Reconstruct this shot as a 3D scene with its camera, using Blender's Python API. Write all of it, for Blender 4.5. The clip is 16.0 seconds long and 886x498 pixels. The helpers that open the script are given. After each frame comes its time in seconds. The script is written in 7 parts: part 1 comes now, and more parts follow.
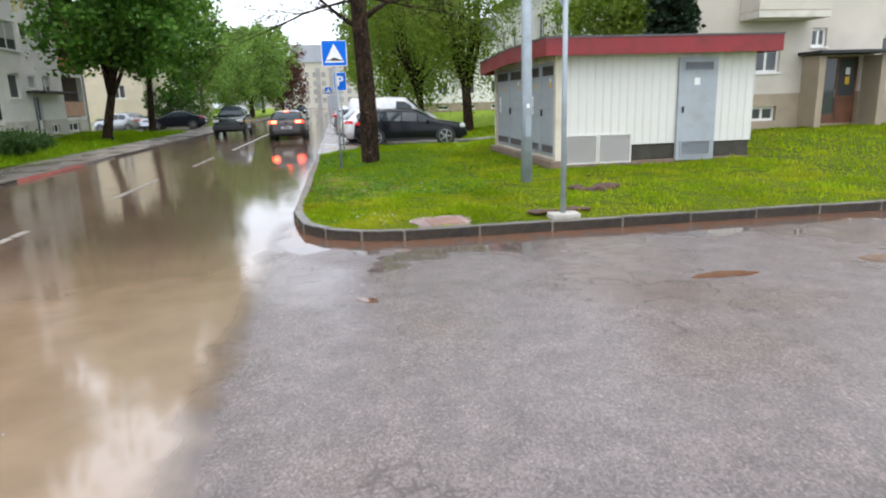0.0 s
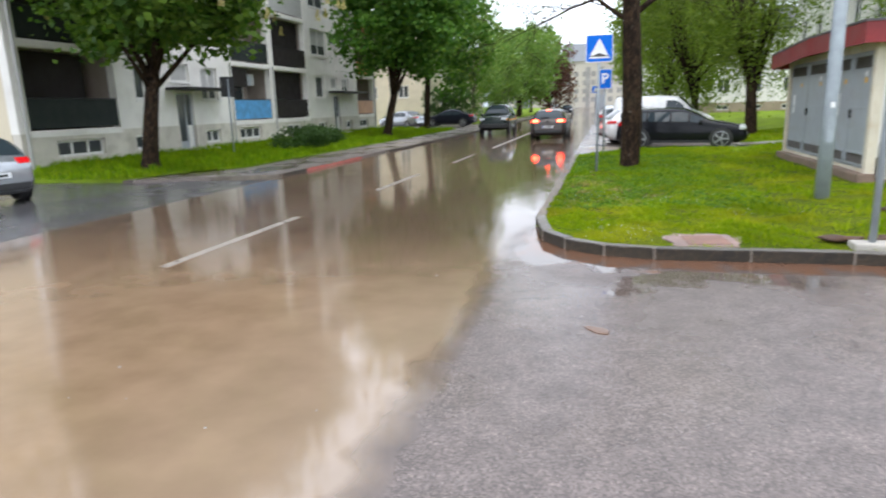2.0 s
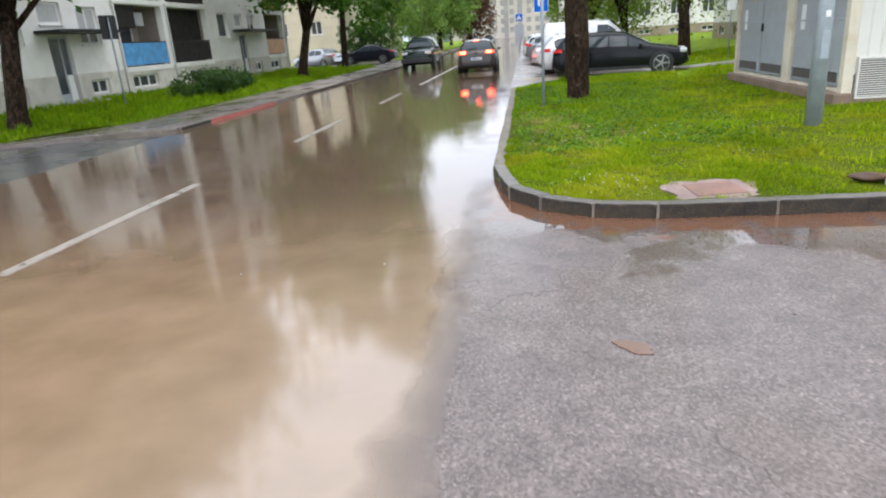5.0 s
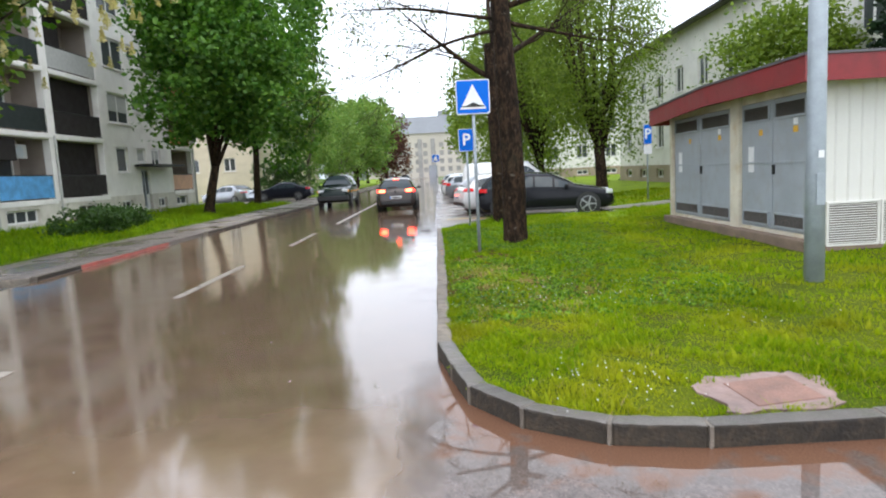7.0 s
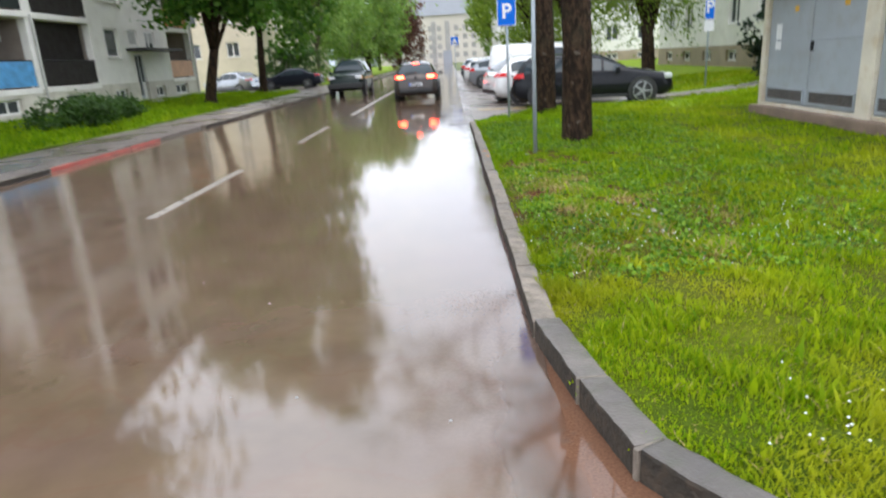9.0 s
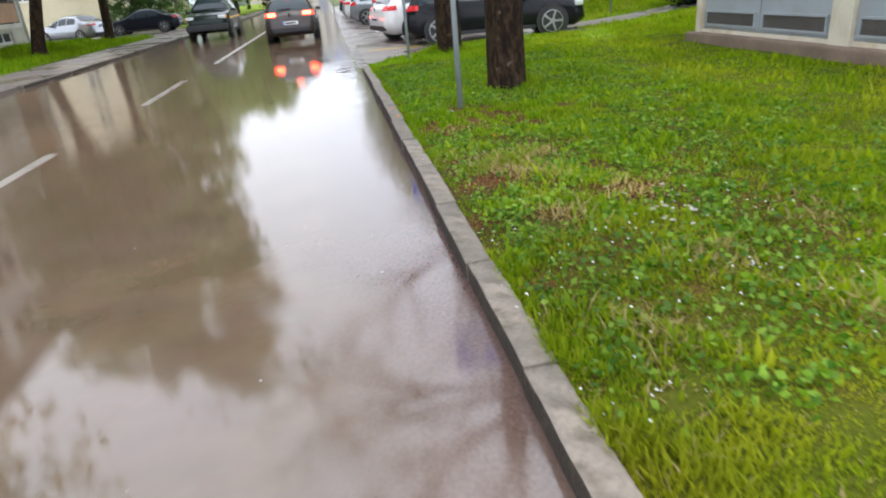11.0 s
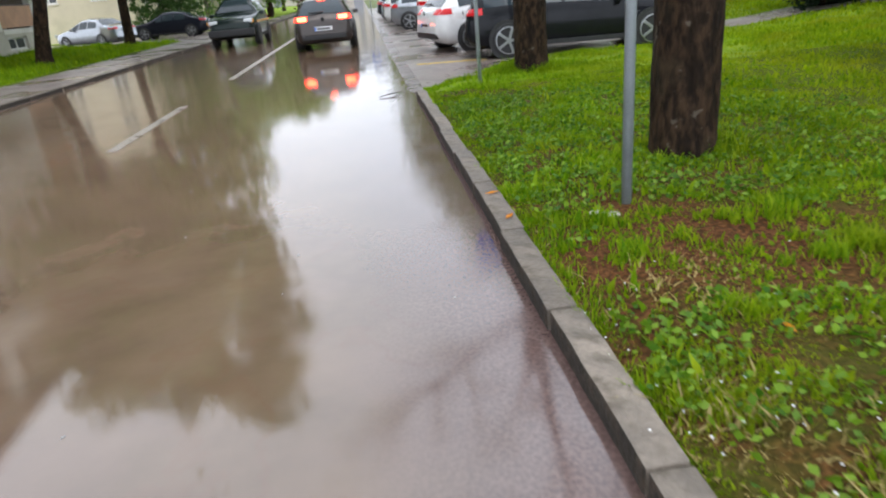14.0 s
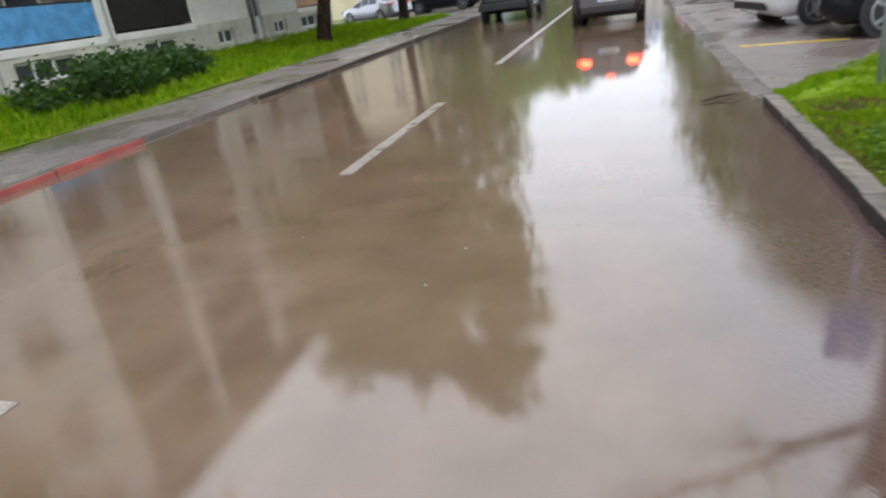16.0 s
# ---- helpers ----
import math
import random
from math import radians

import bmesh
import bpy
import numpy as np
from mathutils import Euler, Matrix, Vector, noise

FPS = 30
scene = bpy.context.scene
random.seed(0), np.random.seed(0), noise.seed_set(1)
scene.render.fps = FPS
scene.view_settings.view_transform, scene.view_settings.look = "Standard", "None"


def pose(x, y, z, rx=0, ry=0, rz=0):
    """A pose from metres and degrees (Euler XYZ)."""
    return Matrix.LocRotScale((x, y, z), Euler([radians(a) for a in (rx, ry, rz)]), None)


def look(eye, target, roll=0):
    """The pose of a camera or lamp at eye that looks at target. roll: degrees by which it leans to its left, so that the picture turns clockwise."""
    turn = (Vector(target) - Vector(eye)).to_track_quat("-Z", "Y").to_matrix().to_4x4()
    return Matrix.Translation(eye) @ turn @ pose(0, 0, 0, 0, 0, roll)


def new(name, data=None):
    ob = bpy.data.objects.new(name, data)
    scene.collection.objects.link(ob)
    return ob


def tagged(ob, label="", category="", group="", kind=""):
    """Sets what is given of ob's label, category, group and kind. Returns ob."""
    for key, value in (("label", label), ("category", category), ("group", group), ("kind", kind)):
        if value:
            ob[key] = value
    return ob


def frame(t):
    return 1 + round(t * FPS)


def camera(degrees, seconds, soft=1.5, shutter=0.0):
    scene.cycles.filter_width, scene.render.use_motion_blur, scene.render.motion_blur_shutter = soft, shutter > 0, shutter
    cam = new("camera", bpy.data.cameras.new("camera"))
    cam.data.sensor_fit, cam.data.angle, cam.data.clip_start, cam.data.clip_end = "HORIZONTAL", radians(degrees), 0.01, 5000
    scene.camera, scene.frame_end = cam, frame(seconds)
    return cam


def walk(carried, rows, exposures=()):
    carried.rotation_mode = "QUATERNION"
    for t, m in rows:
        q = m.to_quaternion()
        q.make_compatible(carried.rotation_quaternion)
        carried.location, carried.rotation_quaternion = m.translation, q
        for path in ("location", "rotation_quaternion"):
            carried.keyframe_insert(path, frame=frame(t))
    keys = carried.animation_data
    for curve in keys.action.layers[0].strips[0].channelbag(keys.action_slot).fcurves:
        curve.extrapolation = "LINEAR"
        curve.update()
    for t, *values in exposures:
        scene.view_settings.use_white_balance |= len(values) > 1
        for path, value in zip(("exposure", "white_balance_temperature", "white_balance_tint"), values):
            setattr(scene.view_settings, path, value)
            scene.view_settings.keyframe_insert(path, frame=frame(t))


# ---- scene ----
from mathutils.bvhtree import BVHTree

cam = camera(69.6, 16.0, soft=2.0, shutter=0.4)
PATH = [
    (0, (-0.056, 0.404, 1.78), (0.237, 2.329, 1.322), -1.8),
    (0.5, (-0.039, 0.683, 1.767), (0.162, 2.632, 1.365), -2.4),
    (1, (0.085, 0.886, 1.769), (-0.03, 2.846, 1.385), -4.4),
    (1.5, (0.2, 1.014, 1.767), (0.01, 2.964, 1.366), -2.5),
    (2, (0.118, 1.158, 1.752), (-0.37, 3.048, 1.316), -1.7),
    (2.5, (0.005, 1.29, 1.742), (-0.559, 3.153, 1.284), -1.6),
    (3, (0.023, 1.655, 1.706), (-0.692, 3.469, 1.257), -0.8),
    (3.5, (-0.003, 1.89, 1.642), (-0.695, 3.665, 1.035), 0.0),
    (4, (-0.141, 2.206, 1.668), (-0.72, 4.02, 1.055), -1.8),
    (4.2, (-0.202, 2.303, 1.653), (-0.656, 4.144, 1.019), -2.0),
    (6.3, (-0.676, 4.328, 1.658), (-0.851, 6.241, 1.101), -3.6),
    (6.5, (-0.673, 4.581, 1.621), (-0.807, 6.531, 1.196), -2.7),
    (7, (-0.792, 5.059, 1.636), (-0.788, 7.044, 1.396), -3.1),
    (7.5, (-0.855, 5.665, 1.631), (-0.898, 7.648, 1.375), -0.5),
    (8, (-1.002, 6.179, 1.592), (-1.017, 8.149, 1.246), -1.5),
    (8.5, (-1.1, 6.772, 1.563), (-1.185, 8.708, 1.07), -2.3),
    (9, (-1.26, 7.368, 1.534), (-1.316, 9.284, 0.963), -3.5),
    (9.2, (-1.28, 7.588, 1.553), (-1.268, 9.477, 0.898), -4.3),
    (11.5, (-1.41, 10.349, 1.416), (-1.157, 12.179, 0.648), -5.2),
    (12, (-1.387, 10.973, 1.441), (-1.185, 12.813, 0.685), -5.5),
    (12.5, (-1.513, 11.506, 1.45), (-1.345, 13.36, 0.717), -4.6),
    (13, (-1.53, 12.056, 1.448), (-1.405, 13.949, 0.814), -3.0),
    (13.5, (-1.566, 12.695, 1.421), (-1.487, 14.582, 0.762), -3.6),
    (14, (-1.512, 13.288, 1.411), (-1.354, 15.133, 0.657), -5.3),
    (14.5, (-1.525, 13.979, 1.412), (-1.377, 15.816, 0.635), -3.9),
    (15, (-1.545, 14.606, 1.401), (-1.496, 16.465, 0.666), -6.3),
    (15.5, (-1.769, 15.225, 1.361), (-2.087, 17.074, 0.666), -6.3),
    (16, (-2.062, 15.857, 1.435), (-2.646, 17.614, 0.68), -8.0),
]
walk(cam, [(t, look(eye, target, roll)) for t, eye, target, roll in PATH],
     exposures=[(0, 0.0), (3, 0.05), (7, 0.08), (8.5, 0.15), (9.2, 0.20), (11.5, 0.14), (13, 0.06), (16, 0.02)])


# ---- light ----
world = bpy.data.worlds.new("overcast_sky")
world.use_nodes = True
scene.world = world
wn, wl = world.node_tree.nodes, world.node_tree.links
sky = wn.new("ShaderNodeTexSky")
sky.sky_type, sky.sun_disc = "NISHITA", False
sky.sun_elevation, sky.sun_rotation = radians(66), radians(166)
sky.air_density, sky.dust_density = 1.0, 4.0
grey = wn.new("ShaderNodeRGBToBW")
soften = wn.new("ShaderNodeMix")
soften.data_type = "RGBA"
soften.inputs[0].default_value = 0.82
wl.new(sky.outputs[0], grey.inputs[0])
wl.new(sky.outputs[0], soften.inputs[6])
cloud = wn.new("ShaderNodeMix")
cloud.data_type = "RGBA"
cloud.inputs[0].default_value = 0.75
cloud.inputs[7].default_value = (18.3, 19.7, 22.2, 1)
wl.new(grey.outputs[0], soften.inputs[7])
wl.new(soften.outputs[2], cloud.inputs[6])
wl.new(cloud.outputs[2], wn["Background"].inputs[0])
wn["Background"].inputs[1].default_value = 0.127

sun = new("sun", bpy.data.lights.new("sun", "SUN"))
sun.data.energy, sun.data.angle, sun.data.color = 0.9, radians(40), (1, 0.97, 0.93)
sun.matrix_world = look((0, 0, 30), (-3, 12, 0))


# ---- materials ----
def nodes_of(name):
    m = bpy.data.materials.new(name)
    m.use_nodes = True
    nt = m.node_tree
    return m, nt.nodes, nt.links, nt.nodes["Principled BSDF"]


def noise_node(n, l, coord, scale, detail=4.0):
    t = n.new("ShaderNodeTexNoise")
    t.inputs["Scale"].default_value, t.inputs["Detail"].default_value = scale, detail
    l.new(coord, t.inputs["Vector"])
    return t


def ramp(n, l, fac, stops):
    r = n.new("ShaderNodeValToRGB")
    e = r.color_ramp.elements
    while len(e) < len(stops):
        e.new(0.5)
    for i, (p, c) in enumerate(stops):
        e[i].position, e[i].color = p, (*c, 1) if len(c) == 3 else c
    l.new(fac, r.inputs[0])
    return r


def mix(n, l, fac, a, b, kind="MIX"):
    m = n.new("ShaderNodeMix")
    m.data_type, m.blend_type = "RGBA", kind
    for i, v in ((0, fac), (6, a), (7, b)):
        if isinstance(v, (int, float)):
            m.inputs[i].default_value = v
        elif isinstance(v, tuple):
            m.inputs[i].default_value = (*v, 1)
        else:
            l.new(v, m.inputs[i])
    return m.outputs[2]


def bump(n, l, p, height, strength, dist=0.01):
    b = n.new("ShaderNodeBump")
    b.inputs["Strength"].default_value, b.inputs["Distance"].default_value = strength, dist
    l.new(height, b.inputs["Height"])
    l.new(b.outputs[0], p.inputs["Normal"])


def mat(name, base, rough=0.6, var=0.2, scale=1.5, fine=40, relief=0.15, metal=0.0, stain=None, stain_amount=0.3, spec=0.5, pieces=0.0):
    m, n, l, p = nodes_of(name)
    c = n.new("ShaderNodeTexCoord").outputs["Object"]
    big, small = noise_node(n, l, c, scale), noise_node(n, l, c, fine, 3)
    dark = tuple(v * (1 - var) for v in base)
    light = tuple(min(1, v * (1 + var)) for v in base)
    col = ramp(n, l, big.outputs[0], [(0.3, dark), (0.7, light)]).outputs[0]
    grain = ramp(n, l, small.outputs[0], [(0.25, (1 - var * 0.7,) * 3), (0.75, (1.0,) * 3)]).outputs[0]
    col = mix(n, l, 1.0, col, grain, "MULTIPLY")
    if pieces:
        info = n.new("ShaderNodeObjectInfo")
        shade = ramp(n, l, info.outputs["Random"], [(0, (1 - pieces,) * 3), (1, (1.0,) * 3)]).outputs[0]
        col = mix(n, l, 1.0, col, shade, "MULTIPLY")
    if stain:
        blot = noise_node(n, l, c, scale * 2.3, 6)
        f = ramp(n, l, blot.outputs[0], [(0.5, (0, 0, 0)), (0.72, (stain_amount,) * 3)]).outputs[0]
        col = mix(n, l, f, col, stain)
    l.new(col, p.inputs["Base Color"])
    r = ramp(n, l, big.outputs[0], [(0.3, (max(0.02, rough * 0.85),) * 3), (0.7, (min(1, rough * 1.15),) * 3)]).outputs[0]
    l.new(r, p.inputs["Roughness"])
    p.inputs["Metallic"].default_value = metal
    p.inputs["Specular IOR Level"].default_value = spec
    if relief:
        bump(n, l, p, small.outputs[0], relief)
    return m


def leaf_mat(name, a, b, strip_tone=None):
    m, n, l, p = nodes_of(name)
    g = n.new("ShaderNodeNewGeometry")
    c = n.new("ShaderNodeTexCoord").outputs["Object"]
    col = ramp(n, l, g.outputs["Random Per Island"], [(0, a), (1, b)]).outputs[0]
    big = noise_node(n, l, c, 0.7, 3)
    # deeper green toward the street strip, with the tree's shade put in
    if strip_tone:
        deep = ramp(n, l, g.outputs["Random Per Island"], [(0, strip_tone[0]), (1, strip_tone[1])]).outputs[0]
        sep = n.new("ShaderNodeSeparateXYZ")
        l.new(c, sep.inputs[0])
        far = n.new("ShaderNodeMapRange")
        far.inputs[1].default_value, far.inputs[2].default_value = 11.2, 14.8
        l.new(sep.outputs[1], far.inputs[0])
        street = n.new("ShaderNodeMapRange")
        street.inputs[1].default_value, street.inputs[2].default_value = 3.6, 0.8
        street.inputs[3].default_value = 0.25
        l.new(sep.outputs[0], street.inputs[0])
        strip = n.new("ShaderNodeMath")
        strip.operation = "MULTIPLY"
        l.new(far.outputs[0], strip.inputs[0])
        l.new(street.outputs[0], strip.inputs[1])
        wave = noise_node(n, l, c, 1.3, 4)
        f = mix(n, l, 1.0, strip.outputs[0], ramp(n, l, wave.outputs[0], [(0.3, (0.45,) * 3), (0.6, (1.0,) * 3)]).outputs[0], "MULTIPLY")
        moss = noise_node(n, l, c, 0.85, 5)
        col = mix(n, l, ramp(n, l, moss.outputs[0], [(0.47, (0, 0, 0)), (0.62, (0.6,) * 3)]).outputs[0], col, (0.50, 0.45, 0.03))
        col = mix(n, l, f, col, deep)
    col = mix(n, l, 1.0, col, ramp(n, l, big.outputs[0], [(0.3, (0.65,) * 3), (0.7, (1.0,) * 3)]).outputs[0], "MULTIPLY")
    l.new(col, p.inputs["Base Color"])
    p.inputs["Roughness"].default_value = 0.5
    p.inputs["Specular IOR Level"].default_value = 0.3 if not strip_tone else 0.08
    tr = n.new("ShaderNodeBsdfTranslucent")
    l.new(mix(n, l, 1.0, col, (1.0, 1.15, 0.5), "MULTIPLY"), tr.inputs[0])
    ms = n.new("ShaderNodeMixShader")
    ms.inputs[0].default_value = 0.5 if strip_tone else 0.4
    l.new(p.outputs[0], ms.inputs[1])
    l.new(tr.outputs[0], ms.inputs[2])
    l.new(ms.outputs[0], n["Material Output"].inputs[0])
    return m


def asphalt(name, base, rough_lo, rough_hi, speck=0.35, blot=0.0, cracks=False):
    m, n, l, p = nodes_of(name)
    c = n.new("ShaderNodeTexCoord").outputs["Object"]
    wide, mid, fine = noise_node(n, l, c, 0.55, 5), noise_node(n, l, c, 4, 5), noise_node(n, l, c, 90, 2)
    vor = n.new("ShaderNodeTexVoronoi")
    vor.inputs["Scale"].default_value = 75
    l.new(c, vor.inputs["Vector"])
    col = ramp(n, l, mid.outputs[0], [(0.3, tuple(v * 0.8 for v in base)), (0.7, tuple(v * 1.2 for v in base))]).outputs[0]
    stone = ramp(n, l, vor.outputs["Color"], [(0.2, (1 - speck,) * 3), (0.8, (1 + speck,) * 3), (0.97, (1.9, 1.9, 1.85))]).outputs[0]
    col = mix(n, l, 1.0, col, stone, "MULTIPLY")
    col = mix(n, l, ramp(n, l, wide.outputs[0], [(0.45, (0, 0, 0)), (0.65, (blot,) * 3)]).outputs[0], col, (0.13, 0.09, 0.065))
    if cracks:
        flecks = n.new("ShaderNodeTexVoronoi")
        flecks.inputs["Scale"].default_value = 34
        l.new(c, flecks.inputs["Vector"])
        dot = ramp(n, l, flecks.outputs["Distance"], [(0.10, (0.55,) * 3), (0.17, (0, 0, 0))]).outputs[0]
        some = ramp(n, l, flecks.outputs["Color"], [(0.62, (0, 0, 0)), (0.72, (1, 1, 1))]).outputs[0]
        col = mix(n, l, mix(n, l, 1.0, dot, some, "MULTIPLY"), col, (0.42, 0.40, 0.38))
        wander = noise_node(n, l, c, 1.1, 6)
        line = n.new("ShaderNodeMath")
        line.operation = "SUBTRACT"
        line.inputs[1].default_value = 0.5
        l.new(wander.outputs[0], line.inputs[0])
        width = n.new("ShaderNodeMath")
        width.operation = "ABSOLUTE"
        l.new(line.outputs[0], width.inputs[0])
        fine_line = ramp(n, l, width.outputs[0], [(0.002, (0.75,) * 3), (0.008, (0, 0, 0))]).outputs[0]
        here = ramp(n, l, wide.outputs[0], [(0.5, (0, 0, 0)), (0.56, (1, 1, 1))]).outputs[0]
        col = mix(n, l, mix(n, l, 1.0, fine_line, here, "MULTIPLY"), col, (0.05, 0.035, 0.03))
    wet = ramp(n, l, wide.outputs[0], [(0.38, (rough_hi,) * 3), (0.62, (rough_lo,) * 3)]).outputs[0]
    relief = vor.outputs["Distance"]
    if cracks:
        # rainwater standing along the kerb of the corner, reddish close to it
        def reckon(kind, a, b):
            f = n.new("ShaderNodeMath")
            f.operation = kind
            for k, v in ((0, a), (1, b)):
                if isinstance(v, (int, float)):
                    f.inputs[k].default_value = v
                else:
                    l.new(v, f.inputs[k])
            return f.outputs[0]

        sep = n.new("ShaderNodeSeparateXYZ")
        l.new(c, sep.inputs[0])
        ax = reckon("SUBTRACT", reckon("MINIMUM", sep.outputs[0], 0.68), 0.68)
        ay = reckon("SUBTRACT", sep.outputs[1], 9.95)
        gap = reckon("SUBTRACT", reckon("SQRT", reckon("ADD", reckon("MULTIPLY", ax, ax), reckon("MULTIPLY", ay, ay)), 0.0), 1.40)
        ragged = noise_node(n, l, c, 1.1, 6)
        pool = reckon("SUBTRACT", gap, reckon("MULTIPLY", reckon("SUBTRACT", ragged.outputs[0], 0.42), 5.0))
        pool = ramp(n, l, pool, [(0.25, (1, 1, 1)), (0.6, (0, 0, 0))]).outputs[0]
        silt = reckon("SUBTRACT", gap, reckon("MULTIPLY", reckon("SUBTRACT", mid.outputs[0], 0.40), 1.6))
        silt = ramp(n, l, silt, [(0.14, (0.95,) * 3), (0.40, (0, 0, 0))]).outputs[0]
        col = mix(n, l, mix(n, l, 1.0, pool, (0.5, 0.5, 0.5), "MULTIPLY"), col, (0.10, 0.078, 0.066))
        col = mix(n, l, silt, col, ramp(n, l, fine.outputs[0], [(0.3, (0.11, 0.052, 0.030)), (0.7, (0.17, 0.085, 0.050))]).outputs[0])
        wet = mix(n, l, pool, wet, (0.03, 0.03, 0.03))
        relief = mix(n, l, pool, relief, (0.3, 0.3, 0.3))
    l.new(col, p.inputs["Base Color"])
    l.new(wet, p.inputs["Roughness"])
    p.inputs["IOR"].default_value = 1.45
    bump(n, l, p, relief, 0.22, 0.004)
    return m


def muddy_water(name):
    """Thin sheet of brown run-off over the road, clearer along the edge by the lawn."""
    m, n, l, p = nodes_of(name)
    c = n.new("ShaderNodeTexCoord").outputs["Object"]
    sep = n.new("ShaderNodeSeparateXYZ")
    l.new(c, sep.inputs[0])
    wide, mid, fine = noise_node(n, l, c, 0.45, 4), noise_node(n, l, c, 2.2, 5), noise_node(n, l, c, 70, 2)
    across = n.new("ShaderNodeMapRange")
    across.inputs[1].default_value, across.inputs[2].default_value = -3.6, -1.2
    l.new(sep.outputs[0], across.inputs[0])
    along = n.new("ShaderNodeMapRange")
    along.inputs[1].default_value, along.inputs[2].default_value = 8.5, 13.0
    l.new(sep.outputs[1], along.inputs[0])
    clear = n.new("ShaderNodeMath")
    clear.operation = "MULTIPLY"
    l.new(across.outputs[0], clear.inputs[0])
    l.new(along.outputs[0], clear.inputs[1])
    reach = n.new("ShaderNodeMapRange")
    reach.inputs[2].default_value = 40.0
    l.new(sep.outputs[1], reach.inputs[0])
    down = ramp(n, l, reach.outputs[0], [(6.5 / 40, (0, 0, 0)), (9.8 / 40, (0.85,) * 3), (14.5 / 40, (0.8,) * 3), (18.5 / 40, (0.5,) * 3), (30 / 40, (0.7,) * 3)])
    thin = n.new("ShaderNodeMath")
    thin.operation = "MAXIMUM"
    l.new(clear.outputs[0], thin.inputs[0])
    l.new(down.outputs[0], thin.inputs[1])
    clear = thin
    mud = ramp(n, l, mid.outputs[0], [(0.3, (0.21, 0.138, 0.084)), (0.7, (0.28, 0.186, 0.118))]).outputs[0]
    bed = ramp(n, l, mid.outputs[0], [(0.3, (0.078, 0.053, 0.035)), (0.7, (0.120, 0.083, 0.057))]).outputs[0]
    silt = ramp(n, l, noise_node(n, l, c, 1.6, 7).outputs[0], [(0.46, (0, 0, 0)), (0.66, (0.4,) * 3)]).outputs[0]
    bed = mix(n, l, silt, bed, (0.105, 0.068, 0.064))
    # thin reddish lines: reflected bare limbs painted into the bed colour
    seam = n.new("ShaderNodeMath")
    seam.operation = "SUBTRACT"
    seam.inputs[1].default_value = 0.5
    l.new(noise_node(n, l, c, 0.9, 7).outputs[0], seam.inputs[0])
    thinness = n.new("ShaderNodeMath")
    thinness.operation = "ABSOLUTE"
    l.new(seam.outputs[0], thinness.inputs[0])
    fine_line = ramp(n, l, thinness.outputs[0], [(0.003, (0.35,) * 3), (0.014, (0, 0, 0))]).outputs[0]
    bed = mix(n, l, fine_line, bed, (0.10, 0.05, 0.033))
    col = mix(n, l, clear.outputs[0], mud, bed)
    # pale mud with sky reflection painted in, at the side street's mouth
    sky_rim = n.new("ShaderNodeMapRange")
    sky_rim.inputs[1].default_value, sky_rim.inputs[2].default_value = -3.0, -1.2
    sky_rim.inputs[4].default_value = 0.4
    l.new(sep.outputs[0], sky_rim.inputs[0])
    before = n.new("ShaderNodeMapRange")
    before.inputs[1].default_value, before.inputs[2].default_value = 9.0, 6.0
    l.new(sep.outputs[1], before.inputs[0])
    pale = n.new("ShaderNodeMath")
    pale.operation = "MULTIPLY"
    l.new(sky_rim.outputs[0], pale.inputs[0])
    l.new(before.outputs[0], pale.inputs[1])
    col = mix(n, l, pale.outputs[0], col, (0.32, 0.25, 0.19))
    gutter = n.new("ShaderNodeMapRange")
    gutter.inputs[1].default_value, gutter.inputs[2].default_value = -1.75, -1.05
    l.new(sep.outputs[0], gutter.inputs[0])
    grit = n.new("ShaderNodeMath")
    grit.operation = "MULTIPLY"
    l.new(gutter.outputs[0], grit.inputs[0])
    l.new(along.outputs[0], grit.inputs[1])
    stones = ramp(n, l, noise_node(n, l, c, 55, 4).outputs[0], [(0.35, (0.075, 0.046, 0.040)), (0.65, (0.14, 0.09, 0.08))]).outputs[0]
    col = mix(n, l, grit.outputs[0], col, stones)
    l.new(col, p.inputs["Base Color"])
    rough = ramp(n, l, wide.outputs[0], [(0.3, (0.012,) * 3), (0.7, (0.04,) * 3)]).outputs[0]
    shore = n.new("ShaderNodeMapRange")
    shore.inputs[1].default_value, shore.inputs[2].default_value = -2.3, -1.0
    l.new(sep.outputs[0], shore.inputs[0])
    damp = n.new("ShaderNodeMath")
    damp.operation = "MULTIPLY"
    l.new(shore.outputs[0], damp.inputs[0])
    l.new(along.outputs[0], damp.inputs[1])
    rough = mix(n, l, damp.outputs[0], rough, ramp(n, l, mid.outputs[0], [(0.35, (0.03,) * 3), (0.65, (0.16,) * 3)]).outputs[0])
    rough = mix(n, l, along.outputs[0], ramp(n, l, wide.outputs[0], [(0.3, (0.04,) * 3), (0.7, (0.10,) * 3)]).outputs[0], rough)
    ruffled = n.new("ShaderNodeMapRange")
    ruffled.inputs[1].default_value, ruffled.inputs[2].default_value = -2.9, -4.6
    l.new(sep.outputs[0], ruffled.inputs[0])
    rough = mix(n, l, ruffled.outputs[0], rough, ramp(n, l, mid.outputs[0], [(0.3, (0.07,) * 3), (0.7, (0.15,) * 3)]).outputs[0])
    l.new(rough, p.inputs["Roughness"])
    p.inputs["IOR"].default_value = 1.85
    patter = noise_node(n, l, c, 13, 3)
    bump(n, l, p, mix(n, l, 0.5, fine.outputs[0], patter.outputs[0]), 0.03, 0.01)
    # the sheet thins out to nothing over the asphalt of the side street
    jag = n.new("ShaderNodeMath")
    jag.operation = "MULTIPLY_ADD"
    jag.inputs[1].default_value = 0.5
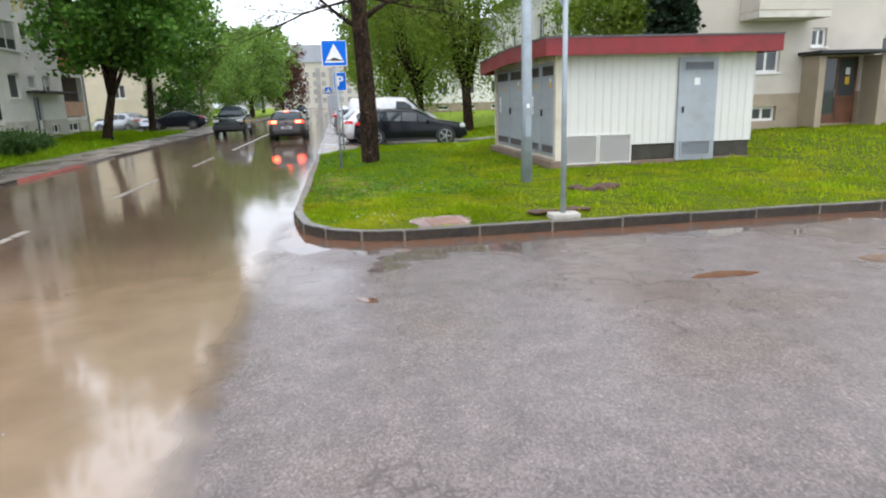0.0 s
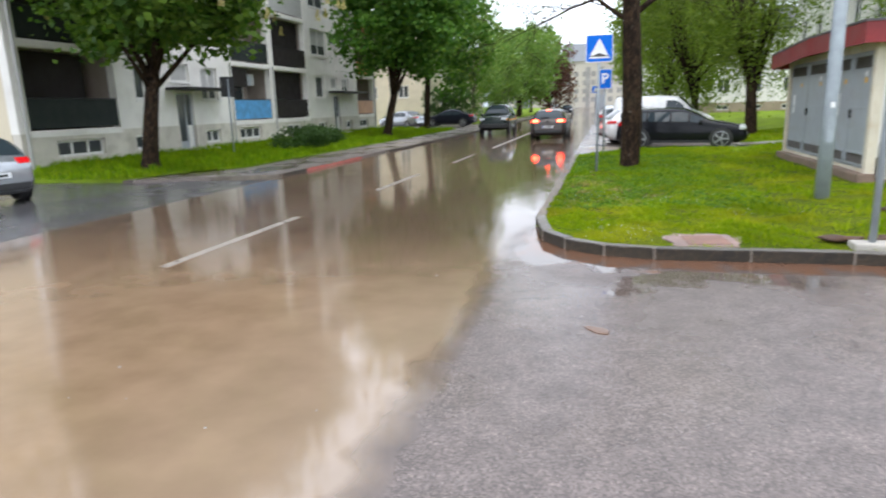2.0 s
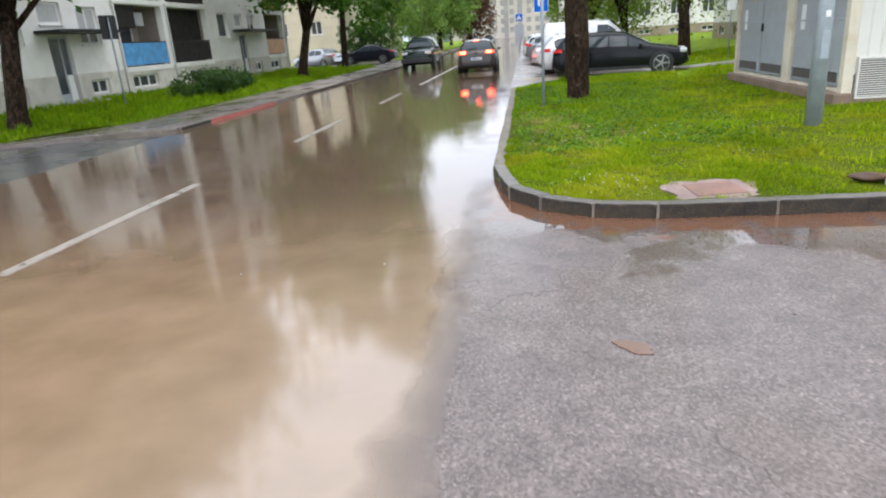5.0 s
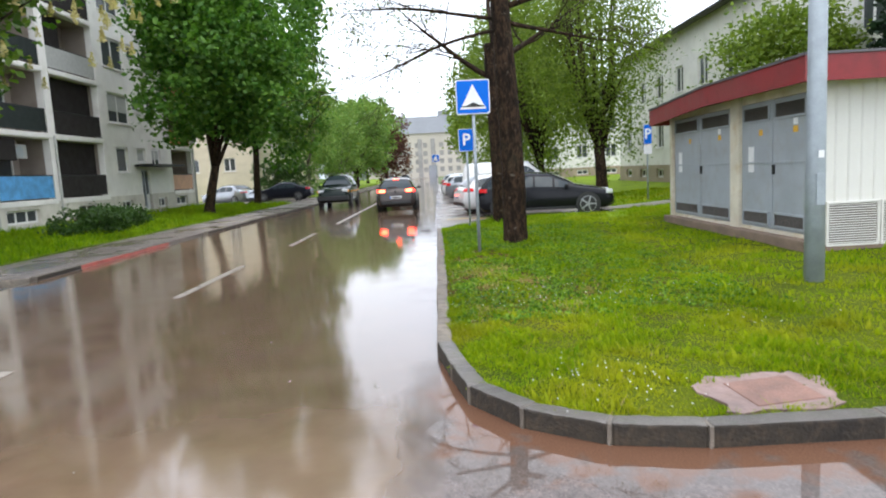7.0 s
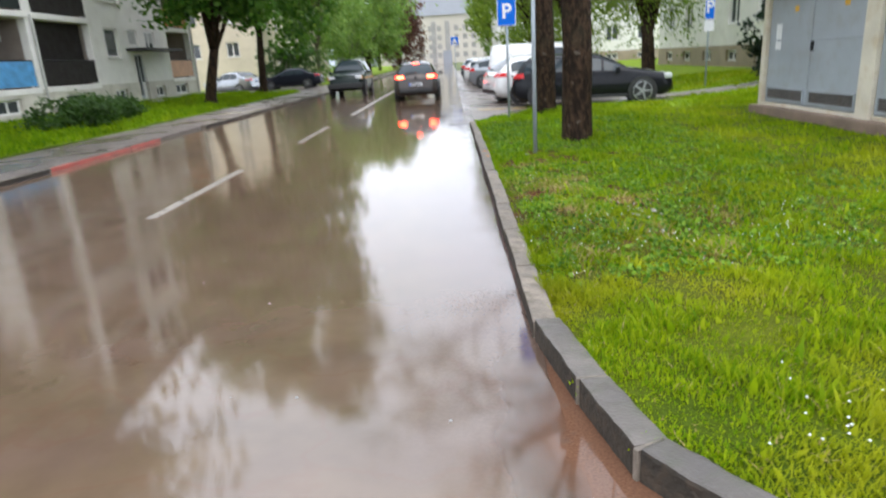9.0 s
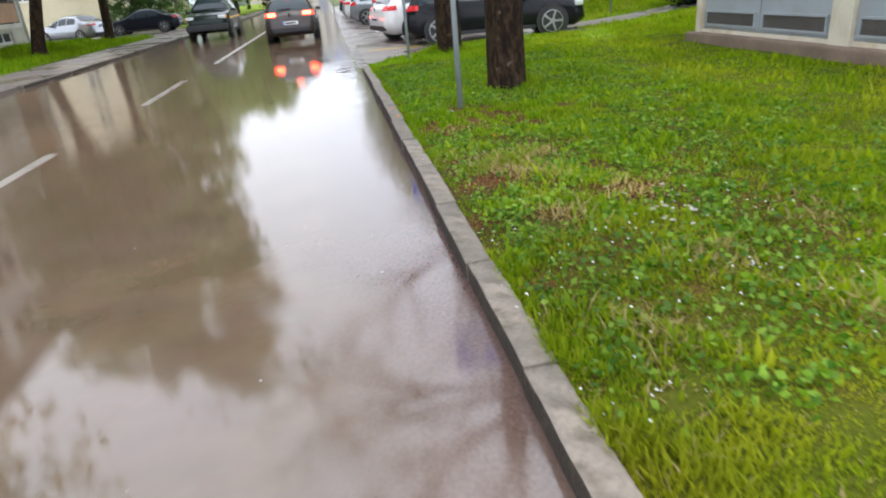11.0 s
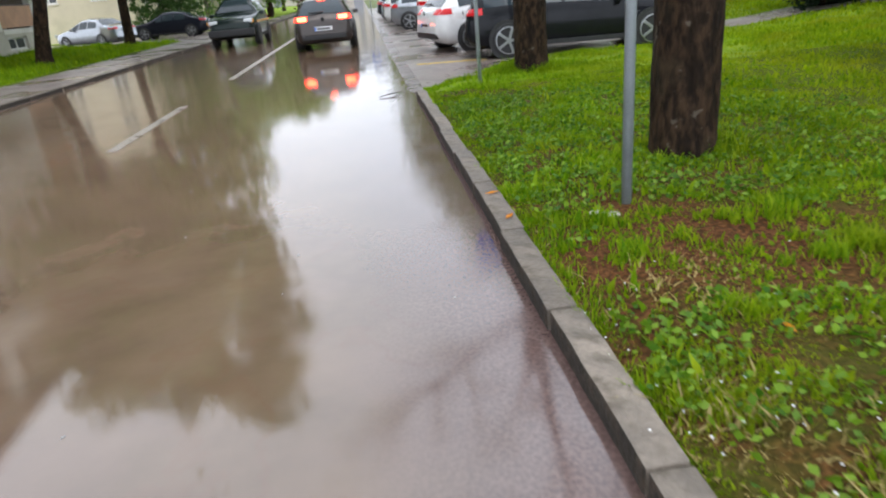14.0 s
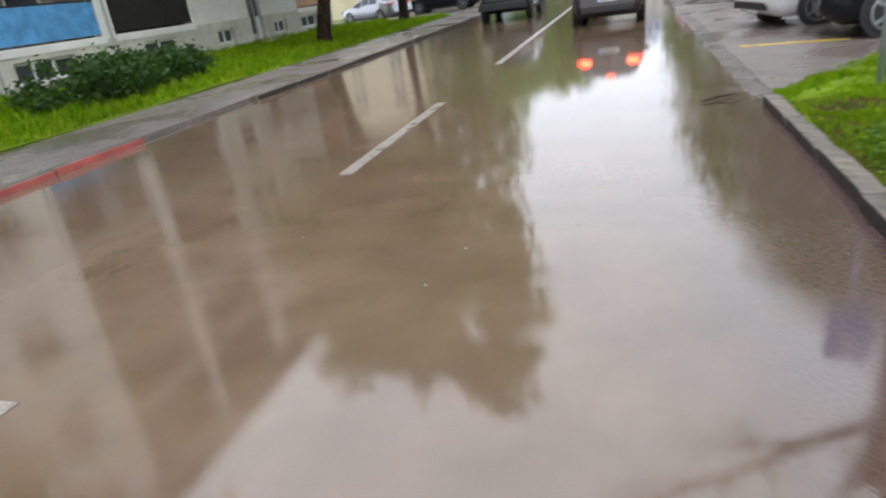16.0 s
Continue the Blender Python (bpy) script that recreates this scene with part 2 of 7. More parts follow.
    l.new(mid.outputs[0], jag.inputs[0])
    l.new(sep.outputs[0], jag.inputs[2])
    rim = n.new("ShaderNodeMapRange")
    rim.inputs[1].default_value, rim.inputs[2].default_value = -0.92, -0.60
    l.new(jag.outputs[0], rim.inputs[0])
    open_side = n.new("ShaderNodeMapRange")
    open_side.inputs[1].default_value, open_side.inputs[2].default_value = 10.6, 9.6
    l.new(sep.outputs[1], open_side.inputs[0])
    fade = n.new("ShaderNodeMath")
    fade.operation = "MULTIPLY"
    l.new(rim.outputs[0], fade.inputs[0])
    l.new(open_side.outputs[0], fade.inputs[1])
    clearing, both = n.new("ShaderNodeBsdfTransparent"), n.new("ShaderNodeMixShader")
    l.new(fade.outputs[0], both.inputs[0])
    l.new(p.outputs[0], both.inputs[1])
    l.new(clearing.outputs[0], both.inputs[2])
    l.new(both.outputs[0], n["Material Output"].inputs[0])
    return m


def plain(name, base, rough=0.5, metal=0.0, emit=None, strength=0.0, coat=0.0):
    m, n, l, p = nodes_of(name)
    c = n.new("ShaderNodeTexCoord").outputs["Object"]
    t = noise_node(n, l, c, 6, 4)
    col = ramp(n, l, t.outputs[0], [(0.3, tuple(v * 0.9 for v in base)), (0.7, tuple(min(1, v * 1.06) for v in base))]).outputs[0]
    l.new(col, p.inputs["Base Color"])
    p.inputs["Roughness"].default_value, p.inputs["Metallic"].default_value = rough, metal
    p.inputs["Coat Weight"].default_value = coat
    p.inputs["Coat Roughness"].default_value = 0.06
    if emit:
        p.inputs["Emission Color"].default_value = (*emit, 1)
        p.inputs["Emission Strength"].default_value = strength
    return m


def bark_mat(name, dark, light):
    """Furrowed bark: ridges stretched along the trunk."""
    m, n, l, p = nodes_of(name)
    c = n.new("ShaderNodeTexCoord").outputs["Object"]
    mp = n.new("ShaderNodeMapping")
    mp.inputs["Scale"].default_value = (1, 1, 0.42)
    l.new(c, mp.inputs[0])
    ridge, moss = noise_node(n, l, mp.outputs[0], 22, 5), noise_node(n, l, c, 3, 4)
    col = ramp(n, l, ridge.outputs[0], [(0.38, dark), (0.62, light)]).outputs[0]
    col = mix(n, l, ramp(n, l, moss.outputs[0], [(0.52, (0, 0, 0)), (0.75, (0.35,) * 3)]).outputs[0], col, (0.055, 0.05, 0.028))
    plates, lichen = noise_node(n, l, mp.outputs[0], 9, 6), noise_node(n, l, c, 11, 6)
    col = mix(n, l, ramp(n, l, plates.outputs[0], [(0.40, (0.75,) * 3), (0.52, (0, 0, 0))]).outputs[0], col, tuple(v * 0.45 for v in dark))
    col = mix(n, l, ramp(n, l, lichen.outputs[0], [(0.64, (0, 0, 0)), (0.71, (0.55,) * 3)]).outputs[0], col, (0.15, 0.125, 0.095))
    l.new(col, p.inputs["Base Color"])
    p.inputs["Roughness"].default_value = 0.8
    p.inputs["Specular IOR Level"].default_value = 0.15
    bump(n, l, p, ridge.outputs[0], 1.0, 0.03)
    return m


M_ROAD = asphalt("wet_asphalt", (0.136, 0.110, 0.102), 0.13, 0.40, speck=0.34, blot=0.35, cracks=True)
M_LOT = asphalt("parking_asphalt", (0.075, 0.072, 0.075), 0.1, 0.3)
M_WALK = asphalt("pavement_asphalt", (0.19, 0.16, 0.145), 0.18, 0.45, blot=0.5)
M_WATER = muddy_water("muddy_water")
M_BUBBLE = plain("water_bubble", (0.30, 0.29, 0.28), 0.04)
M_PUDDLE = plain("red_brown_puddle", (0.15, 0.080, 0.048), 0.06)
M_LINE = mat("worn_road_paint", (0.36, 0.32, 0.28), 0.3, 0.2, 5, 60, 0.1, stain=(0.2, 0.15, 0.11), stain_amount=0.75)
M_YELLOW = mat("yellow_road_paint", (0.62, 0.42, 0.05), 0.35, 0.2, 5, 60, 0.1)
M_SOIL = mat("lawn_soil", (0.18, 0.27, 0.02), 0.9, 0.35, 1.2, 30, 0.6, stain=(0.20, 0.24, 0.03), stain_amount=0.5, spec=0.08)
def lawn_ground(name):
    """Soil under the corner lawn: turf green, worn to wet reddish earth and straw along the street."""
    m, n, l, p = nodes_of(name)
    c = n.new("ShaderNodeTexCoord").outputs["Object"]
    sep = n.new("ShaderNodeSeparateXYZ")
    l.new(c, sep.inputs[0])
    big, mid, fine = noise_node(n, l, c, 0.9, 5), noise_node(n, l, c, 3.2, 6), noise_node(n, l, c, 45, 3)
    green = ramp(n, l, big.outputs[0], [(0.3, (0.060, 0.092, 0.005)), (0.7, (0.125, 0.150, 0.008))]).outputs[0]
    earth = ramp(n, l, fine.outputs[0], [(0.35, (0.045, 0.018, 0.007)), (0.7, (0.17, 0.07, 0.026))]).outputs[0]
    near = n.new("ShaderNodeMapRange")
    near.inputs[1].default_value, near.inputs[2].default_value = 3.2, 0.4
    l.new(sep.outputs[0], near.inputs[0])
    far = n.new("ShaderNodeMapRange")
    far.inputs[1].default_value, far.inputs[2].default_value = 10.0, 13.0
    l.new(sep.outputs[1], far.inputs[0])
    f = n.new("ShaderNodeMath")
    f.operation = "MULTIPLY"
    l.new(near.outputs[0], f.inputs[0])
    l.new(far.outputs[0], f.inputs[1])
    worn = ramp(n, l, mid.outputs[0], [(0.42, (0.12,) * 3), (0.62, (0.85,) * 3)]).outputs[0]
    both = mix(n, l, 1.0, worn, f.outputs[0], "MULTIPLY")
    for ex, ey, er in ((0.30, 15.95, 0.9), (-0.35, 16.1, 0.7), (-0.2, 16.5, 0.5), (-0.30, 14.0, 0.45), (0.35, 13.3, 0.4)):
        gap = n.new("ShaderNodeVectorMath")
        gap.operation = "DISTANCE"
        gap.inputs[1].default_value = (ex, ey, 0.12)
        l.new(c, gap.inputs[0])
        near = n.new("ShaderNodeMapRange")
        near.inputs[1].default_value, near.inputs[2].default_value = er * 1.1, er * 0.35
        l.new(gap.outputs["Value"], near.inputs[0])
        both = mix(n, l, near.outputs[0], both, (0.95, 0.95, 0.95))
    # darker ground tone along the street strip
    strip_dark = n.new("ShaderNodeMath")
    strip_dark.operation = "MULTIPLY"
    strip_dark.inputs[1].default_value = 0.7
    l.new(f.outputs[0], strip_dark.inputs[0])
    green = mix(n, l, strip_dark.outputs[0], green, (0.040, 0.034, 0.010))
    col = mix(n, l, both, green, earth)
    col = mix(n, l, 1.0, col, ramp(n, l, fine.outputs[0], [(0.3, (0.6,) * 3), (0.7, (1.0,) * 3)]).outputs[0], "MULTIPLY")
    l.new(col, p.inputs["Base Color"])
    p.inputs["Roughness"].default_value = 0.85
    p.inputs["Specular IOR Level"].default_value = 0.08
    bump(n, l, p, fine.outputs[0], 0.7, 0.02)
    return m


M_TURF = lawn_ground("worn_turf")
M_EARTH = mat("bare_wet_earth", (0.085, 0.042, 0.024), 0.7, 0.35, 4, 40, 0.8)
M_FIELD = mat("far_ground", (0.10, 0.13, 0.03), 0.95, 0.3, 0.05, 3, 0.2)
M_DULL = mat("dull_wet_stone", (0.40, 0.37, 0.33), 0.7, 0.25, 5, 40, 0.5, stain=(0.2, 0.16, 0.12), stain_amount=0.5)
M_DULL_PINK = mat("pinkish_wet_concrete", (0.26, 0.175, 0.155), 0.5, 0.3, 4, 30, 0.5, stain=(0.16, 0.10, 0.07), stain_amount=0.6)
M_KERB_FACE = mat("dark_kerb_face", (0.036, 0.028, 0.019), 0.8, 0.5, 7, 40, 1.0, stain=(0.075, 0.05, 0.032), stain_amount=0.7, pieces=0.2)
M_KERB = mat("kerb_concrete", (0.21, 0.175, 0.14), 0.6, 0.4, 5, 45, 1.0, stain=(0.07, 0.055, 0.036), stain_amount=0.9, pieces=0.3)
M_KERB_DARK = mat("dark_wet_kerb_stone", (0.125, 0.108, 0.094), 0.35, 0.3, 3, 60, 0.45, stain=(0.05, 0.06, 0.03), stain_amount=0.6, pieces=0.3)
M_RED_KERB = mat("red_painted_kerb", (0.40, 0.10, 0.08), 0.5, 0.25, 3, 60, 0.3)
M_BARK = bark_mat("dark_wet_bark", (0.012, 0.007, 0.004), (0.050, 0.029, 0.016))
M_BARK_GREY = mat("grey_bark", (0.14, 0.115, 0.09), 0.85, 0.35, 5, 30, 0.9)
M_CHESTNUT = leaf_mat("chestnut_leaf", (0.045, 0.12, 0.012), (0.18, 0.29, 0.04))
M_DARKLEAF = leaf_mat("maple_leaf", (0.040, 0.14, 0.015), (0.165, 0.32, 0.045))
M_SPRING = leaf_mat("spring_leaf", (0.12, 0.20, 0.016), (0.27, 0.36, 0.05))
# light green made paler still, with distance haze put in
M_FAR = leaf_mat("far_leaf", (0.13, 0.25, 0.05), (0.28, 0.40, 0.10))
M_PLUM = leaf_mat("plum_leaf", (0.09, 0.035, 0.032), (0.20, 0.085, 0.065))
M_SHRUB = leaf_mat("shrub_leaf", (0.035, 0.085, 0.02), (0.085, 0.16, 0.04))
M_CONIFER = leaf_mat("conifer_needles", (0.008, 0.022, 0.012), (0.02, 0.045, 0.02))
M_GRASS = leaf_mat("grass_blade", (0.145, 0.275, 0.005), (0.42, 0.49, 0.014), strip_tone=((0.085, 0.22, 0.005), (0.34, 0.47, 0.014)))
M_WEED = leaf_mat("broad_weed_leaf", (0.05, 0.15, 0.010), (0.26, 0.42, 0.03))
M_STRAW = leaf_mat("dry_grass", (0.33, 0.25, 0.08), (0.52, 0.41, 0.17))
M_CANDLE = leaf_mat("chestnut_blossom", (0.55, 0.45, 0.2), (0.75, 0.66, 0.36))
M_DAISY = plain("daisy_petals", (0.8, 0.8, 0.78), 0.6)
M_RENDER_WHITE = mat("pale_render", (0.80, 0.775, 0.73), 0.9, 0.08, 0.6, 30, 0.25, stain=(0.55, 0.51, 0.46), stain_amount=0.4)
M_RENDER_BEIGE = mat("greyish_beige_render", (0.56, 0.51, 0.44), 0.9, 0.1, 0.5, 30, 0.25, stain=(0.42, 0.37, 0.31), stain_amount=0.45)
M_RENDER_CREAM = mat("cream_render", (0.66, 0.585, 0.44), 0.9, 0.08, 0.5, 30, 0.25, stain=(0.45, 0.39, 0.28), stain_amount=0.35)
M_PLINTH = mat("plinth_render", (0.62, 0.58, 0.51), 0.9, 0.15, 0.8, 25, 0.3, stain=(0.3, 0.26, 0.2), stain_amount=0.5)
M_PLINTH_BROWN = mat("brown_plinth_render", (0.36, 0.29, 0.21), 0.9, 0.15, 0.8, 25, 0.3, stain=(0.24, 0.2, 0.16), stain_amount=0.5)
# the recess's shade is put into this wall colour
M_LOGGIA = mat("shade_tinted_loggia_render", (0.30, 0.25, 0.21), 0.9, 0.15, 0.8, 25, 0.2, stain=(0.2, 0.16, 0.13), stain_amount=0.5)
M_FRAME = plain("white_window_frame", (0.74, 0.73, 0.70), 0.45)
M_PANE = plain("window_glass", (0.06, 0.068, 0.072), 0.06)
M_BLIND = plain("roller_shutter", (0.42, 0.42, 0.40), 0.6)
M_BLUE_CLOTH = mat("blue_balcony_sheet", (0.10, 0.33, 0.62), 0.6, 0.25, 3, 20, 0.4)
M_GREEN_CLOTH = mat("dark_green_balcony_mesh", (0.012, 0.019, 0.017), 0.8, 0.2, 3, 60, 0.3)
M_BROWN_MESH = mat("dark_brown_balcony_mesh", (0.014, 0.010, 0.009), 0.8, 0.2, 3, 60, 0.3)
M_ORANGE = mat("orange_balcony_panel", (0.52, 0.20, 0.06), 0.7, 0.15, 2, 40, 0.2)
M_PEACH = mat("peach_balcony_panel", (0.58, 0.34, 0.22), 0.7, 0.15, 2, 40, 0.2)
M_GRILLE = mat("rusty_grey_grille", (0.15, 0.135, 0.12), 0.6, 0.25, 3, 40, 0.2, stain=(0.12, 0.065, 0.035), stain_amount=0.6)
M_SLATE = mat("dark_roof_tiles", (0.10, 0.095, 0.10), 0.6, 0.25, 2, 20, 0.5)
M_DARK = plain("dark_metal", (0.03, 0.03, 0.032), 0.5, 0.4)
M_DOOR_GREY = mat("grey_steel_door", (0.36, 0.39, 0.42), 0.45, 0.1, 1.5, 30, 0.08, stain=(0.28, 0.25, 0.21), stain_amount=0.35)
M_DOOR_BROWN = mat("brown_wooden_door", (0.15, 0.06, 0.03), 0.5, 0.25, 3, 40, 0.3)
M_CLAD = mat("white_steel_cladding", (0.68, 0.665, 0.62), 0.5, 0.05, 0.8, 30, 0.06, stain=(0.56, 0.52, 0.42), stain_amount=0.35)
M_POST = mat("cream_concrete_post", (0.66, 0.60, 0.48), 0.8, 0.12, 1.5, 30, 0.3, stain=(0.45, 0.30, 0.12), stain_amount=0.45)
M_RED_FASCIA = mat("red_painted_fascia", (0.24, 0.018, 0.022), 0.5, 0.15, 1.5, 30, 0.12, stain=(0.13, 0.015, 0.015), stain_amount=0.5)
M_STONE = mat("dark_plinth_stone", (0.055, 0.05, 0.038), 0.85, 0.4, 4, 20, 0.9)
M_BASE = mat("brown_base_slab", (0.22, 0.155, 0.115), 0.85, 0.25, 3, 25, 0.5)
M_RUST = mat("rusty_iron", (0.23, 0.125, 0.095), 0.6, 0.3, 6, 50, 0.5)
M_GALV = mat("galvanised_steel", (0.33, 0.37, 0.40), 0.5, 0.15, 5, 60, 0.1, metal=0.35)
M_CONCRETE = mat("white_concrete", (0.43, 0.40, 0.355), 0.85, 0.15, 5, 40, 0.4)
M_SIGN_BLUE = mat("sign_blue", (0.006, 0.135, 0.62), 0.6, 0.06, 6, 40, 0.0, spec=0.12)
M_SIGN_WHITE = plain("sign_white", (0.78, 0.78, 0.78), 0.4)
M_SIGN_BLACK = plain("sign_black", (0.02, 0.02, 0.02), 0.5)
M_LABEL_YELLOW = plain("warning_yellow", (0.75, 0.42, 0.05), 0.5)
M_TYRE = mat("tyre_rubber", (0.022, 0.022, 0.023), 0.75, 0.2, 8, 60, 0.3)
M_RIM = plain("alloy_rim", (0.36, 0.37, 0.38), 0.32, 0.8)
M_RIM_DARK = plain("dark_alloy_rim", (0.05, 0.05, 0.055), 0.35, 0.8)
M_CARGLASS = mat("car_glass", (0.03, 0.042, 0.05), 0.05, 0.1, 3, 20, 0.0, spec=0.42)
M_TRIM = plain("black_plastic_trim", (0.02, 0.02, 0.022), 0.55)
M_TAIL = plain("red_tail_lens", (0.62, 0.012, 0.016), 0.15)
M_TAIL_ON = plain("lit_tail_lens", (0.7, 0.05, 0.03), 0.15, emit=(1.0, 0.055, 0.018), strength=30.0)
M_TAIL_GLOW = plain("glowing_tail_lens", (0.5, 0.02, 0.015), 0.15, emit=(1.0, 0.02, 0.012), strength=8.0)
M_HEAD = plain("headlight_lens", (0.62, 0.64, 0.66), 0.1)
M_AMBER = plain("amber_lens", (0.75, 0.3, 0.03), 0.2)
M_PLATE = plain("number_plate", (0.72, 0.73, 0.75), 0.4)
# distance haze is put into these four far colours
M_HAZE = mat("hazy_far_render", (0.50, 0.455, 0.40), 0.95, 0.08, 0.1, 2, 0.0)
M_HAZE_ROOF = mat("hazy_far_roof", (0.27, 0.28, 0.31), 0.9, 0.1, 0.2, 3, 0.0)
M_HAZE_PANE = mat("hazy_far_window", (0.30, 0.285, 0.275), 0.6, 0.15, 0.3, 2, 0.0)
M_HILL = mat("hazy_hill", (0.42, 0.46, 0.48), 1.0, 0.12, 0.03, 0.3, 0.0)


# ---- building blocks ----
def mesh_of(bm, name, smooth=False):
    me = bpy.data.meshes.new(name)
    bmesh.ops.recalc_face_normals(bm, faces=bm.faces)
    bm.to_mesh(me)
    bm.free()
    if smooth:
        me.shade_smooth()
    return me


def thing(name, label, category, x=0.0, y=0.0, z=0.0, rz=0.0, group="", kind=""):
    e = new(name)
    e.matrix_basis = pose(x, y, z, 0, 0, rz)
    e.empty_display_size = 0.2
    return tagged(e, label, category, group, kind)


def part(name, bm, material, parent, label="", smooth=False, m=None):
    me = bm if isinstance(bm, bpy.types.Mesh) else mesh_of(bm, name, smooth)
    if material and not me.materials:
        me.materials.append(material)
    ob = new(name, me)
    ob.parent = parent
    if m is not None:
        ob.matrix_basis = m
    return tagged(ob, label)


def solo(name, bm, material, label, category, kind="", group="", smooth=False, x=0.0, y=0.0, z=0.0, rz=0.0):
    me = bm if isinstance(bm, bpy.types.Mesh) else mesh_of(bm, name, smooth)
    if material and not me.materials:
        me.materials.append(material)
    ob = new(name, me)
    ob.matrix_basis = pose(x, y, z, 0, 0, rz)
    return tagged(ob, label, category, group, kind)


def box(lo, hi, bev=0.0, bm=None):
    """An axis-aligned block, with its edges bevelled where bev is given."""
    own = bm or bmesh.new()
    c = [(a + b) / 2 for a, b in zip(lo, hi)]
    d = [max(1e-4, b - a) for a, b in zip(lo, hi)]
    made = bmesh.ops.create_cube(own, size=1.0, matrix=Matrix.Translation(c) @ Matrix.Diagonal((*d, 1)))["verts"]
    if bev:
        edges = {e for v in made for e in v.link_edges}
        bmesh.ops.bevel(own, geom=list(edges), offset=bev, segments=2, affect="EDGES", profile=0.6)
    return own


def tube(bm, pts, radii, seg=8, caps=True):
    """A tapered tube through points."""
    rings = []
    pts = [Vector(p) for p in pts]
    for i, p in enumerate(pts):
        d = (pts[min(i + 1, len(pts) - 1)] - pts[max(i - 1, 0)]).normalized()
        q = d.to_track_quat("Z", "Y") if i == 0 else last.rotation_difference(d) @ q
        last = d
        rings.append([bm.verts.new(p + q @ Vector((math.cos(a) * radii[i], math.sin(a) * radii[i], 0)))
                      for a in (2 * math.pi * k / seg for k in range(seg))])
    for r0, r1 in zip(rings, rings[1:]):
        for k in range(seg):
            bm.faces.new((r0[k], r0[(k + 1) % seg], r1[(k + 1) % seg], r1[k]))
    if caps:
        bm.faces.new(rings[0][::-1])
        bm.faces.new(rings[-1])
    return bm


def lathe(bm, profile, seg=20, axis="y"):
    """A turned shape round the y or z axis from (radius, height) pairs."""
    rings = []
    for r, h in profile:
        ring = []
        for k in range(seg):
            a = 2 * math.pi * k / seg
            co = (r * math.cos(a), h, r * math.sin(a)) if axis == "y" else (r * math.cos(a), r * math.sin(a), h)
            ring.append(bm.verts.new(co))
        rings.append(ring)
    for r0, r1 in zip(rings, rings[1:]):
        for k in range(seg):
            bm.faces.new((r0[k], r0[(k + 1) % seg], r1[(k + 1) % seg], r1[k]))
    bm.faces.new(rings[0])
    bm.faces.new(rings[-1][::-1])
    return bm


def prism(poly, z0, z1, bm=None):
    """An upright block over a polygon in x and y."""
    own = bm or bmesh.new()
    lo = [own.verts.new((x, y, z0)) for x, y in poly]
    hi = [own.verts.new((x, y, z1)) for x, y in poly]
    own.faces.new(lo[::-1])
    own.faces.new(hi)
    for i in range(len(poly)):
        j = (i + 1) % len(poly)
        own.faces.new((lo[i], lo[j], hi[j], hi[i]))
    return own


def mesh_np(name, verts, faces, smooth=False):
    me = bpy.data.meshes.new(name)
    n, k = faces.shape
    me.vertices.add(len(verts))
    me.vertices.foreach_set("co", verts.astype(np.float32).ravel())
    me.loops.add(n * k)
    me.loops.foreach_set("vertex_index", faces.astype(np.int32).ravel())
    me.polygons.add(n)
    me.polygons.foreach_set("loop_start", np.arange(0, n * k, k, dtype=np.int32))
    me.update(calc_edges=True)
    if smooth:
        me.shade_smooth()
    return me


def holed_wall(u0, u1, z0, z1, holes, thick, bm=None):
    """A wall from u0 to u1 with rectangular openings right through it; its face lies at y = 0, its back at y = thick."""
    own = bm or bmesh.new()
    us = sorted({u0, u1, *(min(max(h[i], u0), u1) for h in holes for i in (0, 1))})
    zs = sorted({z0, z1, *(min(max(h[i], z0), z1) for h in holes for i in (2, 3))})
    solid = {}
    for i in range(len(us) - 1):
        for j in range(len(zs) - 1):
            cu, cz = (us[i] + us[i + 1]) / 2, (zs[j] + zs[j + 1]) / 2
            solid[i, j] = not any(h[0] < cu < h[1] and h[2] < cz < h[3] for h in holes)

    def quad(*pts):
        own.faces.new([own.verts.new(p) for p in pts])

    for (i, j), ok in solid.items():
        if not ok:
            continue
        a, b, c, d = us[i], us[i + 1], zs[j], zs[j + 1]
        quad((a, 0, c), (b, 0, c), (b, 0, d), (a, 0, d))
        quad((a, thick, c), (a, thick, d), (b, thick, d), (b, thick, c))
        if not solid.get((i - 1, j)):
            quad((a, 0, c), (a, 0, d), (a, thick, d), (a, thick, c))
        if not solid.get((i + 1, j)):
            quad((b, 0, c), (b, thick, c), (b, thick, d), (b, 0, d))
        if not solid.get((i, j - 1)):
            quad((a, 0, c), (a, thick, c), (b, thick, c), (b, 0, c))
        if not solid.get((i, j + 1)):
            quad((a, 0, d), (b, 0, d), (b, thick, d), (a, thick, d))
    bmesh.ops.remove_doubles(own, verts=own.verts, dist=1e-4)
    return own


# ---- ground ----
def lawn_height(x, y):
    """The lawn by the corner rises gently from its kerb."""
    arc = (x < 0.68) & (y < 9.95)
    d = np.where(arc, 1.33 - np.hypot(x - 0.68, y - 9.95), np.minimum(x + 0.76, y - 8.62))
    d = np.maximum(d, 0)
    tip = np.clip((y - 21) / 3, 0, 1) * np.clip(1.6 - x * 0.22, 0, 1)
    return (0.072 + 0.05 * np.clip(d / 0.45, 0, 1) + 0.018 * np.minimum(d, 9)) * (1 - 0.4 * tip) + 0.10 * np.clip((x - 9) / 8, 0, 1) - 0.07 * np.clip((x - 2.8) / 1.6, 0, 1) * np.clip((y - 12.2) / 2, 0, 1) * np.clip((9.5 - x) / 2, 0, 1)


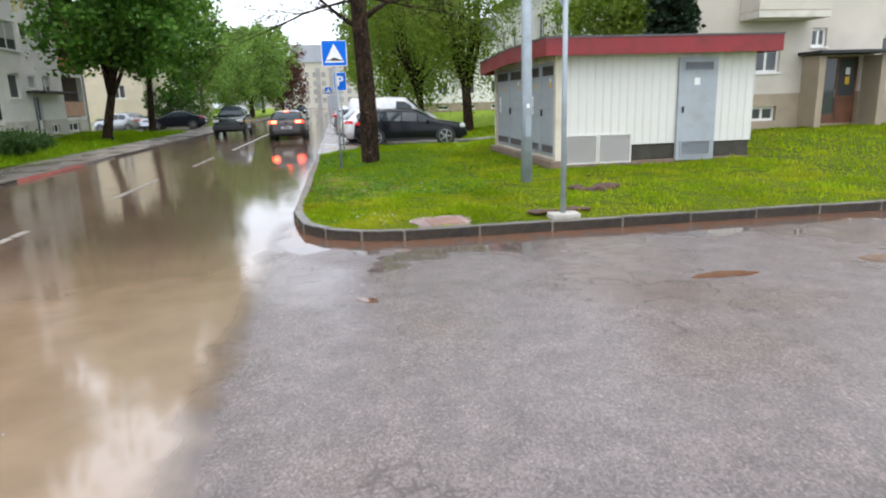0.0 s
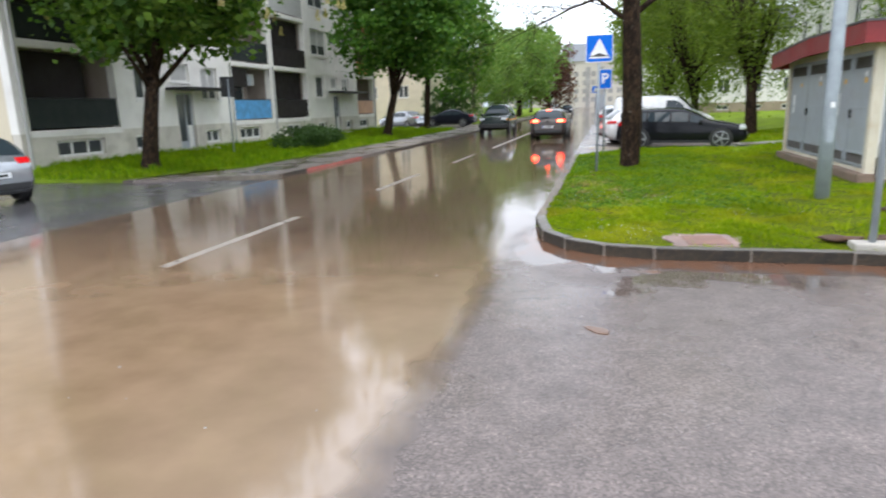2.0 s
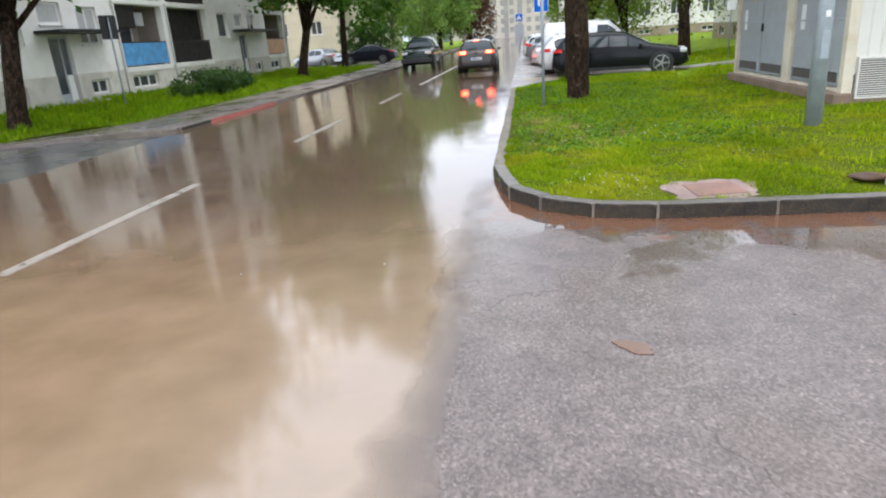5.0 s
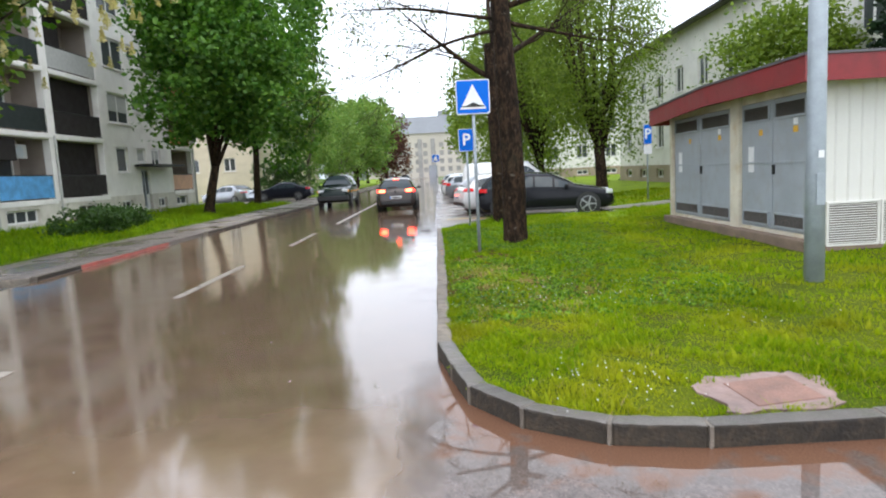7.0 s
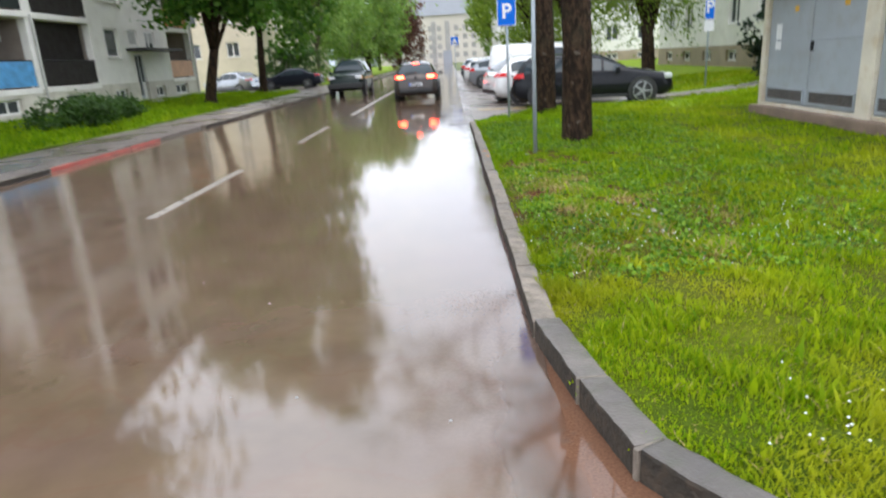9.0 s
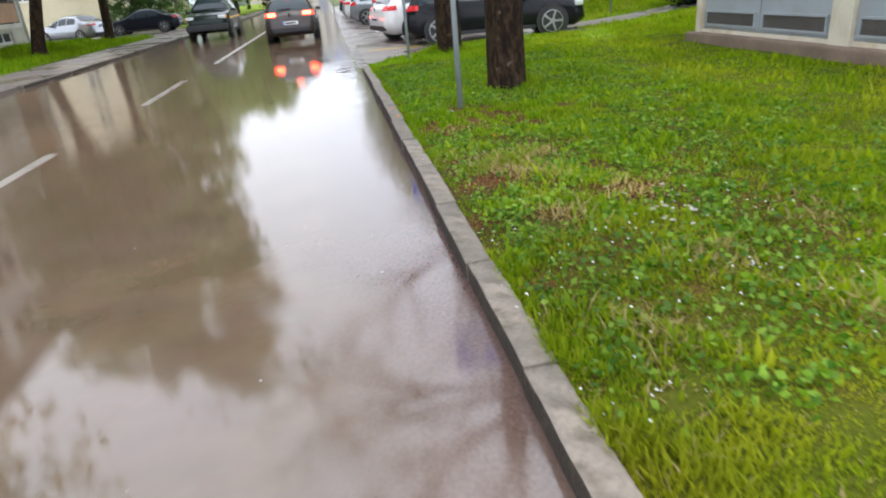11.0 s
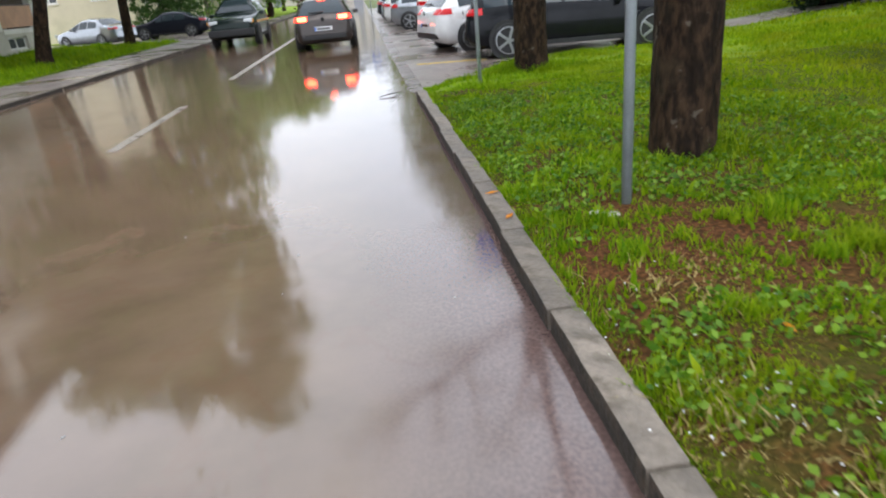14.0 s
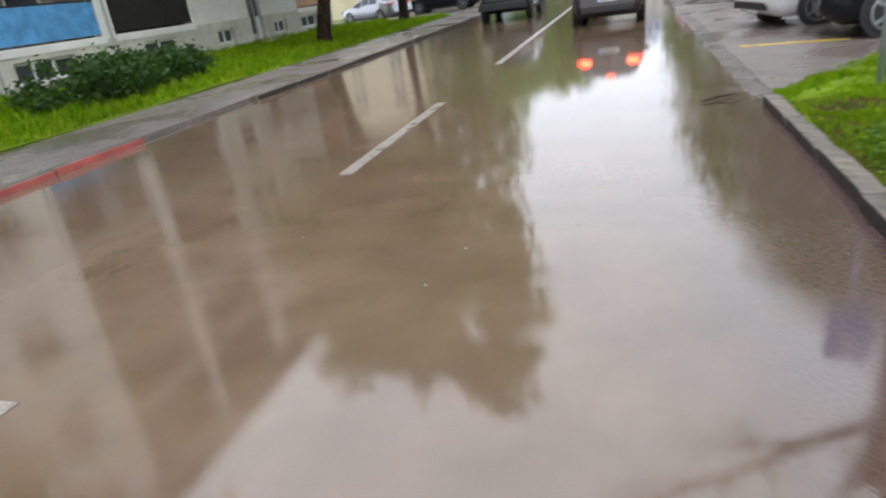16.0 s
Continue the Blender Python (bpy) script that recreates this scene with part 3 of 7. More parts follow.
def sheet(name, xs, ys, height, inside=None):
    X, Y = np.meshgrid(xs, ys)
    Z = height(X, Y)
    V = np.stack([X.ravel(), Y.ravel(), Z.ravel()], 1)
    nx = len(xs)
    i = np.arange(len(ys) - 1)[:, None] * nx + np.arange(nx - 1)[None]
    F = np.stack([i, i + 1, i + nx + 1, i + nx], -1).reshape(-1, 4)
    if inside is not None:
        mid = V[F].mean(1)
        F = F[inside(mid[:, 0], mid[:, 1])]
    return mesh_np(name, V, F, True)


solo("ground", box((-900, -300, -0.5), (900, 1500, -0.06)), M_FIELD, "wide grassy ground reaching to the horizon", "ground", "structure")
solo("road", prism([(-8.45, -80), (-0.72, -80), (-0.72, 400), (-8.45, 400)], -0.3, 0.0), M_ROAD, "straight wet asphalt street", "road", "structure")
solo("side_road", prism([(-0.72, -12), (60, -12), (60, 8.6), (0.7, 8.6), (-0.35, 9.05), (-0.72, 10.2)], -0.3, 0.0), M_ROAD,
     "wet grey asphalt side street at the junction", "road", "structure")
ARC_C, ARC_R = (0.68, 9.95), 1.467

# floodwater: a sheet with an uneven edge along the mouth of the side street
edge = [(-0.84 + 0.012 * math.sin(1.7 * y) + 0.01 * math.sin(4.1 * y + 1), y) for y in [v * 0.4 - 12 for v in range(55)]]
solo("floodwater", prism([(-8.40, -60), *[(x, y) for x, y in [(-0.86, -60)]], *edge, (-0.86, 10.2), (-0.84, 10.7), (-0.84, 22.6), (-0.95, 23.4), (-0.95, 60), (-0.95, 300), (-8.40, 300)], -0.01, 0.003),
     M_WATER, "shallow muddy brown rainwater covering the street", "water", "structure")


def blob(name, x, y, rx, ry, z, material, label, category, seed, kind="structure", turn=0.0):
    rnd = random.Random(seed)
    ph = [rnd.uniform(0, 6.3) for _ in range(3)]
    poly = []
    for k in range(36):
        a = 2 * math.pi * k / 36
        r = 1 + 0.16 * math.sin(2 * a + ph[0]) + 0.12 * math.sin(3 * a + ph[1]) + 0.07 * math.sin(7 * a + ph[2])
        px, py = rx * r * math.cos(a), ry * r * math.sin(a)
        poly.append((x + px * math.cos(turn) - py * math.sin(turn), y + px * math.sin(turn) + py * math.cos(turn)))
    return solo(name, prism(poly, z - 0.02, z), material, label, category, kind)


blob("mud_puddle", 3.62, 6.0, 0.30, 0.11, 0.006, M_PUDDLE, "small reddish puddle in the asphalt", "puddle", 3)
blob("mud_puddle", 6.1, 6.1, 0.75, 0.22, 0.006, M_PUDDLE, "long reddish puddle in the asphalt", "puddle", 4)
blob("mud_puddle", 0.09, 6.05, 0.12, 0.055, 0.006, M_PUDDLE, "tiny reddish puddle in the asphalt", "puddle", 5, turn=-0.5)

# lane markings
for y0, y1 in ((0.4, 3.8), (7.4, 10.85), (14.3, 17.55), (20.9, 24.15)):
    xm = -5.12 + 0.025 * (y0 + y1) / 2
    solo("lane_dash", prism([(xm - 0.065, y0), (xm + 0.065, y0), (xm + 0.065, y1), (xm - 0.065, y1)], 0.004, 0.0095), M_LINE,
         "worn white dash on the centre line under water", "road marking", "structure")
solo("lane_line", prism([(-4.52, 27.7), (-4.39, 27.7), (-4.39, 90), (-4.52, 90)], 0.004, 0.0095), M_LINE,
     "worn white solid centre line", "road marking", "structure")

# lawn by the corner, inside the kerb
def tip_edge(x):
    """Where the lawn ends against the parking bays."""
    return np.minimum(22.9 + 1.2 * (x + 0.75), 25.3 + 0.12 * x)


def corner_inside(x, y):
    arc = (x < ARC_C[0]) & (y < ARC_C[1])
    return np.where(arc, (x - ARC_C[0]) ** 2 + (y - ARC_C[1]) ** 2 < (ARC_R - 0.10) ** 2, (x > -0.67 - 0.11 * np.clip((y - 9.95) / 0.65, 0, 1)) & (y > 8.6))


xs = np.concatenate([np.linspace(-0.84, 3, 60), np.linspace(3.15, 14, 60), np.linspace(14.5, 70, 30)])
ys = np.concatenate([np.linspace(8.54, 12, 55), np.linspace(12.15, 22.3, 60)])
rough_lawn = lambda X, Y: lawn_height(X, Y) + 0.014 * np.sin(2.1 * X + 1.3 * Y) * np.sin(1.7 * Y - 0.9 * X)
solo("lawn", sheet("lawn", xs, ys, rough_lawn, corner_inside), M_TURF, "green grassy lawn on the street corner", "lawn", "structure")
xs = np.concatenate([np.linspace(0.05, 14, 50), np.linspace(14.5, 70, 30)])
back_lawn = lambda X, Y: 0.03 + (lawn_height(X, Y) - 0.03) * np.clip(np.maximum((X - 5.6) / 3, (26.5 - Y) / 4), 0, 1)
solo("footpath", sheet("footpath", np.linspace(4.9, 15, 60), np.linspace(27.3, 28.7, 8), lambda X, Y: back_lawn(X, Y) + 0.012), M_WALK, "wet asphalt footpath across the lawn", "path", "structure")
solo("lawn", sheet("lawn", np.linspace(5.2, 70, 120), np.linspace(22.3, 75, 90), back_lawn), M_SOIL,
     "green lawn running back to the apartment house", "lawn", "structure")
solo("lawn", sheet("lawn", np.linspace(-0.84, 5.2, 40), np.linspace(22.3, 26.3, 44), lambda X, Y: 0.02 + (lawn_height(X, Y) - 0.02) * np.clip((tip_edge(X) + 0.15 - Y) / 0.7, 0, 1),
                   lambda x, y: y < tip_edge(x) + 0.1), M_SOIL, "tip of the lawn beside the parking bays", "lawn", "structure")
solo("lawn_edge", prism([(-0.6, 22.2), (70, 22.2), (70, 75), (-0.6, 75)], -0.28, 0.004), M_SOIL, "soil under the farther lawn", "lawn", "structure")
solo("parking_bay", prism([(-0.72, 22.3), (5.6, 22.3), (5.6, 90), (-0.72, 90)], -0.3, 0.012), M_WALK,
     "wet asphalt parking bays beside the street", "parking", "structure")
solo("bay_line", prism([(-0.55, 26.75), (0.85, 26.45), (0.87, 26.6), (-0.53, 26.9)], 0.012, 0.019), M_YELLOW, "yellow painted bay line", "road marking", "structure")
solo("lawn", prism([(1.9, 2.2), (2.4, 2.6), (60, 2.7), (60, -20), (1.9, -20)], -0.3, 0.11), M_SOIL, "lawn across the side street", "lawn", "structure")

# far side of the street
solo("parking_lot", prism([(-60, -60), (-8.45, -60), (-8.45, 16.4), (-12.6, 15.6), (-60, 15.6)], -0.3, 0.0), M_LOT, "dark wet asphalt parking lot", "parking", "structure")
for poly in ([(-10.95, 8.4), (-10.78, 8.4), (-10.78, 10.6), (-10.95, 10.6)], [(-16.0, 10.62), (-10.78, 10.46), (-10.78, 10.60), (-16.0, 10.76)],
             [(-9.65, 8.2), (-9.5, 8.2), (-9.5, 8.6), (-9.65, 8.6)]):
    solo("bay_line", prism(poly, 0.0, 0.005), M_LINE, "white painted parking bay line", "road marking", "structure")
solo("pavement", prism([(-8.60, 17.0), (-8.60, 300), (-10.7, 300), (-10.7, 19.0), (-12.4, 15.8), (-11.9, 15.45)], -0.3, 0.07), M_WALK,
     "wet asphalt pavement along the street", "pavement", "structure")
left_lawn = lambda X, Y: 0.075 + (0.015 + 0.03 * np.clip(-10.6 - X, 0, 6) + 0.012 * np.sin(1.9 * X + Y)) * np.clip((Y - 15.6) / 2, 0, 1)
solo("lawn", sheet("lawn", np.linspace(-17.2, -10.7, 40), np.linspace(15.7, 48.5, 120), left_lawn,
                   lambda x, y: y > 15.7 + np.clip(-10.6 - (-10.6 + (x + 10.6)), 0, 0) + np.clip((x + 12.4) * 1.9, 0, 4)), M_SOIL,
     "lawn strip in front of the apartment house", "lawn", "structure")
solo("lawn_edge", prism([(-17.2, 15.65), (-12.45, 15.65), (-10.7, 18.95), (-10.7, 48.5), (-17.2, 48.5)], -0.3, 0.074), M_SOIL, "edge of the far lawn strip", "lawn", "structure")
solo("lawn", prism([(-10.7, 61), (-10.7, 300), (-60, 300), (-60, 61)], -0.3, 0.11), M_SOIL, "lawn beyond the driveway", "lawn", "structure")
solo("driveway", prism([(-10.7, 48.5), (-10.7, 61), (-40, 61), (-40, 48.5)], -0.3, 0.075), M_WALK, "asphalt driveway between the houses", "driveway", "structure")


# ---- kerbs, stone by stone ----
def kerb_stone(length, w, h0, h1, bev, top, street, face=None):
    """One stone: weathered top, and a street face in a darker colour."""
    bm = box((0, -w / 2, h0), (length, w / 2, h1), bev)
    bmesh.ops.subdivide_edges(bm, edges=[e for e in bm.edges if abs(e.verts[0].co.x - e.verts[1].co.x) > 0.3], cuts=9, use_grid_fill=True)
    for v in bm.verts:
        if v.co.z > 0:
            v.co += Vector((0, 0.006 * noise.noise(v.co * 11 + Vector((w * 90, 0, 0))), 0.007 * noise.noise(v.co * 9 + Vector((0, w * 70, 5)))))
    me = mesh_of(bm, "kerb_stone")
    me.materials.append(top)
    me.materials.append(face or M_KERB_FACE)
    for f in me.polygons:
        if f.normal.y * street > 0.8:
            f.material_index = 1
    return me


kerb = thing("kerb", "concrete kerb of single stones round the corner lawn", "kerb", kind="structure")
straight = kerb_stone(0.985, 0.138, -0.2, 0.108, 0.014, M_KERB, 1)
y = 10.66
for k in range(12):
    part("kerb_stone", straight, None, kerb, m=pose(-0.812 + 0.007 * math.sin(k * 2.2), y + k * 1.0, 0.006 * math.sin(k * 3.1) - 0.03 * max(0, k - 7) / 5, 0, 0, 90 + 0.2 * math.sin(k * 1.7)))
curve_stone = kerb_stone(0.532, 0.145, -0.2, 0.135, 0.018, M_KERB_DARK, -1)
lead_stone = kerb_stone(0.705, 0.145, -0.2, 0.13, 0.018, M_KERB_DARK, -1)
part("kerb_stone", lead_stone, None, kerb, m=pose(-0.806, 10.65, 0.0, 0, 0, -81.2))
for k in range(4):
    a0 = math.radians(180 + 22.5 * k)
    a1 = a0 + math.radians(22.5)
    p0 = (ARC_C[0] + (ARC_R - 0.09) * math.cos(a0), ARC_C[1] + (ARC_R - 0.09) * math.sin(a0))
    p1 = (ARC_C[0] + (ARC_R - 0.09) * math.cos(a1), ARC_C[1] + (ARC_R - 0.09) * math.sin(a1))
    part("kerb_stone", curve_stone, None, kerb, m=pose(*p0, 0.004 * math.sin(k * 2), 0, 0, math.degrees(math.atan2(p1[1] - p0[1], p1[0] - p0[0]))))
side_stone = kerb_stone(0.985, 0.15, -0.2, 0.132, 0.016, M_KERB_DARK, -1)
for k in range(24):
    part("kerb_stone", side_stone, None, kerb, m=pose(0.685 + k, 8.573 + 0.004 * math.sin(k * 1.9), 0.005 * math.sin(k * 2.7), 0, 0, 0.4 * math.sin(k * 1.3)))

joint = mesh_of(box((-0.013, -0.074, -0.1), (0.013, 0.071, 0.128), 0.006), "mortar_joint")
joint.materials.append(M_KERB)
for k in range(0, 4):
    a0 = math.radians(180 + 22.5 * k)
    part("mortar_joint", joint, None, kerb, m=pose(ARC_C[0] + (ARC_R - 0.086) * math.cos(a0), ARC_C[1] + (ARC_R - 0.086) * math.sin(a0), 0.003, 0, 0, math.degrees(a0) + 90))
for k in range(0, 10):
    part("mortar_joint", joint, None, kerb, m=pose(0.678 + k, 8.569, 0.0))

far_kerb = thing("kerb", "low worn kerb along the far pavement, partly painted red", "kerb", kind="structure")
low, low_red = kerb_stone(1.48, 0.15, -0.2, 0.085, 0.014, M_KERB, -1), kerb_stone(1.48, 0.15, -0.2, 0.085, 0.014, M_KERB, -1, M_RED_KERB)
for k in range(50):
    if k in (4, 5):
        continue  # lowered crossing
    part("kerb_stone", low_red if k in (1, 2, 3) else low, None, far_kerb, m=pose(-8.52 + 0.01 * math.sin(k * 1.7), 17.0 + 1.5 * k, 0.006 * math.sin(k * 2.3), 0, 0, 90))
for k in range(3):
    part("kerb_stone", low, None, far_kerb, m=pose(-8.55 - 1.2 * k, 16.95 - 0.45 * k, -0.01, 0, 0, 180 + 20.5))


# ---- apartment houses ----
def window(parent, u0, u1, z0, z1, m, panes=2, blind=0.0, sill=True, deep=0.10):
    """A white-framed window in an opening, with its panes, shutter and sill."""
    f = 0.085
    bm = bmesh.new()
    for lo, hi in (((u0, deep, z0), (u0 + f, deep + 0.07, z1)), ((u1 - f, deep, z0), (u1, deep + 0.07, z1)),
                   ((u0 + f, deep, z0), (u1 - f, deep + 0.07, z0 + f)), ((u0 + f, deep, z1 - f), (u1 - f, deep + 0.07, z1))):
        box(lo, hi, bm=bm)
    for k in range(1, panes):
        c = u0 + (u1 - u0) * k / panes
        box((c - 0.045, deep + 0.003, z0 + f), (c + 0.045, deep + 0.067, z1 - f), bm=bm)
    win = part("window", bm, M_FRAME, parent, m=m)
    for k in range(panes):
        a, b = u0 + (u1 - u0) * k / panes, u0 + (u1 - u0) * (k + 1) / panes
        part("pane", box((a + 0.05, deep + 0.03, z0 + f), (b - 0.05, deep + 0.042, z1 - f)), M_PANE, win)
    if blind:
        part("shutter", box((u0 + f, deep + 0.008, z1 - f - (z1 - z0) * blind), (u1 - f, deep + 0.024, z1 - f)), M_BLIND, win, "lowered grey roller shutter")
    if sill:
        part("sill", box((u0 - 0.06, -0.06, z0 - 0.06), (u1 + 0.06, deep + 0.02, z0 - 0.004), 0.008), M_FRAME, win)
    return win


def loggia(parent, u0, u1, z0, z1, m, rail, rail_mat, rail_label, rail_h=0.95, dark_sheet=None):
    """A recessed balcony: its inner walls, a window and door at the back, and its railing panel."""
    d = 1.35
    bm = bmesh.new()
    for pts in (((u0, 0.3, z0), (u0, d, z0), (u0, d, z1), (u0, 0.3, z1)), ((u1, 0.3, z0), (u1, 0.3, z1), (u1, d, z1), (u1, d, z0)),
                ((u0, 0.3, z0), (u1, 0.3, z0), (u1, d, z0), (u0, d, z0)), ((u0, 0.3, z1), (u0, d, z1), (u1, d, z1), (u1, 0.3, z1)),
                ((u0, d, z0), (u1, d, z0), (u1, d, z1), (u0, d, z1))):
        bm.faces.new([bm.verts.new(p) for p in pts])
    log = part("loggia", bm, M_LOGGIA, parent, "balcony recess with shade put into its brownish colour", m=m)
    w = u1 - u0
    bm = bmesh.new()
    for a, b, c in ((u0 + 0.2 * w, u0 + 0.45 * w, z0 + 0.02), (u0 + 0.5 * w, u0 + 0.85 * w, z0 + 0.85)):
        for lo, hi in (((a, d - 0.07, c), (a + 0.08, d - 0.004, z1 - 0.3)), ((b - 0.08, d - 0.07, c), (b, d - 0.004, z1 - 0.3)),
                       ((a + 0.08, d - 0.07, c), (b - 0.08, d - 0.004, c + 0.08)), ((a + 0.08, d - 0.07, z1 - 0.38), (b - 0.08, d - 0.004, z1 - 0.3))):
            box(lo, hi, bm=bm)
    part("window_frame", bm, M_FRAME, log)
    bm = box((u0 + 0.2 * w + 0.08, d - 0.03, z0 + 0.1), (u0 + 0.45 * w - 0.08, d - 0.01, z1 - 0.38))
    box((u0 + 0.5 * w + 0.08, d - 0.03, z0 + 0.93), (u0 + 0.85 * w - 0.08, d - 0.01, z1 - 0.38), bm=bm)
    part("pane", bm, M_PANE, log)
    # dark sheet: real mesh in brown bays, added for shade in green ones
    if dark_sheet:
        part("mesh_shade_sheet", box((u0 + dark_sheet[0] * w + 0.02, dark_sheet[2], z0 + 0.02), (u0 + dark_sheet[1] * w - 0.02, dark_sheet[2] + 0.015, z1 - 0.02)), M_BROWN_MESH, log, "dark sheet across the balcony: mesh in brown bays, shade in green ones")
    if rail:
        part("balcony_panel", box((u0 + 0.04, 0.02, z0 + 0.06), (u1 - 0.04, 0.06, z0 + rail_h), 0.008), rail_mat, log, rail_label)
        bm = tube(bmesh.new(), [(u0, 0.05, z0 + rail_h + 0.03), (u1, 0.05, z0 + rail_h + 0.03)], [0.025, 0.025], 8)
        for k in range(5):
            uu = u0 + 0.08 + (w - 0.16) * k / 4
            tube(bm, [(uu, 0.085, z0), (uu, 0.085, z0 + rail_h + 0.02)], [0.014, 0.014], 6)
        part("handrail", bm, M_DARK, log)


def canopy(parent, u0, u1, z, m, deep=1.0):
    bm = box((u0, -deep, z), (u1, -0.003, z + 0.11), 0.012)
    part("canopy", bm, M_DARK, parent, "dark flat entrance canopy", m=m)


def entrance(parent, u0, u1, z0, z1, m, material):
    bm = bmesh.new()
    for lo, hi in (((u0, 0.12, z0), (u0 + 0.07, 0.2, z1)), ((u1 - 0.07, 0.12, z0), (u1, 0.2, z1)), ((u0 + 0.07, 0.12, z1 - 0.07), (u1 - 0.07, 0.2, z1)),
                   ((u0 + 0.07, 0.13, z0), (u1 - 0.07, 0.19, z0 + 0.35))):
        box(lo, hi, bm=bm)
    c = u0 + (u1 - u0) * 0.62
    box((c - 0.04, 0.125, z0 + 0.35), (c + 0.04, 0.195, z1 - 0.07), bm=bm)
    door = part("door", bm, material, parent, m=m)
    part("lower_panel", box((c + 0.04, 0.11, z0 + 0.02), (u1 - 0.07, 0.128, z0 + 1.0), 0.006), M_FRAME if material is M_DOOR_GREY else material, door)
    part("pane", box((u0 + 0.07, 0.15, z0 + 0.35), (u1 - 0.07, 0.165, z1 - 0.07)), M_PANE, door)
    part("handle", tube(bmesh.new(), [(c - 0.1, 0.09, z0 + 0.95), (c - 0.1, 0.09, z0 + 1.25)], [0.012, 0.012], 6), M_GALV, door)
    return door


def apartment_west():
    """The long house across the street, local x along its front."""
    L, H = 30.8, 12.4
    b = thing("apartment_building", "long pale apartment house with recessed balconies and coloured railings", "building", -16.81, 16.75, 0, 90)
    holes, wins = [], []
    floors = [1.38 + 2.72 * k for k in range(4)]
    bays = [(0.42, 4.2, "green"), (11.75, 15.25, "blue"), (15.75, 19.55, "brown"), (27.35, 30.45, "orange")]
    logs = []
    for k, z in enumerate(floors):
        for u0, u1, kind in bays:
            holes.append((u0, u1, z, z + 2.48))
            logs.append((k, u0, u1, z, z + 2.48, kind))
        for u0, u1, z0, z1, n in ((5.2, 6.4, 0.95, 2.3, 2), (9.3, 10.5, 0.95, 2.3, 2), (20.75, 21.95, 1.1, 2.4, 1) if k == 0 else (20.4, 22.6, 0.85, 2.35, 2), (24.7, 25.85, 1.5, 2.4, 2)):
            holes.append((u0, u1, z + z0, z + z1))
            wins.append((u0, u1, z + z0, z + z1, n, 0.55 if (k + int(u0)) % 3 == 0 else 0.0))
        for u0, u1 in ((7.3, 8.5), (22.95, 23.95)):
            holes.append((u0, u1, z + 1.65, z + 2.4))
            wins.append((u0, u1, z + 1.65, z + 2.4, 1, 0.9 if k == 0 else 0.0))
    for u0, u1, n in ((1.3, 3.35, 3), (4.9, 5.95, 2), (9.3, 10.4, 2), (12.0, 14.0, 3), (16.8, 18.5, 2), (20.8, 21.9, 2), (25.0, 26.1, 2), (27.5, 29.2, 2)):
        holes.append((u0, u1, 0.5, 1.05))
        wins.append((u0, u1, 0.5, 1.05, n, 0.0))
    for u0, u1 in ((7.5, 8.6), (23.2, 24.2)):
        holes.append((u0, u1, 0.3, 2.62))
    part("wall", holed_wall(0, L, 1.3, H, holes, 0.3), M_RENDER_WHITE, b)
    part("plinth", holed_wall(0, L, -0.3, 1.3, holes, 0.3), M_PLINTH, b, m=pose(0, -0.025, 0))
    part("end_wall", box((0.0, 0.3, -0.3), (0.3, 11.0, H)), M_RENDER_CREAM, b, "plain cream rendered end wall")
    part("end_wall", box((L - 0.3, 0.3, -0.3), (L, 11.0, H)), M_RENDER_CREAM, b)
    part("back_wall", box((0.3, 10.7, -0.3), (L - 0.3, 11.0, H)), M_RENDER_CREAM, b)
    part("roof", box((-0.4, -0.6, H), (L + 0.4, 11.5, H + 0.3), 0.03), M_SLATE, b)
    for k, z in enumerate(floors):
        for u0, u1, kind in bays:
            part("slab_edge", box((u0 - 0.06, -0.05, z - 0.2), (u1 + 0.06, -0.004, z - 0.02)), M_RENDER_WHITE, b)
    looks = {"green": (M_GREEN_CLOTH, "dark green cloth balcony panel"), "blue": (M_BLUE_CLOTH, "bright blue sheet over the balcony railing"),
             "brown": (M_BROWN_MESH, "dark brown mesh balcony panel"), "orange": (M_ORANGE, "orange balcony panel")}
    for k, u0, u1, z0, z1, kind in logs:
        material, label = looks[kind]
        if kind == "orange" and k == 0:
            material, label = M_PEACH, "faded peach balcony panel"
        if kind == "blue" and k:
            material, label = M_GREEN_CLOTH, "dark green cloth balcony panel"
        if kind == "brown" and k == 2:
            material, label = M_BLIND, "grey balcony panel"
        loggia(b, u0, u1, z0, z1, None, True, material, label, dark_sheet=((0.0, 1.0, 0.45) if k < 2 else (0.0, 0.5, 0.45)) if kind == "brown" else (0.0, 0.86, 0.8) if kind == "green" else None)
    for u0, u1, z0, z1, n, blind in wins:
        window(b, u0, u1, z0, z1, None, n, blind, sill=z0 > 1.2)
    for u0, u1 in ((7.5, 8.6), (23.2, 24.2)):
        entrance(b, u0, u1, 0.3, 2.62, None, M_DOOR_GREY)
    unit = part("air_conditioner", box((13.35, 0.32, 3.05), (14.2, 0.62, 3.6), 0.02), M_BLIND, b, "grey air conditioner hung in the balcony")
    part("fan_grille", lathe(bmesh.new(), [(0.24, 0.0), (0.24, 0.02), (0.2, 0.03)], 20), M_DOOR_GREY, unit, m=pose(13.72, 0.298, 3.31))
    part("awning_box", box((11.8, 0.1, 2.95), (13.2, 0.9, 3.8), 0.02), M_BROWN_MESH, b, "dark blind hung in the balcony")
    part("white_curtain", box((12.5, 0.95, 1.5), (13.1, 1.0, 3.3), 0.01), M_FRAME, b)
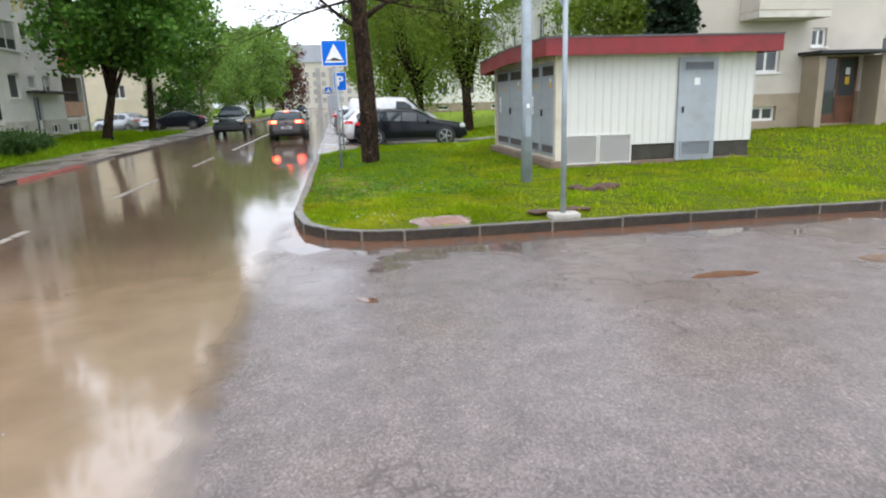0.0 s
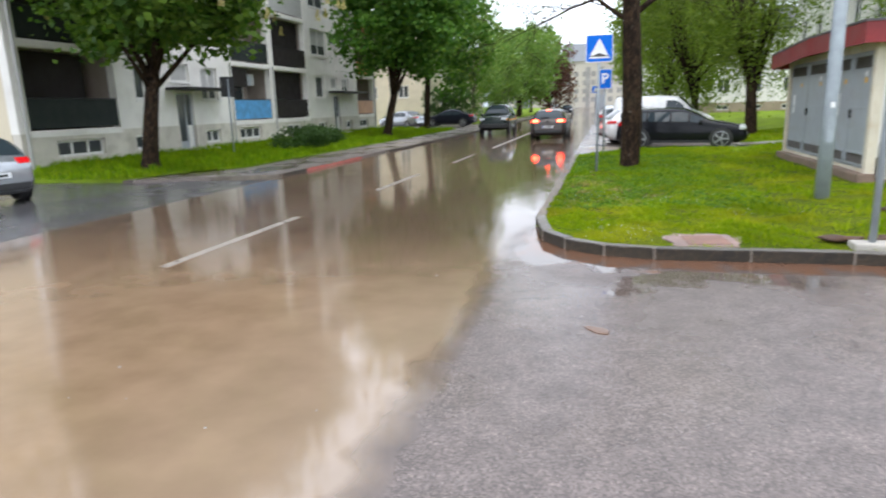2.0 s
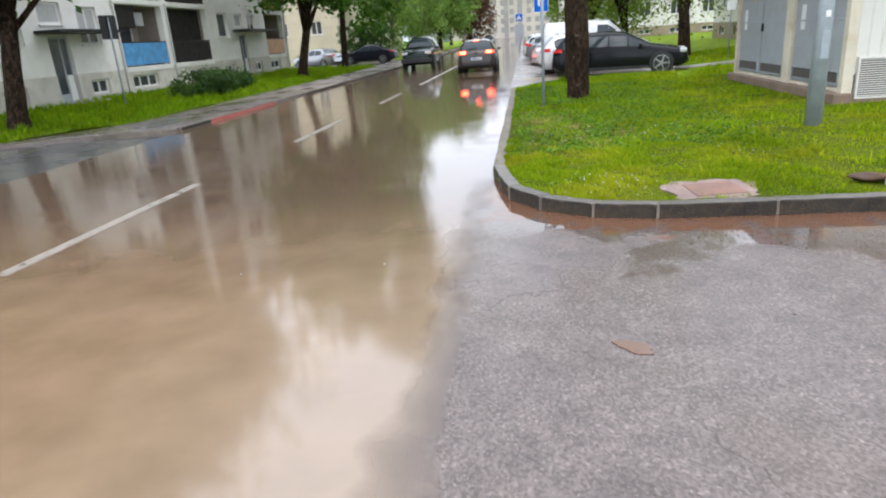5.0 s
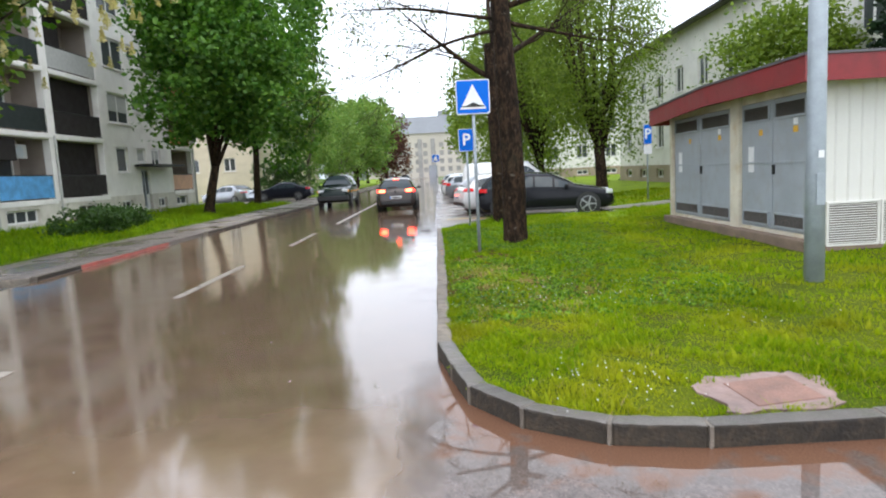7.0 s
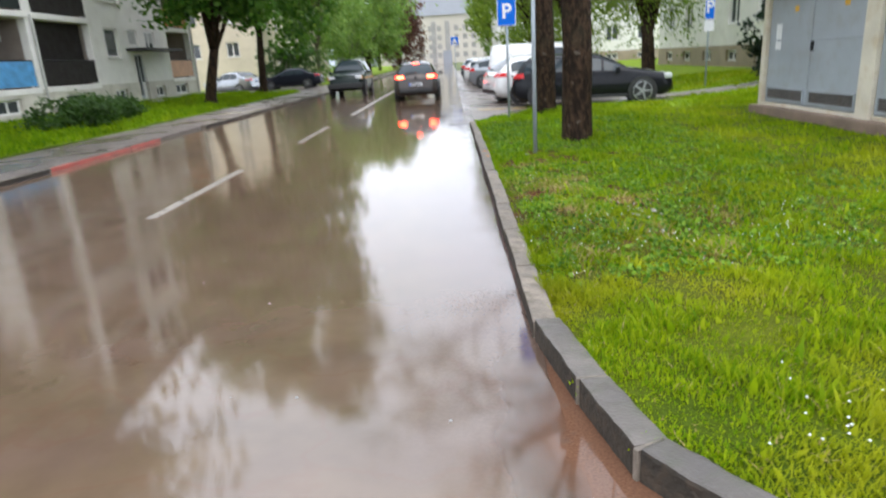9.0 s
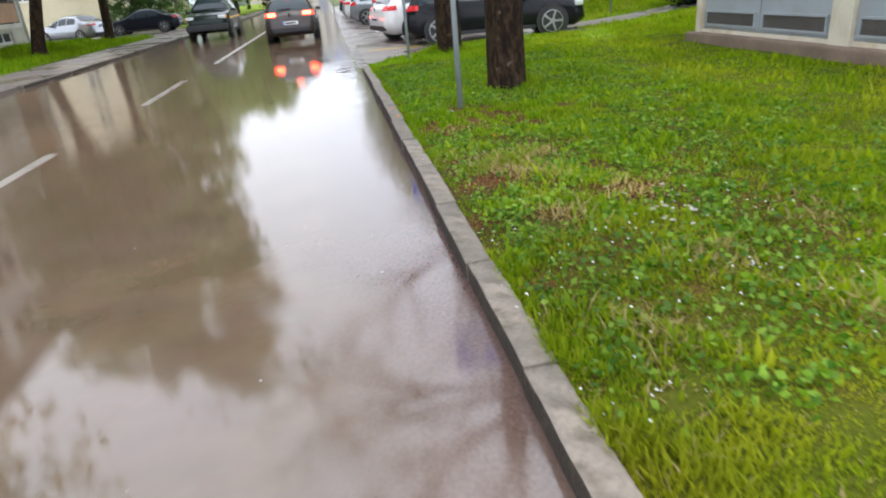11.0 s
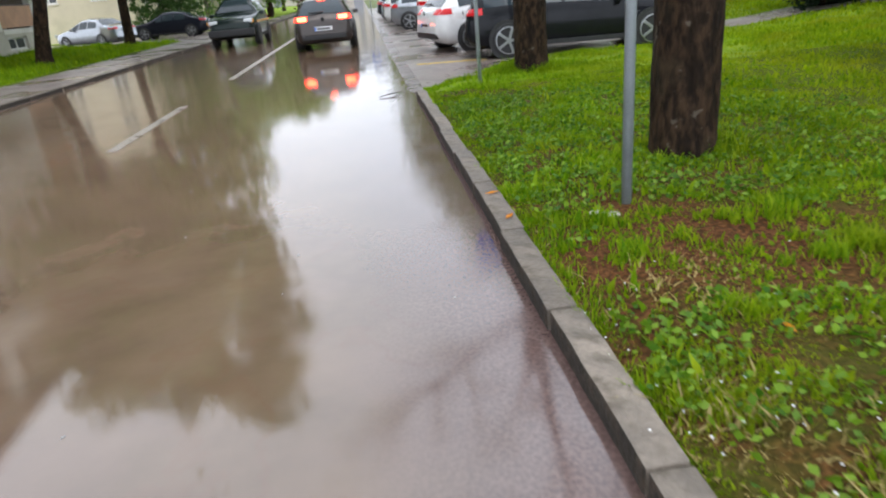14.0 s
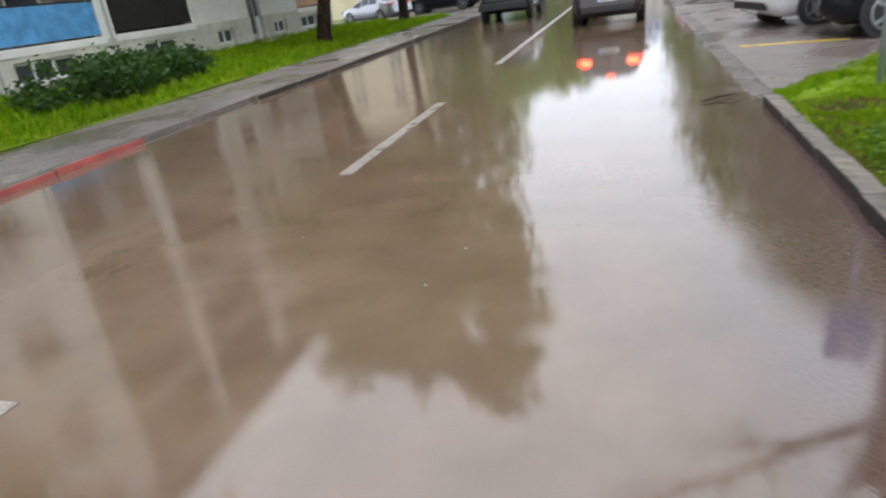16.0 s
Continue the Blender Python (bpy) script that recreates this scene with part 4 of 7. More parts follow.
    for u in (11.5, 15.5):
        part("drainpipe", tube(bmesh.new(), [(u, -0.08, 0.2), (u, -0.08, 4.0)], [0.035, 0.035], 8), M_BLIND, b)
    canopy(b, 6.9, 10.5, 2.70, None)
    canopy(b, 22.5, 26.8, 2.78, None)
    part("step", box((7.3, -0.9, -0.1), (8.9, -0.03, 0.36), 0.015), M_CONCRETE, b)
    part("step", box((23.0, -0.9, -0.1), (24.4, -0.03, 0.36), 0.015), M_CONCRETE, b)
    for u in (0.2, L - 0.15):
        part("drainpipe", tube(bmesh.new(), [(u, -0.09, 0.2), (u, -0.09, H)], [0.055, 0.055], 10), M_BLIND, b)


def gabled_house(name, label, x, y, rz, L, D, H, rise, wall_mat, plinth_mat, cols, storeys, base=0.0, gable_cols=(), doors=()):
    """A plain house with windows along its front and one gable, and a tiled pitched roof along local x."""
    b = thing(name, label, "building", x, y, base, rz)
    holes, wins = [], []
    for z0, z1 in storeys:
        for u0, u1 in cols:
            if not any(d0 - 0.2 < (u0 + u1) / 2 < d1 + 0.2 and z0 < 2.4 for d0, d1 in doors):
                holes.append((u0, u1, z0, z1))
                wins.append((u0, u1, z0, z1))
    for u0, u1 in cols:
        if not any(d0 - 0.6 < (u0 + u1) / 2 < d1 + 0.6 for d0, d1 in doors):
            holes.append((u0, u1, 0.35, 0.85))
            wins.append((u0, u1, 0.35, 0.85))
    for d0, d1 in doors:
        holes.append((d0, d1, 0.05, 2.45))
    part("wall", holed_wall(0, L, 1.1, H, holes, 0.35), wall_mat, b)
    part("plinth", holed_wall(0, L, -0.4, 1.1, holes, 0.35), plinth_mat, b, m=pose(0, -0.03, 0))
    part("end_wall", box((L - 0.35, 0.35, -0.4), (L, D, H)), wall_mat, b)
    part("back_wall", box((0, D - 0.35, -0.4), (L - 0.35, D, H)), wall_mat, b)
    ghole = [(u0, u1, z0, z1) for z0, z1 in storeys for u0, u1 in gable_cols]
    gm = Matrix.Translation((0, D - 0.35, 0)) @ pose(0, 0, 0, 0, 0, -90)
    part("gable_wall", holed_wall(0, D - 0.7, -0.4, H, ghole, 0.35), wall_mat, b, m=gm)
    for h in ghole:
        window(b, *h, gm, 2, 0.0)
    for h in wins:
        window(b, *h, None, 2, 0.0, sill=h[2] > 1)
    o = 0.55
    bm = bmesh.new()
    pts = [(-o, -o, H), (L + o, -o, H), (L + o, D + o, H), (-o, D + o, H), (-o, D / 2, H + rise), (L + o, D / 2, H + rise)]
    v = [bm.verts.new(p) for p in pts]
    for f in ((0, 1, 5, 4), (2, 3, 4, 5), (0, 4, 3), (1, 2, 5), (3, 2, 1, 0)):
        bm.faces.new([v[i] for i in f])
    roof = part("roof", bm, M_SLATE, b)
    part("chimney", box((L * 0.3, D * 0.38, H + rise * 0.5), (L * 0.3 + 0.9, D * 0.38 + 0.6, H + rise + 0.9), 0.02), wall_mat, roof)
    part("gutter", tube(bmesh.new(), [(-o, -o - 0.04, H - 0.03), (L + o, -o - 0.04, H - 0.03)], [0.07, 0.07], 8), M_DARK, b)
    return b


apartment_west()
pairs = lambda L, a, step, w: [(a + step * k, a + step * k + w) for k in range(int((L - a - w) / step) + 1)]
gabled_house("apartment_building", "cream apartment house with white windows beyond the driveway", -17.2, 64.0, 90, 30, 11, 8.6, 2.5, M_RENDER_CREAM, M_PLINTH,
             pairs(30, 1.5, 3.2, 1.3), [(2.0, 3.4), (4.9, 6.3)], gable_cols=())
cream_end = thing("house", "cream house end with small white windows", "building", -30.0, 63.4, 0, 0)
part("wall", holed_wall(0, 12.6, 0, 8.6, [(6.5, 7.7, 2.7, 3.9), (6.5, 7.7, 5.4, 6.6), (9.9, 11.0, 2.7, 3.9), (9.9, 11.0, 5.4, 6.6), (8.2, 9.4, 0.5, 1.0)], 0.3), M_RENDER_CREAM, cream_end)
for h in ((6.5, 7.7, 2.7, 3.9), (6.5, 7.7, 5.4, 6.6), (9.9, 11.0, 2.7, 3.9), (9.9, 11.0, 5.4, 6.6), (8.2, 9.4, 0.5, 1.0)):
    window(cream_end, *h, None, 2)
gabled_house("apartment_building", "pale apartment house with a dark tiled roof behind the trees", 12.6, 52.0, -90, 29.6, 10, 8.2, 2.6, M_RENDER_WHITE, M_PLINTH_BROWN,
             pairs(29.6, 1.6, 3.1, 1.2), [(2.1, 3.5), (5.0, 6.4)], base=0.25)


def east_block():
    """The house with the brown entrance door behind the substation."""
    L, H = 26.0, 9.2
    b = thing("apartment_building", "beige apartment house with a balcony and a brown entrance door", "building", 12.35, 22.0, 0.35)
    holes = [(4.5, 6.6, 0.1, 2.5), (2.3, 3.3, 2.0, 3.3), (2.3, 3.3, 0.3, 0.8), (4.5, 5.1, 2.85, 3.5), (7.4, 8.8, 1.9, 3.2), (10.5, 11.9, 1.9, 3.2), (2.3, 3.6, 4.7, 6.7), (7.4, 8.8, 4.7, 6.0), (10.5, 11.9, 4.7, 6.0)]
    part("wall", holed_wall(0, L, 1.25, H, holes, 0.35), M_RENDER_BEIGE, b)
    part("plinth", holed_wall(0, L, -0.4, 1.25, holes, 0.35), M_PLINTH_BROWN, b, m=pose(0, -0.03, 0))
    part("end_wall", box((0, 0.35, -0.4), (0.35, 0.41, H)), M_RENDER_BEIGE, b)
    for h in holes[1:]:
        window(b, *h, None, 2, sill=h[2] > 1)
    entrance(b, 4.5, 6.6, 0.1, 2.5, None, M_DOOR_BROWN)
    part("porch_wall", box((4.2, -0.9, -0.2), (4.45, -0.03, 2.5), 0.01), M_PLINTH_BROWN, b)
    part("porch_wall", box((6.65, -0.9, -0.2), (6.9, -0.03, 2.5), 0.01), M_PLINTH_BROWN, b)
    canopy(b, 4.0, 7.1, 2.55, None, 1.2)
    bal = part("balcony", box((1.6, -1.1, 3.75), (4.3, -0.03, 3.95), 0.01), M_PLINTH, b)
    part("balcony_panel", box((1.6, -1.1, 3.99), (4.3, -1.02, 4.9), 0.01), M_RENDER_BEIGE, bal)
    part("balcony_panel", box((1.6, -1.0, 3.99), (1.68, -0.05, 4.9), 0.01), M_RENDER_BEIGE, bal)
    part("notice", box((6.1, 0.10, 1.5), (6.28, 0.117, 1.78)), M_LABEL_YELLOW, b, "yellow paper notice")
    part("notice", box((6.1, 0.10, 1.85), (6.28, 0.117, 2.1)), M_SIGN_WHITE, b, "white paper notice")


east_block()
gabled_house("apartment_building", "pale apartment house far behind the parking bays", 3.5, 74.0, 0, 30, 10, 8.2, 2.6, M_RENDER_WHITE, M_PLINTH_BROWN,
             pairs(30, 1.4, 3.1, 1.2), [(2.1, 3.5), (5.0, 6.4)], base=0.2)


# ---- substation on the lawn ----
def louvre(parent, lo, hi, axis, material, n, label=""):
    """A framed grille with sloping slats; axis is the wall's direction, the grille faces the other way."""
    bm = bmesh.new()
    (u0, z0), (u1, z1) = lo, hi
    for a, c in (((u0, z0), (u1, z0 + 0.03)), ((u0, z1 - 0.03), (u1, z1)), ((u0, z0 + 0.03), (u0 + 0.03, z1 - 0.03)), ((u1 - 0.03, z0 + 0.03), (u1, z1 - 0.03))):
        box((a[0], -0.03, a[1]), (c[0], 0.0, c[1]), bm=bm)
    g = part("grille", bm, M_DOOR_GREY if material is M_GRILLE else material, parent, label, m=axis)
    part("grille_back", box((u0 + 0.03, -0.004, z0 + 0.03), (u1 - 0.03, -0.001, z1 - 0.03)), M_GRILLE if material is M_CLAD else M_SIGN_BLACK, g)
    slat = mesh_of(box((u0 + 0.03, -0.009, -0.0015), (u1 - 0.03, 0.009, 0.0015)), "slat")
    slat.materials.append(material)
    for k in range(n):
        part("slat", slat, None, g, m=pose(0, -0.016, z0 + 0.03 + (z1 - z0 - 0.06) * (k + 0.5) / n, 35))


def substation():
    b = thing("substation", "small white electrical substation with red roof edge and steel doors", "substation", 4.8, 14.55, 0.18)
    W, D = 4.85, 5.85
    part("base_slab", box((-0.16, -0.05, -0.25), (0.139, D + 0.1, 0.13), 0.03), M_BASE, b)
    part("base_slab", box((0.14, -0.02, -0.25), (W + 0.05, D + 0.1, 0.06), 0.02), M_BASE, b)
    part("plinth", box((0.15, 0.06, 0.06), (W - 0.02, 0.4, 0.42), 0.03), M_STONE, b, "dark rough stone plinth")
    part("core", box((0.14, 0.10, 0.42), (W, D, 2.5)), M_CLAD, b)
    part("core", box((0.14, 0.42, 0.06), (W, D, 0.42)), M_CLAD, b)
    # front cladding boards with standing ribs
    n = 24
    w = (W - 0.14) / n
    bm = box((0.004, 0.03, 0), (w - 0.008, 0.1, 2.06), 0.006)
    tube(bm, [(w - 0.012, 0.032, 0.0), (w - 0.012, 0.032, 2.06)], [0.014, 0.014], 6)
    board = mesh_of(bm, "board")
    board.materials.append(M_CLAD)
    for k in range(n):
        part("board", board, None, b, m=pose(0.14 + k * w, 0, 0.43))
    # corner posts
    for y0, y1 in ((0.0, 0.16), (2.35, 2.70), (D - 0.16, D)):
        part("post", box((-0.03, y0, 0.06), (0.14, y1, 2.5), 0.012), M_POST, b, "cream concrete post with rust stains")
    side = pose(0.03, D, 0, 0, 0, -90)
    for u0, u1 in ((0.16, D - 2.70), (D - 2.35, D - 0.16)):
        mid = (u0 + u1) / 2
        part("lintel", box((u0, 0.01, 2.36), (u1, 0.11, 2.5)), M_POST, b, m=side)
        part("sill", box((u0, -0.02, 0.131), (u1, 0.11, 0.19)), M_POST, b, m=side)
        for a, c in ((u0 + 0.02, mid - 0.01), (mid + 0.01, u1 - 0.02)):
            leaf = part("door", box((a, 0.0, 0.195), (c, 0.05, 2.35), 0.006), M_DOOR_GREY, b, m=side)
            louvre(leaf, (a + 0.07, 2.02), (c - 0.07, 2.30), pose(0, -0.001, 0), M_GRILLE, 8)
            louvre(leaf, (a + 0.07, 0.24), (c - 0.07, 0.48), pose(0, -0.001, 0), M_GRILLE, 8)
            part("stiffener", box((a + 0.06, -0.014, 1.30), (c - 0.06, -0.002, 1.33), 0.004), M_DOOR_GREY, leaf)
            part("label", box((a + 0.58 * (c - a), -0.006, 1.78), (a + 0.58 * (c - a) + 0.13, -0.002, 1.88)), M_LABEL_YELLOW, leaf, "yellow warning triangle plate")
            if a > mid:
                part("handle", box((a + 0.05, -0.05, 1.12), (a + 0.08, -0.002, 1.28), 0.006), M_DARK, leaf)
                part("label", box((a + 0.58 * (c - a), -0.006, 1.90), (a + 0.58 * (c - a) + 0.13, -0.002, 2.0)), M_SIGN_WHITE, leaf, "white notice")
            else:
                part("label", box((a + 0.25, -0.006, 1.15), (a + 0.45, -0.002, 1.6)), M_SIGN_WHITE, leaf, "white weathered notice")
    # front grilles and door
    for a, c in ((0.18, 0.98), (1.0, 1.80)):
        louvre(b, (a, 0.03), (c, 0.70), pose(0, 0.0, 0), M_CLAD, 17, "white ventilation grille")
    part("grille_box", box((0.18, 0.001, 0.03), (1.80, 0.06, 0.70)), M_CLAD, b)
    door = part("door", box((2.90, -0.05, 0.02), (3.86, 0.028, 2.36), 0.008), M_DOOR_GREY, b, "grey steel door with a vent")
    louvre(door, (3.0, 0.12), (3.76, 0.48), pose(0, -0.051, 0), M_DOOR_GREY, 10)
    louvre(door, (3.0, 2.04), (3.76, 2.28), pose(0, -0.051, 0), M_DOOR_GREY, 7)
    part("label", box((3.28, -0.056, 1.74), (3.42, -0.052, 1.9)), M_SIGN_WHITE, door)
    part("handle", box((3.0, -0.1, 1.12), (3.03, -0.052, 1.26), 0.006), M_DARK, door)
    # roof with a red edge, slightly higher in the middle of the long side
    o = 0.38
    ring = [(-o, -o), (W + o, -o), (W + o, D + o), (-o, D + o)]
    for (x0, y0), (x1, y1) in zip(ring, ring[1:] + ring[:1]):
        bm = bmesh.new()
        dx, dy = (x1 - x0), (y1 - y0)
        nn = Vector((-dy, dx, 0)).normalized() * 0.05
        sag = lambda yy: -0.16 * max(0.0, yy - 3.1) / (D + o - 3.1)
        stops = [0.0, 1.0] if dx else ([0.0, (3.1 - y0) / dy, 1.0])
        cols = []
        for f in stops:
            px, py = x0 + dx * f, y0 + dy * f
            q = sag(py)
            cols.append([bm.verts.new(p) for p in ((px, py, 2.44 + q), (px, py, 2.80 + q), (px + nn.x, py + nn.y, 2.80 + q), (px + nn.x, py + nn.y, 2.44 + q))])
        for c0, c1 in zip(cols, cols[1:]):
            for i in range(4):
                bm.faces.new((c0[i], c1[i], c1[(i + 1) % 4], c0[(i + 1) % 4]))
        part("fascia", bm, M_RED_FASCIA, b, "red painted roof edge")
    part("soffit", box((-o + 0.05, -o + 0.05, 2.5), (W + o - 0.05, 3.1, 2.54)), M_POST, b)
    bm = bmesh.new()
    rows = [[bm.verts.new(p) for p in ((-o - 0.02, yy, z + q), (W + o + 0.02, yy, z + q))] for z in (2.803, 2.84) for yy, q in ((-o - 0.02, 0), (3.1, 0), (D + o + 0.02, -0.16))]
    for a, c in ((0, 1), (1, 2), (3, 4), (4, 5), (0, 3), (2, 5)):
        bm.faces.new((*rows[a], *rows[c][::-1]))
    for side_i in (0, 1):
        for a in (0, 1):
            bm.faces.new((rows[a][side_i], rows[a + 1][side_i], rows[a + 4][side_i], rows[a + 3][side_i]))
    part("roof", bm, M_SLATE, b)


substation()


# ---- signs and poles ----
def flat(poly, y0, y1):
    """A thin upright plate over a polygon in x and z."""
    bm = bmesh.new()
    f = [bm.verts.new((x, y0, z)) for x, z in poly]
    k = [bm.verts.new((x, y1, z)) for x, z in poly]
    bm.faces.new(f)
    bm.faces.new(k[::-1])
    for i in range(len(poly)):
        j = (i + 1) % len(poly)
        bm.faces.new((f[j], f[i], k[i], k[j]))
    return bm


def rounded(w, h, r, z):
    pts = []
    for cx, cz, a0 in ((w / 2 - r, h / 2 - r, 0), (-w / 2 + r, h / 2 - r, 90), (-w / 2 + r, -h / 2 + r, 180), (w / 2 - r, -h / 2 + r, 270)):
        pts += [(cx + r * math.cos(math.radians(a0 + t)), z + cz + r * math.sin(math.radians(a0 + t))) for t in (0, 30, 60, 90)]
    return pts


def letter(parent, text, size, x, y, z, material):
    cu = bpy.data.curves.new("letter", "FONT")
    cu.body, cu.size, cu.align_x, cu.align_y, cu.extrude = text, size, "CENTER", "CENTER", 0.002
    cu.offset = size * 0.02
    tmp = new("letter_curve", cu)
    me = bpy.data.meshes.new_from_object(tmp)
    bpy.data.objects.remove(tmp)
    me.materials.clear()
    part("letter", me, material, parent, m=pose(x, y, z, 90))


def pole_mesh(r0, r1, h, seg=14):
    return tube(bmesh.new(), [(0, 0, -0.3), (0, 0, h * 0.5), (0, 0, h)], [r0, (r0 + r1) / 2, r1], seg)


def hump_sign(x, y, z):
    s = thing("traffic_sign", "square blue speed bump sign on a galvanised pole in the lawn", "road sign", x, y, z, 2)
    part("pole", pole_mesh(0.03, 0.03, 3.1), M_GALV, s, smooth=True)
    plate = part("plate", flat(rounded(0.61, 0.61, 0.04, 2.79), -0.045, -0.033), M_SIGN_WHITE, s)
    part("field", flat(rounded(0.575, 0.575, 0.03, 2.79), -0.049, -0.046), M_SIGN_BLUE, plate)
    part("triangle", flat([(-0.235, 2.575), (0.235, 2.575), (0.0, 3.01)], -0.053, -0.050), M_SIGN_WHITE, plate)
    hump = [(-0.20, 2.612), (-0.20, 2.63)] + [(-0.20 + 0.4 * k / 20, 2.635 + 0.055 * math.exp(-((k - 10) / 4.2) ** 2)) for k in range(21)] + [(0.20, 2.63), (0.20, 2.612)]
    part("bump_symbol", flat(hump, -0.057, -0.054), M_SIGN_BLACK, plate)
    part("clamp", box((-0.05, -0.034, 2.62), (0.05, 0.04, 2.66), 0.006), M_GALV, s)
    part("clamp", box((-0.05, -0.034, 2.92), (0.05, 0.04, 2.96), 0.006), M_GALV, s)


def parking_sign(x, y, z, zc, w, h, turn, extra=0.0):
    s = thing("traffic_sign", "blue parking sign with a white letter on a thin pole", "road sign", x, y, z, turn)
    part("pole", pole_mesh(0.028, 0.028, zc + h / 2), M_GALV, s, smooth=True)
    plate = part("plate", flat(rounded(w, h, 0.03, zc), -0.042, -0.032), M_SIGN_WHITE, s)
    part("field", flat(rounded(w - 0.03, h - 0.03, 0.022, zc), -0.046, -0.043), M_SIGN_BLUE, plate)
    letter(plate, "P", h * 0.72, 0, -0.047, zc, M_SIGN_WHITE)
    if extra:
        part("supplementary_plate", flat(rounded(w, extra, 0.02, zc - h / 2 - extra / 2 - 0.03), -0.042, -0.032), M_SIGN_WHITE, s)


hump_sign(-0.09, 16.78, 0.15)
parking_sign(0.03, 22.5, 0.13, 2.32, 0.42, 0.6, -4)
parking_sign(7.35, 29.9, 0.2, 2.45, 0.34, 0.75, 8, 0.35)
hump_sign(-0.9, 60.0, 0.03)

give_way = thing("traffic_sign", "back of a grey road sign on a pole set in concrete", "road sign", 2.95, 8.86, 0.13)
part("pole", pole_mesh(0.036, 0.034, 3.2), M_GALV, give_way, smooth=True)
part("plate", flat([(-0.30, 3.25), (0.30, 3.25), (0.0, 2.72)], 0.04, 0.05), M_GALV, give_way)
part("footing", box((-0.20, -0.13, -0.1), (0.22, 0.13, 0.05), 0.025), M_CONCRETE, give_way, "white concrete footing")

side_sign = thing("traffic_sign", "dark grey back of a road sign on a thin pole", "road sign", -14.0, 23.6, 0.13, 65)
part("pole", pole_mesh(0.03, 0.03, 2.9), M_GALV, side_sign, smooth=True)
part("plate", flat(rounded(0.6, 0.75, 0.04, 2.6), 0.034, 0.044), M_DARK, side_sign)

lamp = thing("lamp_post", "tall grey galvanised lamp post standing in the lawn", "lamp post", 3.38, 12.12, 0.15)
part("pole", tube(bmesh.new(), [(0, 0, -0.3), (0, 0, 1.4), (0, 0, 7.5)], [0.108, 0.10, 0.075], 18), M_GALV, lamp, smooth=True)
part("hatch", box((-0.05, -0.112, 0.9), (0.05, -0.09, 1.25), 0.006), M_GALV, lamp)
part("sticker", box((-0.03, -0.109, 1.42), (0.03, -0.098, 1.50)), M_SIGN_WHITE, lamp, "small white sticker")

cover = thing("manhole", "worn reddish concrete manhole flush with the lawn", "manhole", 1.14, 8.98, 0.124, 14)
slab = [(0.42 * (1 + 0.10 * math.sin(5 * a + 1) + 0.06 * math.sin(11 * a)) * math.copysign(abs(math.cos(a)) ** 0.55, math.cos(a)),
         0.28 * (1 + 0.12 * math.sin(4 * a) + 0.07 * math.sin(9 * a + 2)) * math.copysign(abs(math.sin(a)) ** 0.55, math.sin(a))) for a in [2 * math.pi * k / 40 for k in range(40)]]
cover.matrix_basis = pose(1.24, 8.99, 0.118, 4.5, 0, 10)
part("frame", prism(slab, -0.1, 0.018), M_DULL_PINK, cover)
part("lid", box((-0.20, -0.19, 0.012), (0.27, 0.17, 0.024), 0.004), M_RUST, cover, "rusty square lid")
for i, (x, y) in enumerate(((4.0, 11.0), (4.30, 10.9), (4.55, 11.05), (2.72, 9.08), (3.2, 9.12))):
    rnd = random.Random(i)
    bm = bmesh.new()
    bmesh.ops.create_icosphere(bm, subdivisions=3, radius=1, matrix=pose(0, 0, 0) @ Matrix.Diagonal((0.19, 0.12, 0.09, 1) if i < 3 else (0.22, 0.1, 0.035, 1)))
    for v in bm.verts:
        v.co *= 1 + 0.6 * noise.noise(v.co * 9 + Vector((i * 5, 0, 0)))
    solo("earth_mound", bm, M_EARTH, "small mound of dark fresh earth in the grass", "earth", smooth=True, x=x, y=y, z=0.17)


# ---- trees and shrubs ----
def leaves(rng, centres, spread, per, size, flatten=1.0, droop=0.0):
    """Leaf blades scattered round clump centres: a folded diamond each."""
    n = len(centres) * per
    c = np.repeat(centres, per, 0) + rng.normal(0, 1, (n, 3)) * np.array(spread)
    a = rng.normal(0, 1, (n, 3))
    a[:, 2] = a[:, 2] * 0.5 - droop
    a /= np.linalg.norm(a, axis=1)[:, None]
    b = np.cross(a, rng.normal(0, 1, (n, 3)))
    b /= np.linalg.norm(b, axis=1)[:, None]
    nn = np.cross(a, b)
    s = size * rng.uniform(0.6, 1.25, n)[:, None]
    V = np.stack([c - a * s * 0.5, c + b * s * 0.34 + nn * s * 0.08, c + a * s * 0.5, c - b * s * 0.34 + nn * s * 0.08], 1).reshape(-1, 3)
    F = np.arange(n * 4).reshape(-1, 4)
    return V, F


def crown_points(rng, n, centre, radii, hollow=0.55, holes=6, seed_holes=0.28):
    """Clump centres in a lumpy ellipsoid with gaps."""
    out = []
    lumps = rng.normal(0, 1, (holes, 3))
    lumps /= np.linalg.norm(lumps, axis=1)[:, None]
    while len(out) < n:
        d = rng.normal(0, 1, 3)
        d /= np.linalg.norm(d)
        if (lumps @ d).max() > 1 - seed_holes * 0.35 and rng.random() < 0.8:
            continue
        wob = 1 + 0.22 * math.sin(3.1 * d[0] + 2 * d[1] + holes) + 0.15 * math.sin(5.3 * d[2] + 4 * d[1])
        r = (hollow + (1 - hollow) * rng.random() ** 0.6) * wob
        out.append((centre[0] + d[0] * r * radii[0], centre[1] + d[1] * r * radii[1], centre[2] + d[2] * r * radii[2]))
    return np.array(out)


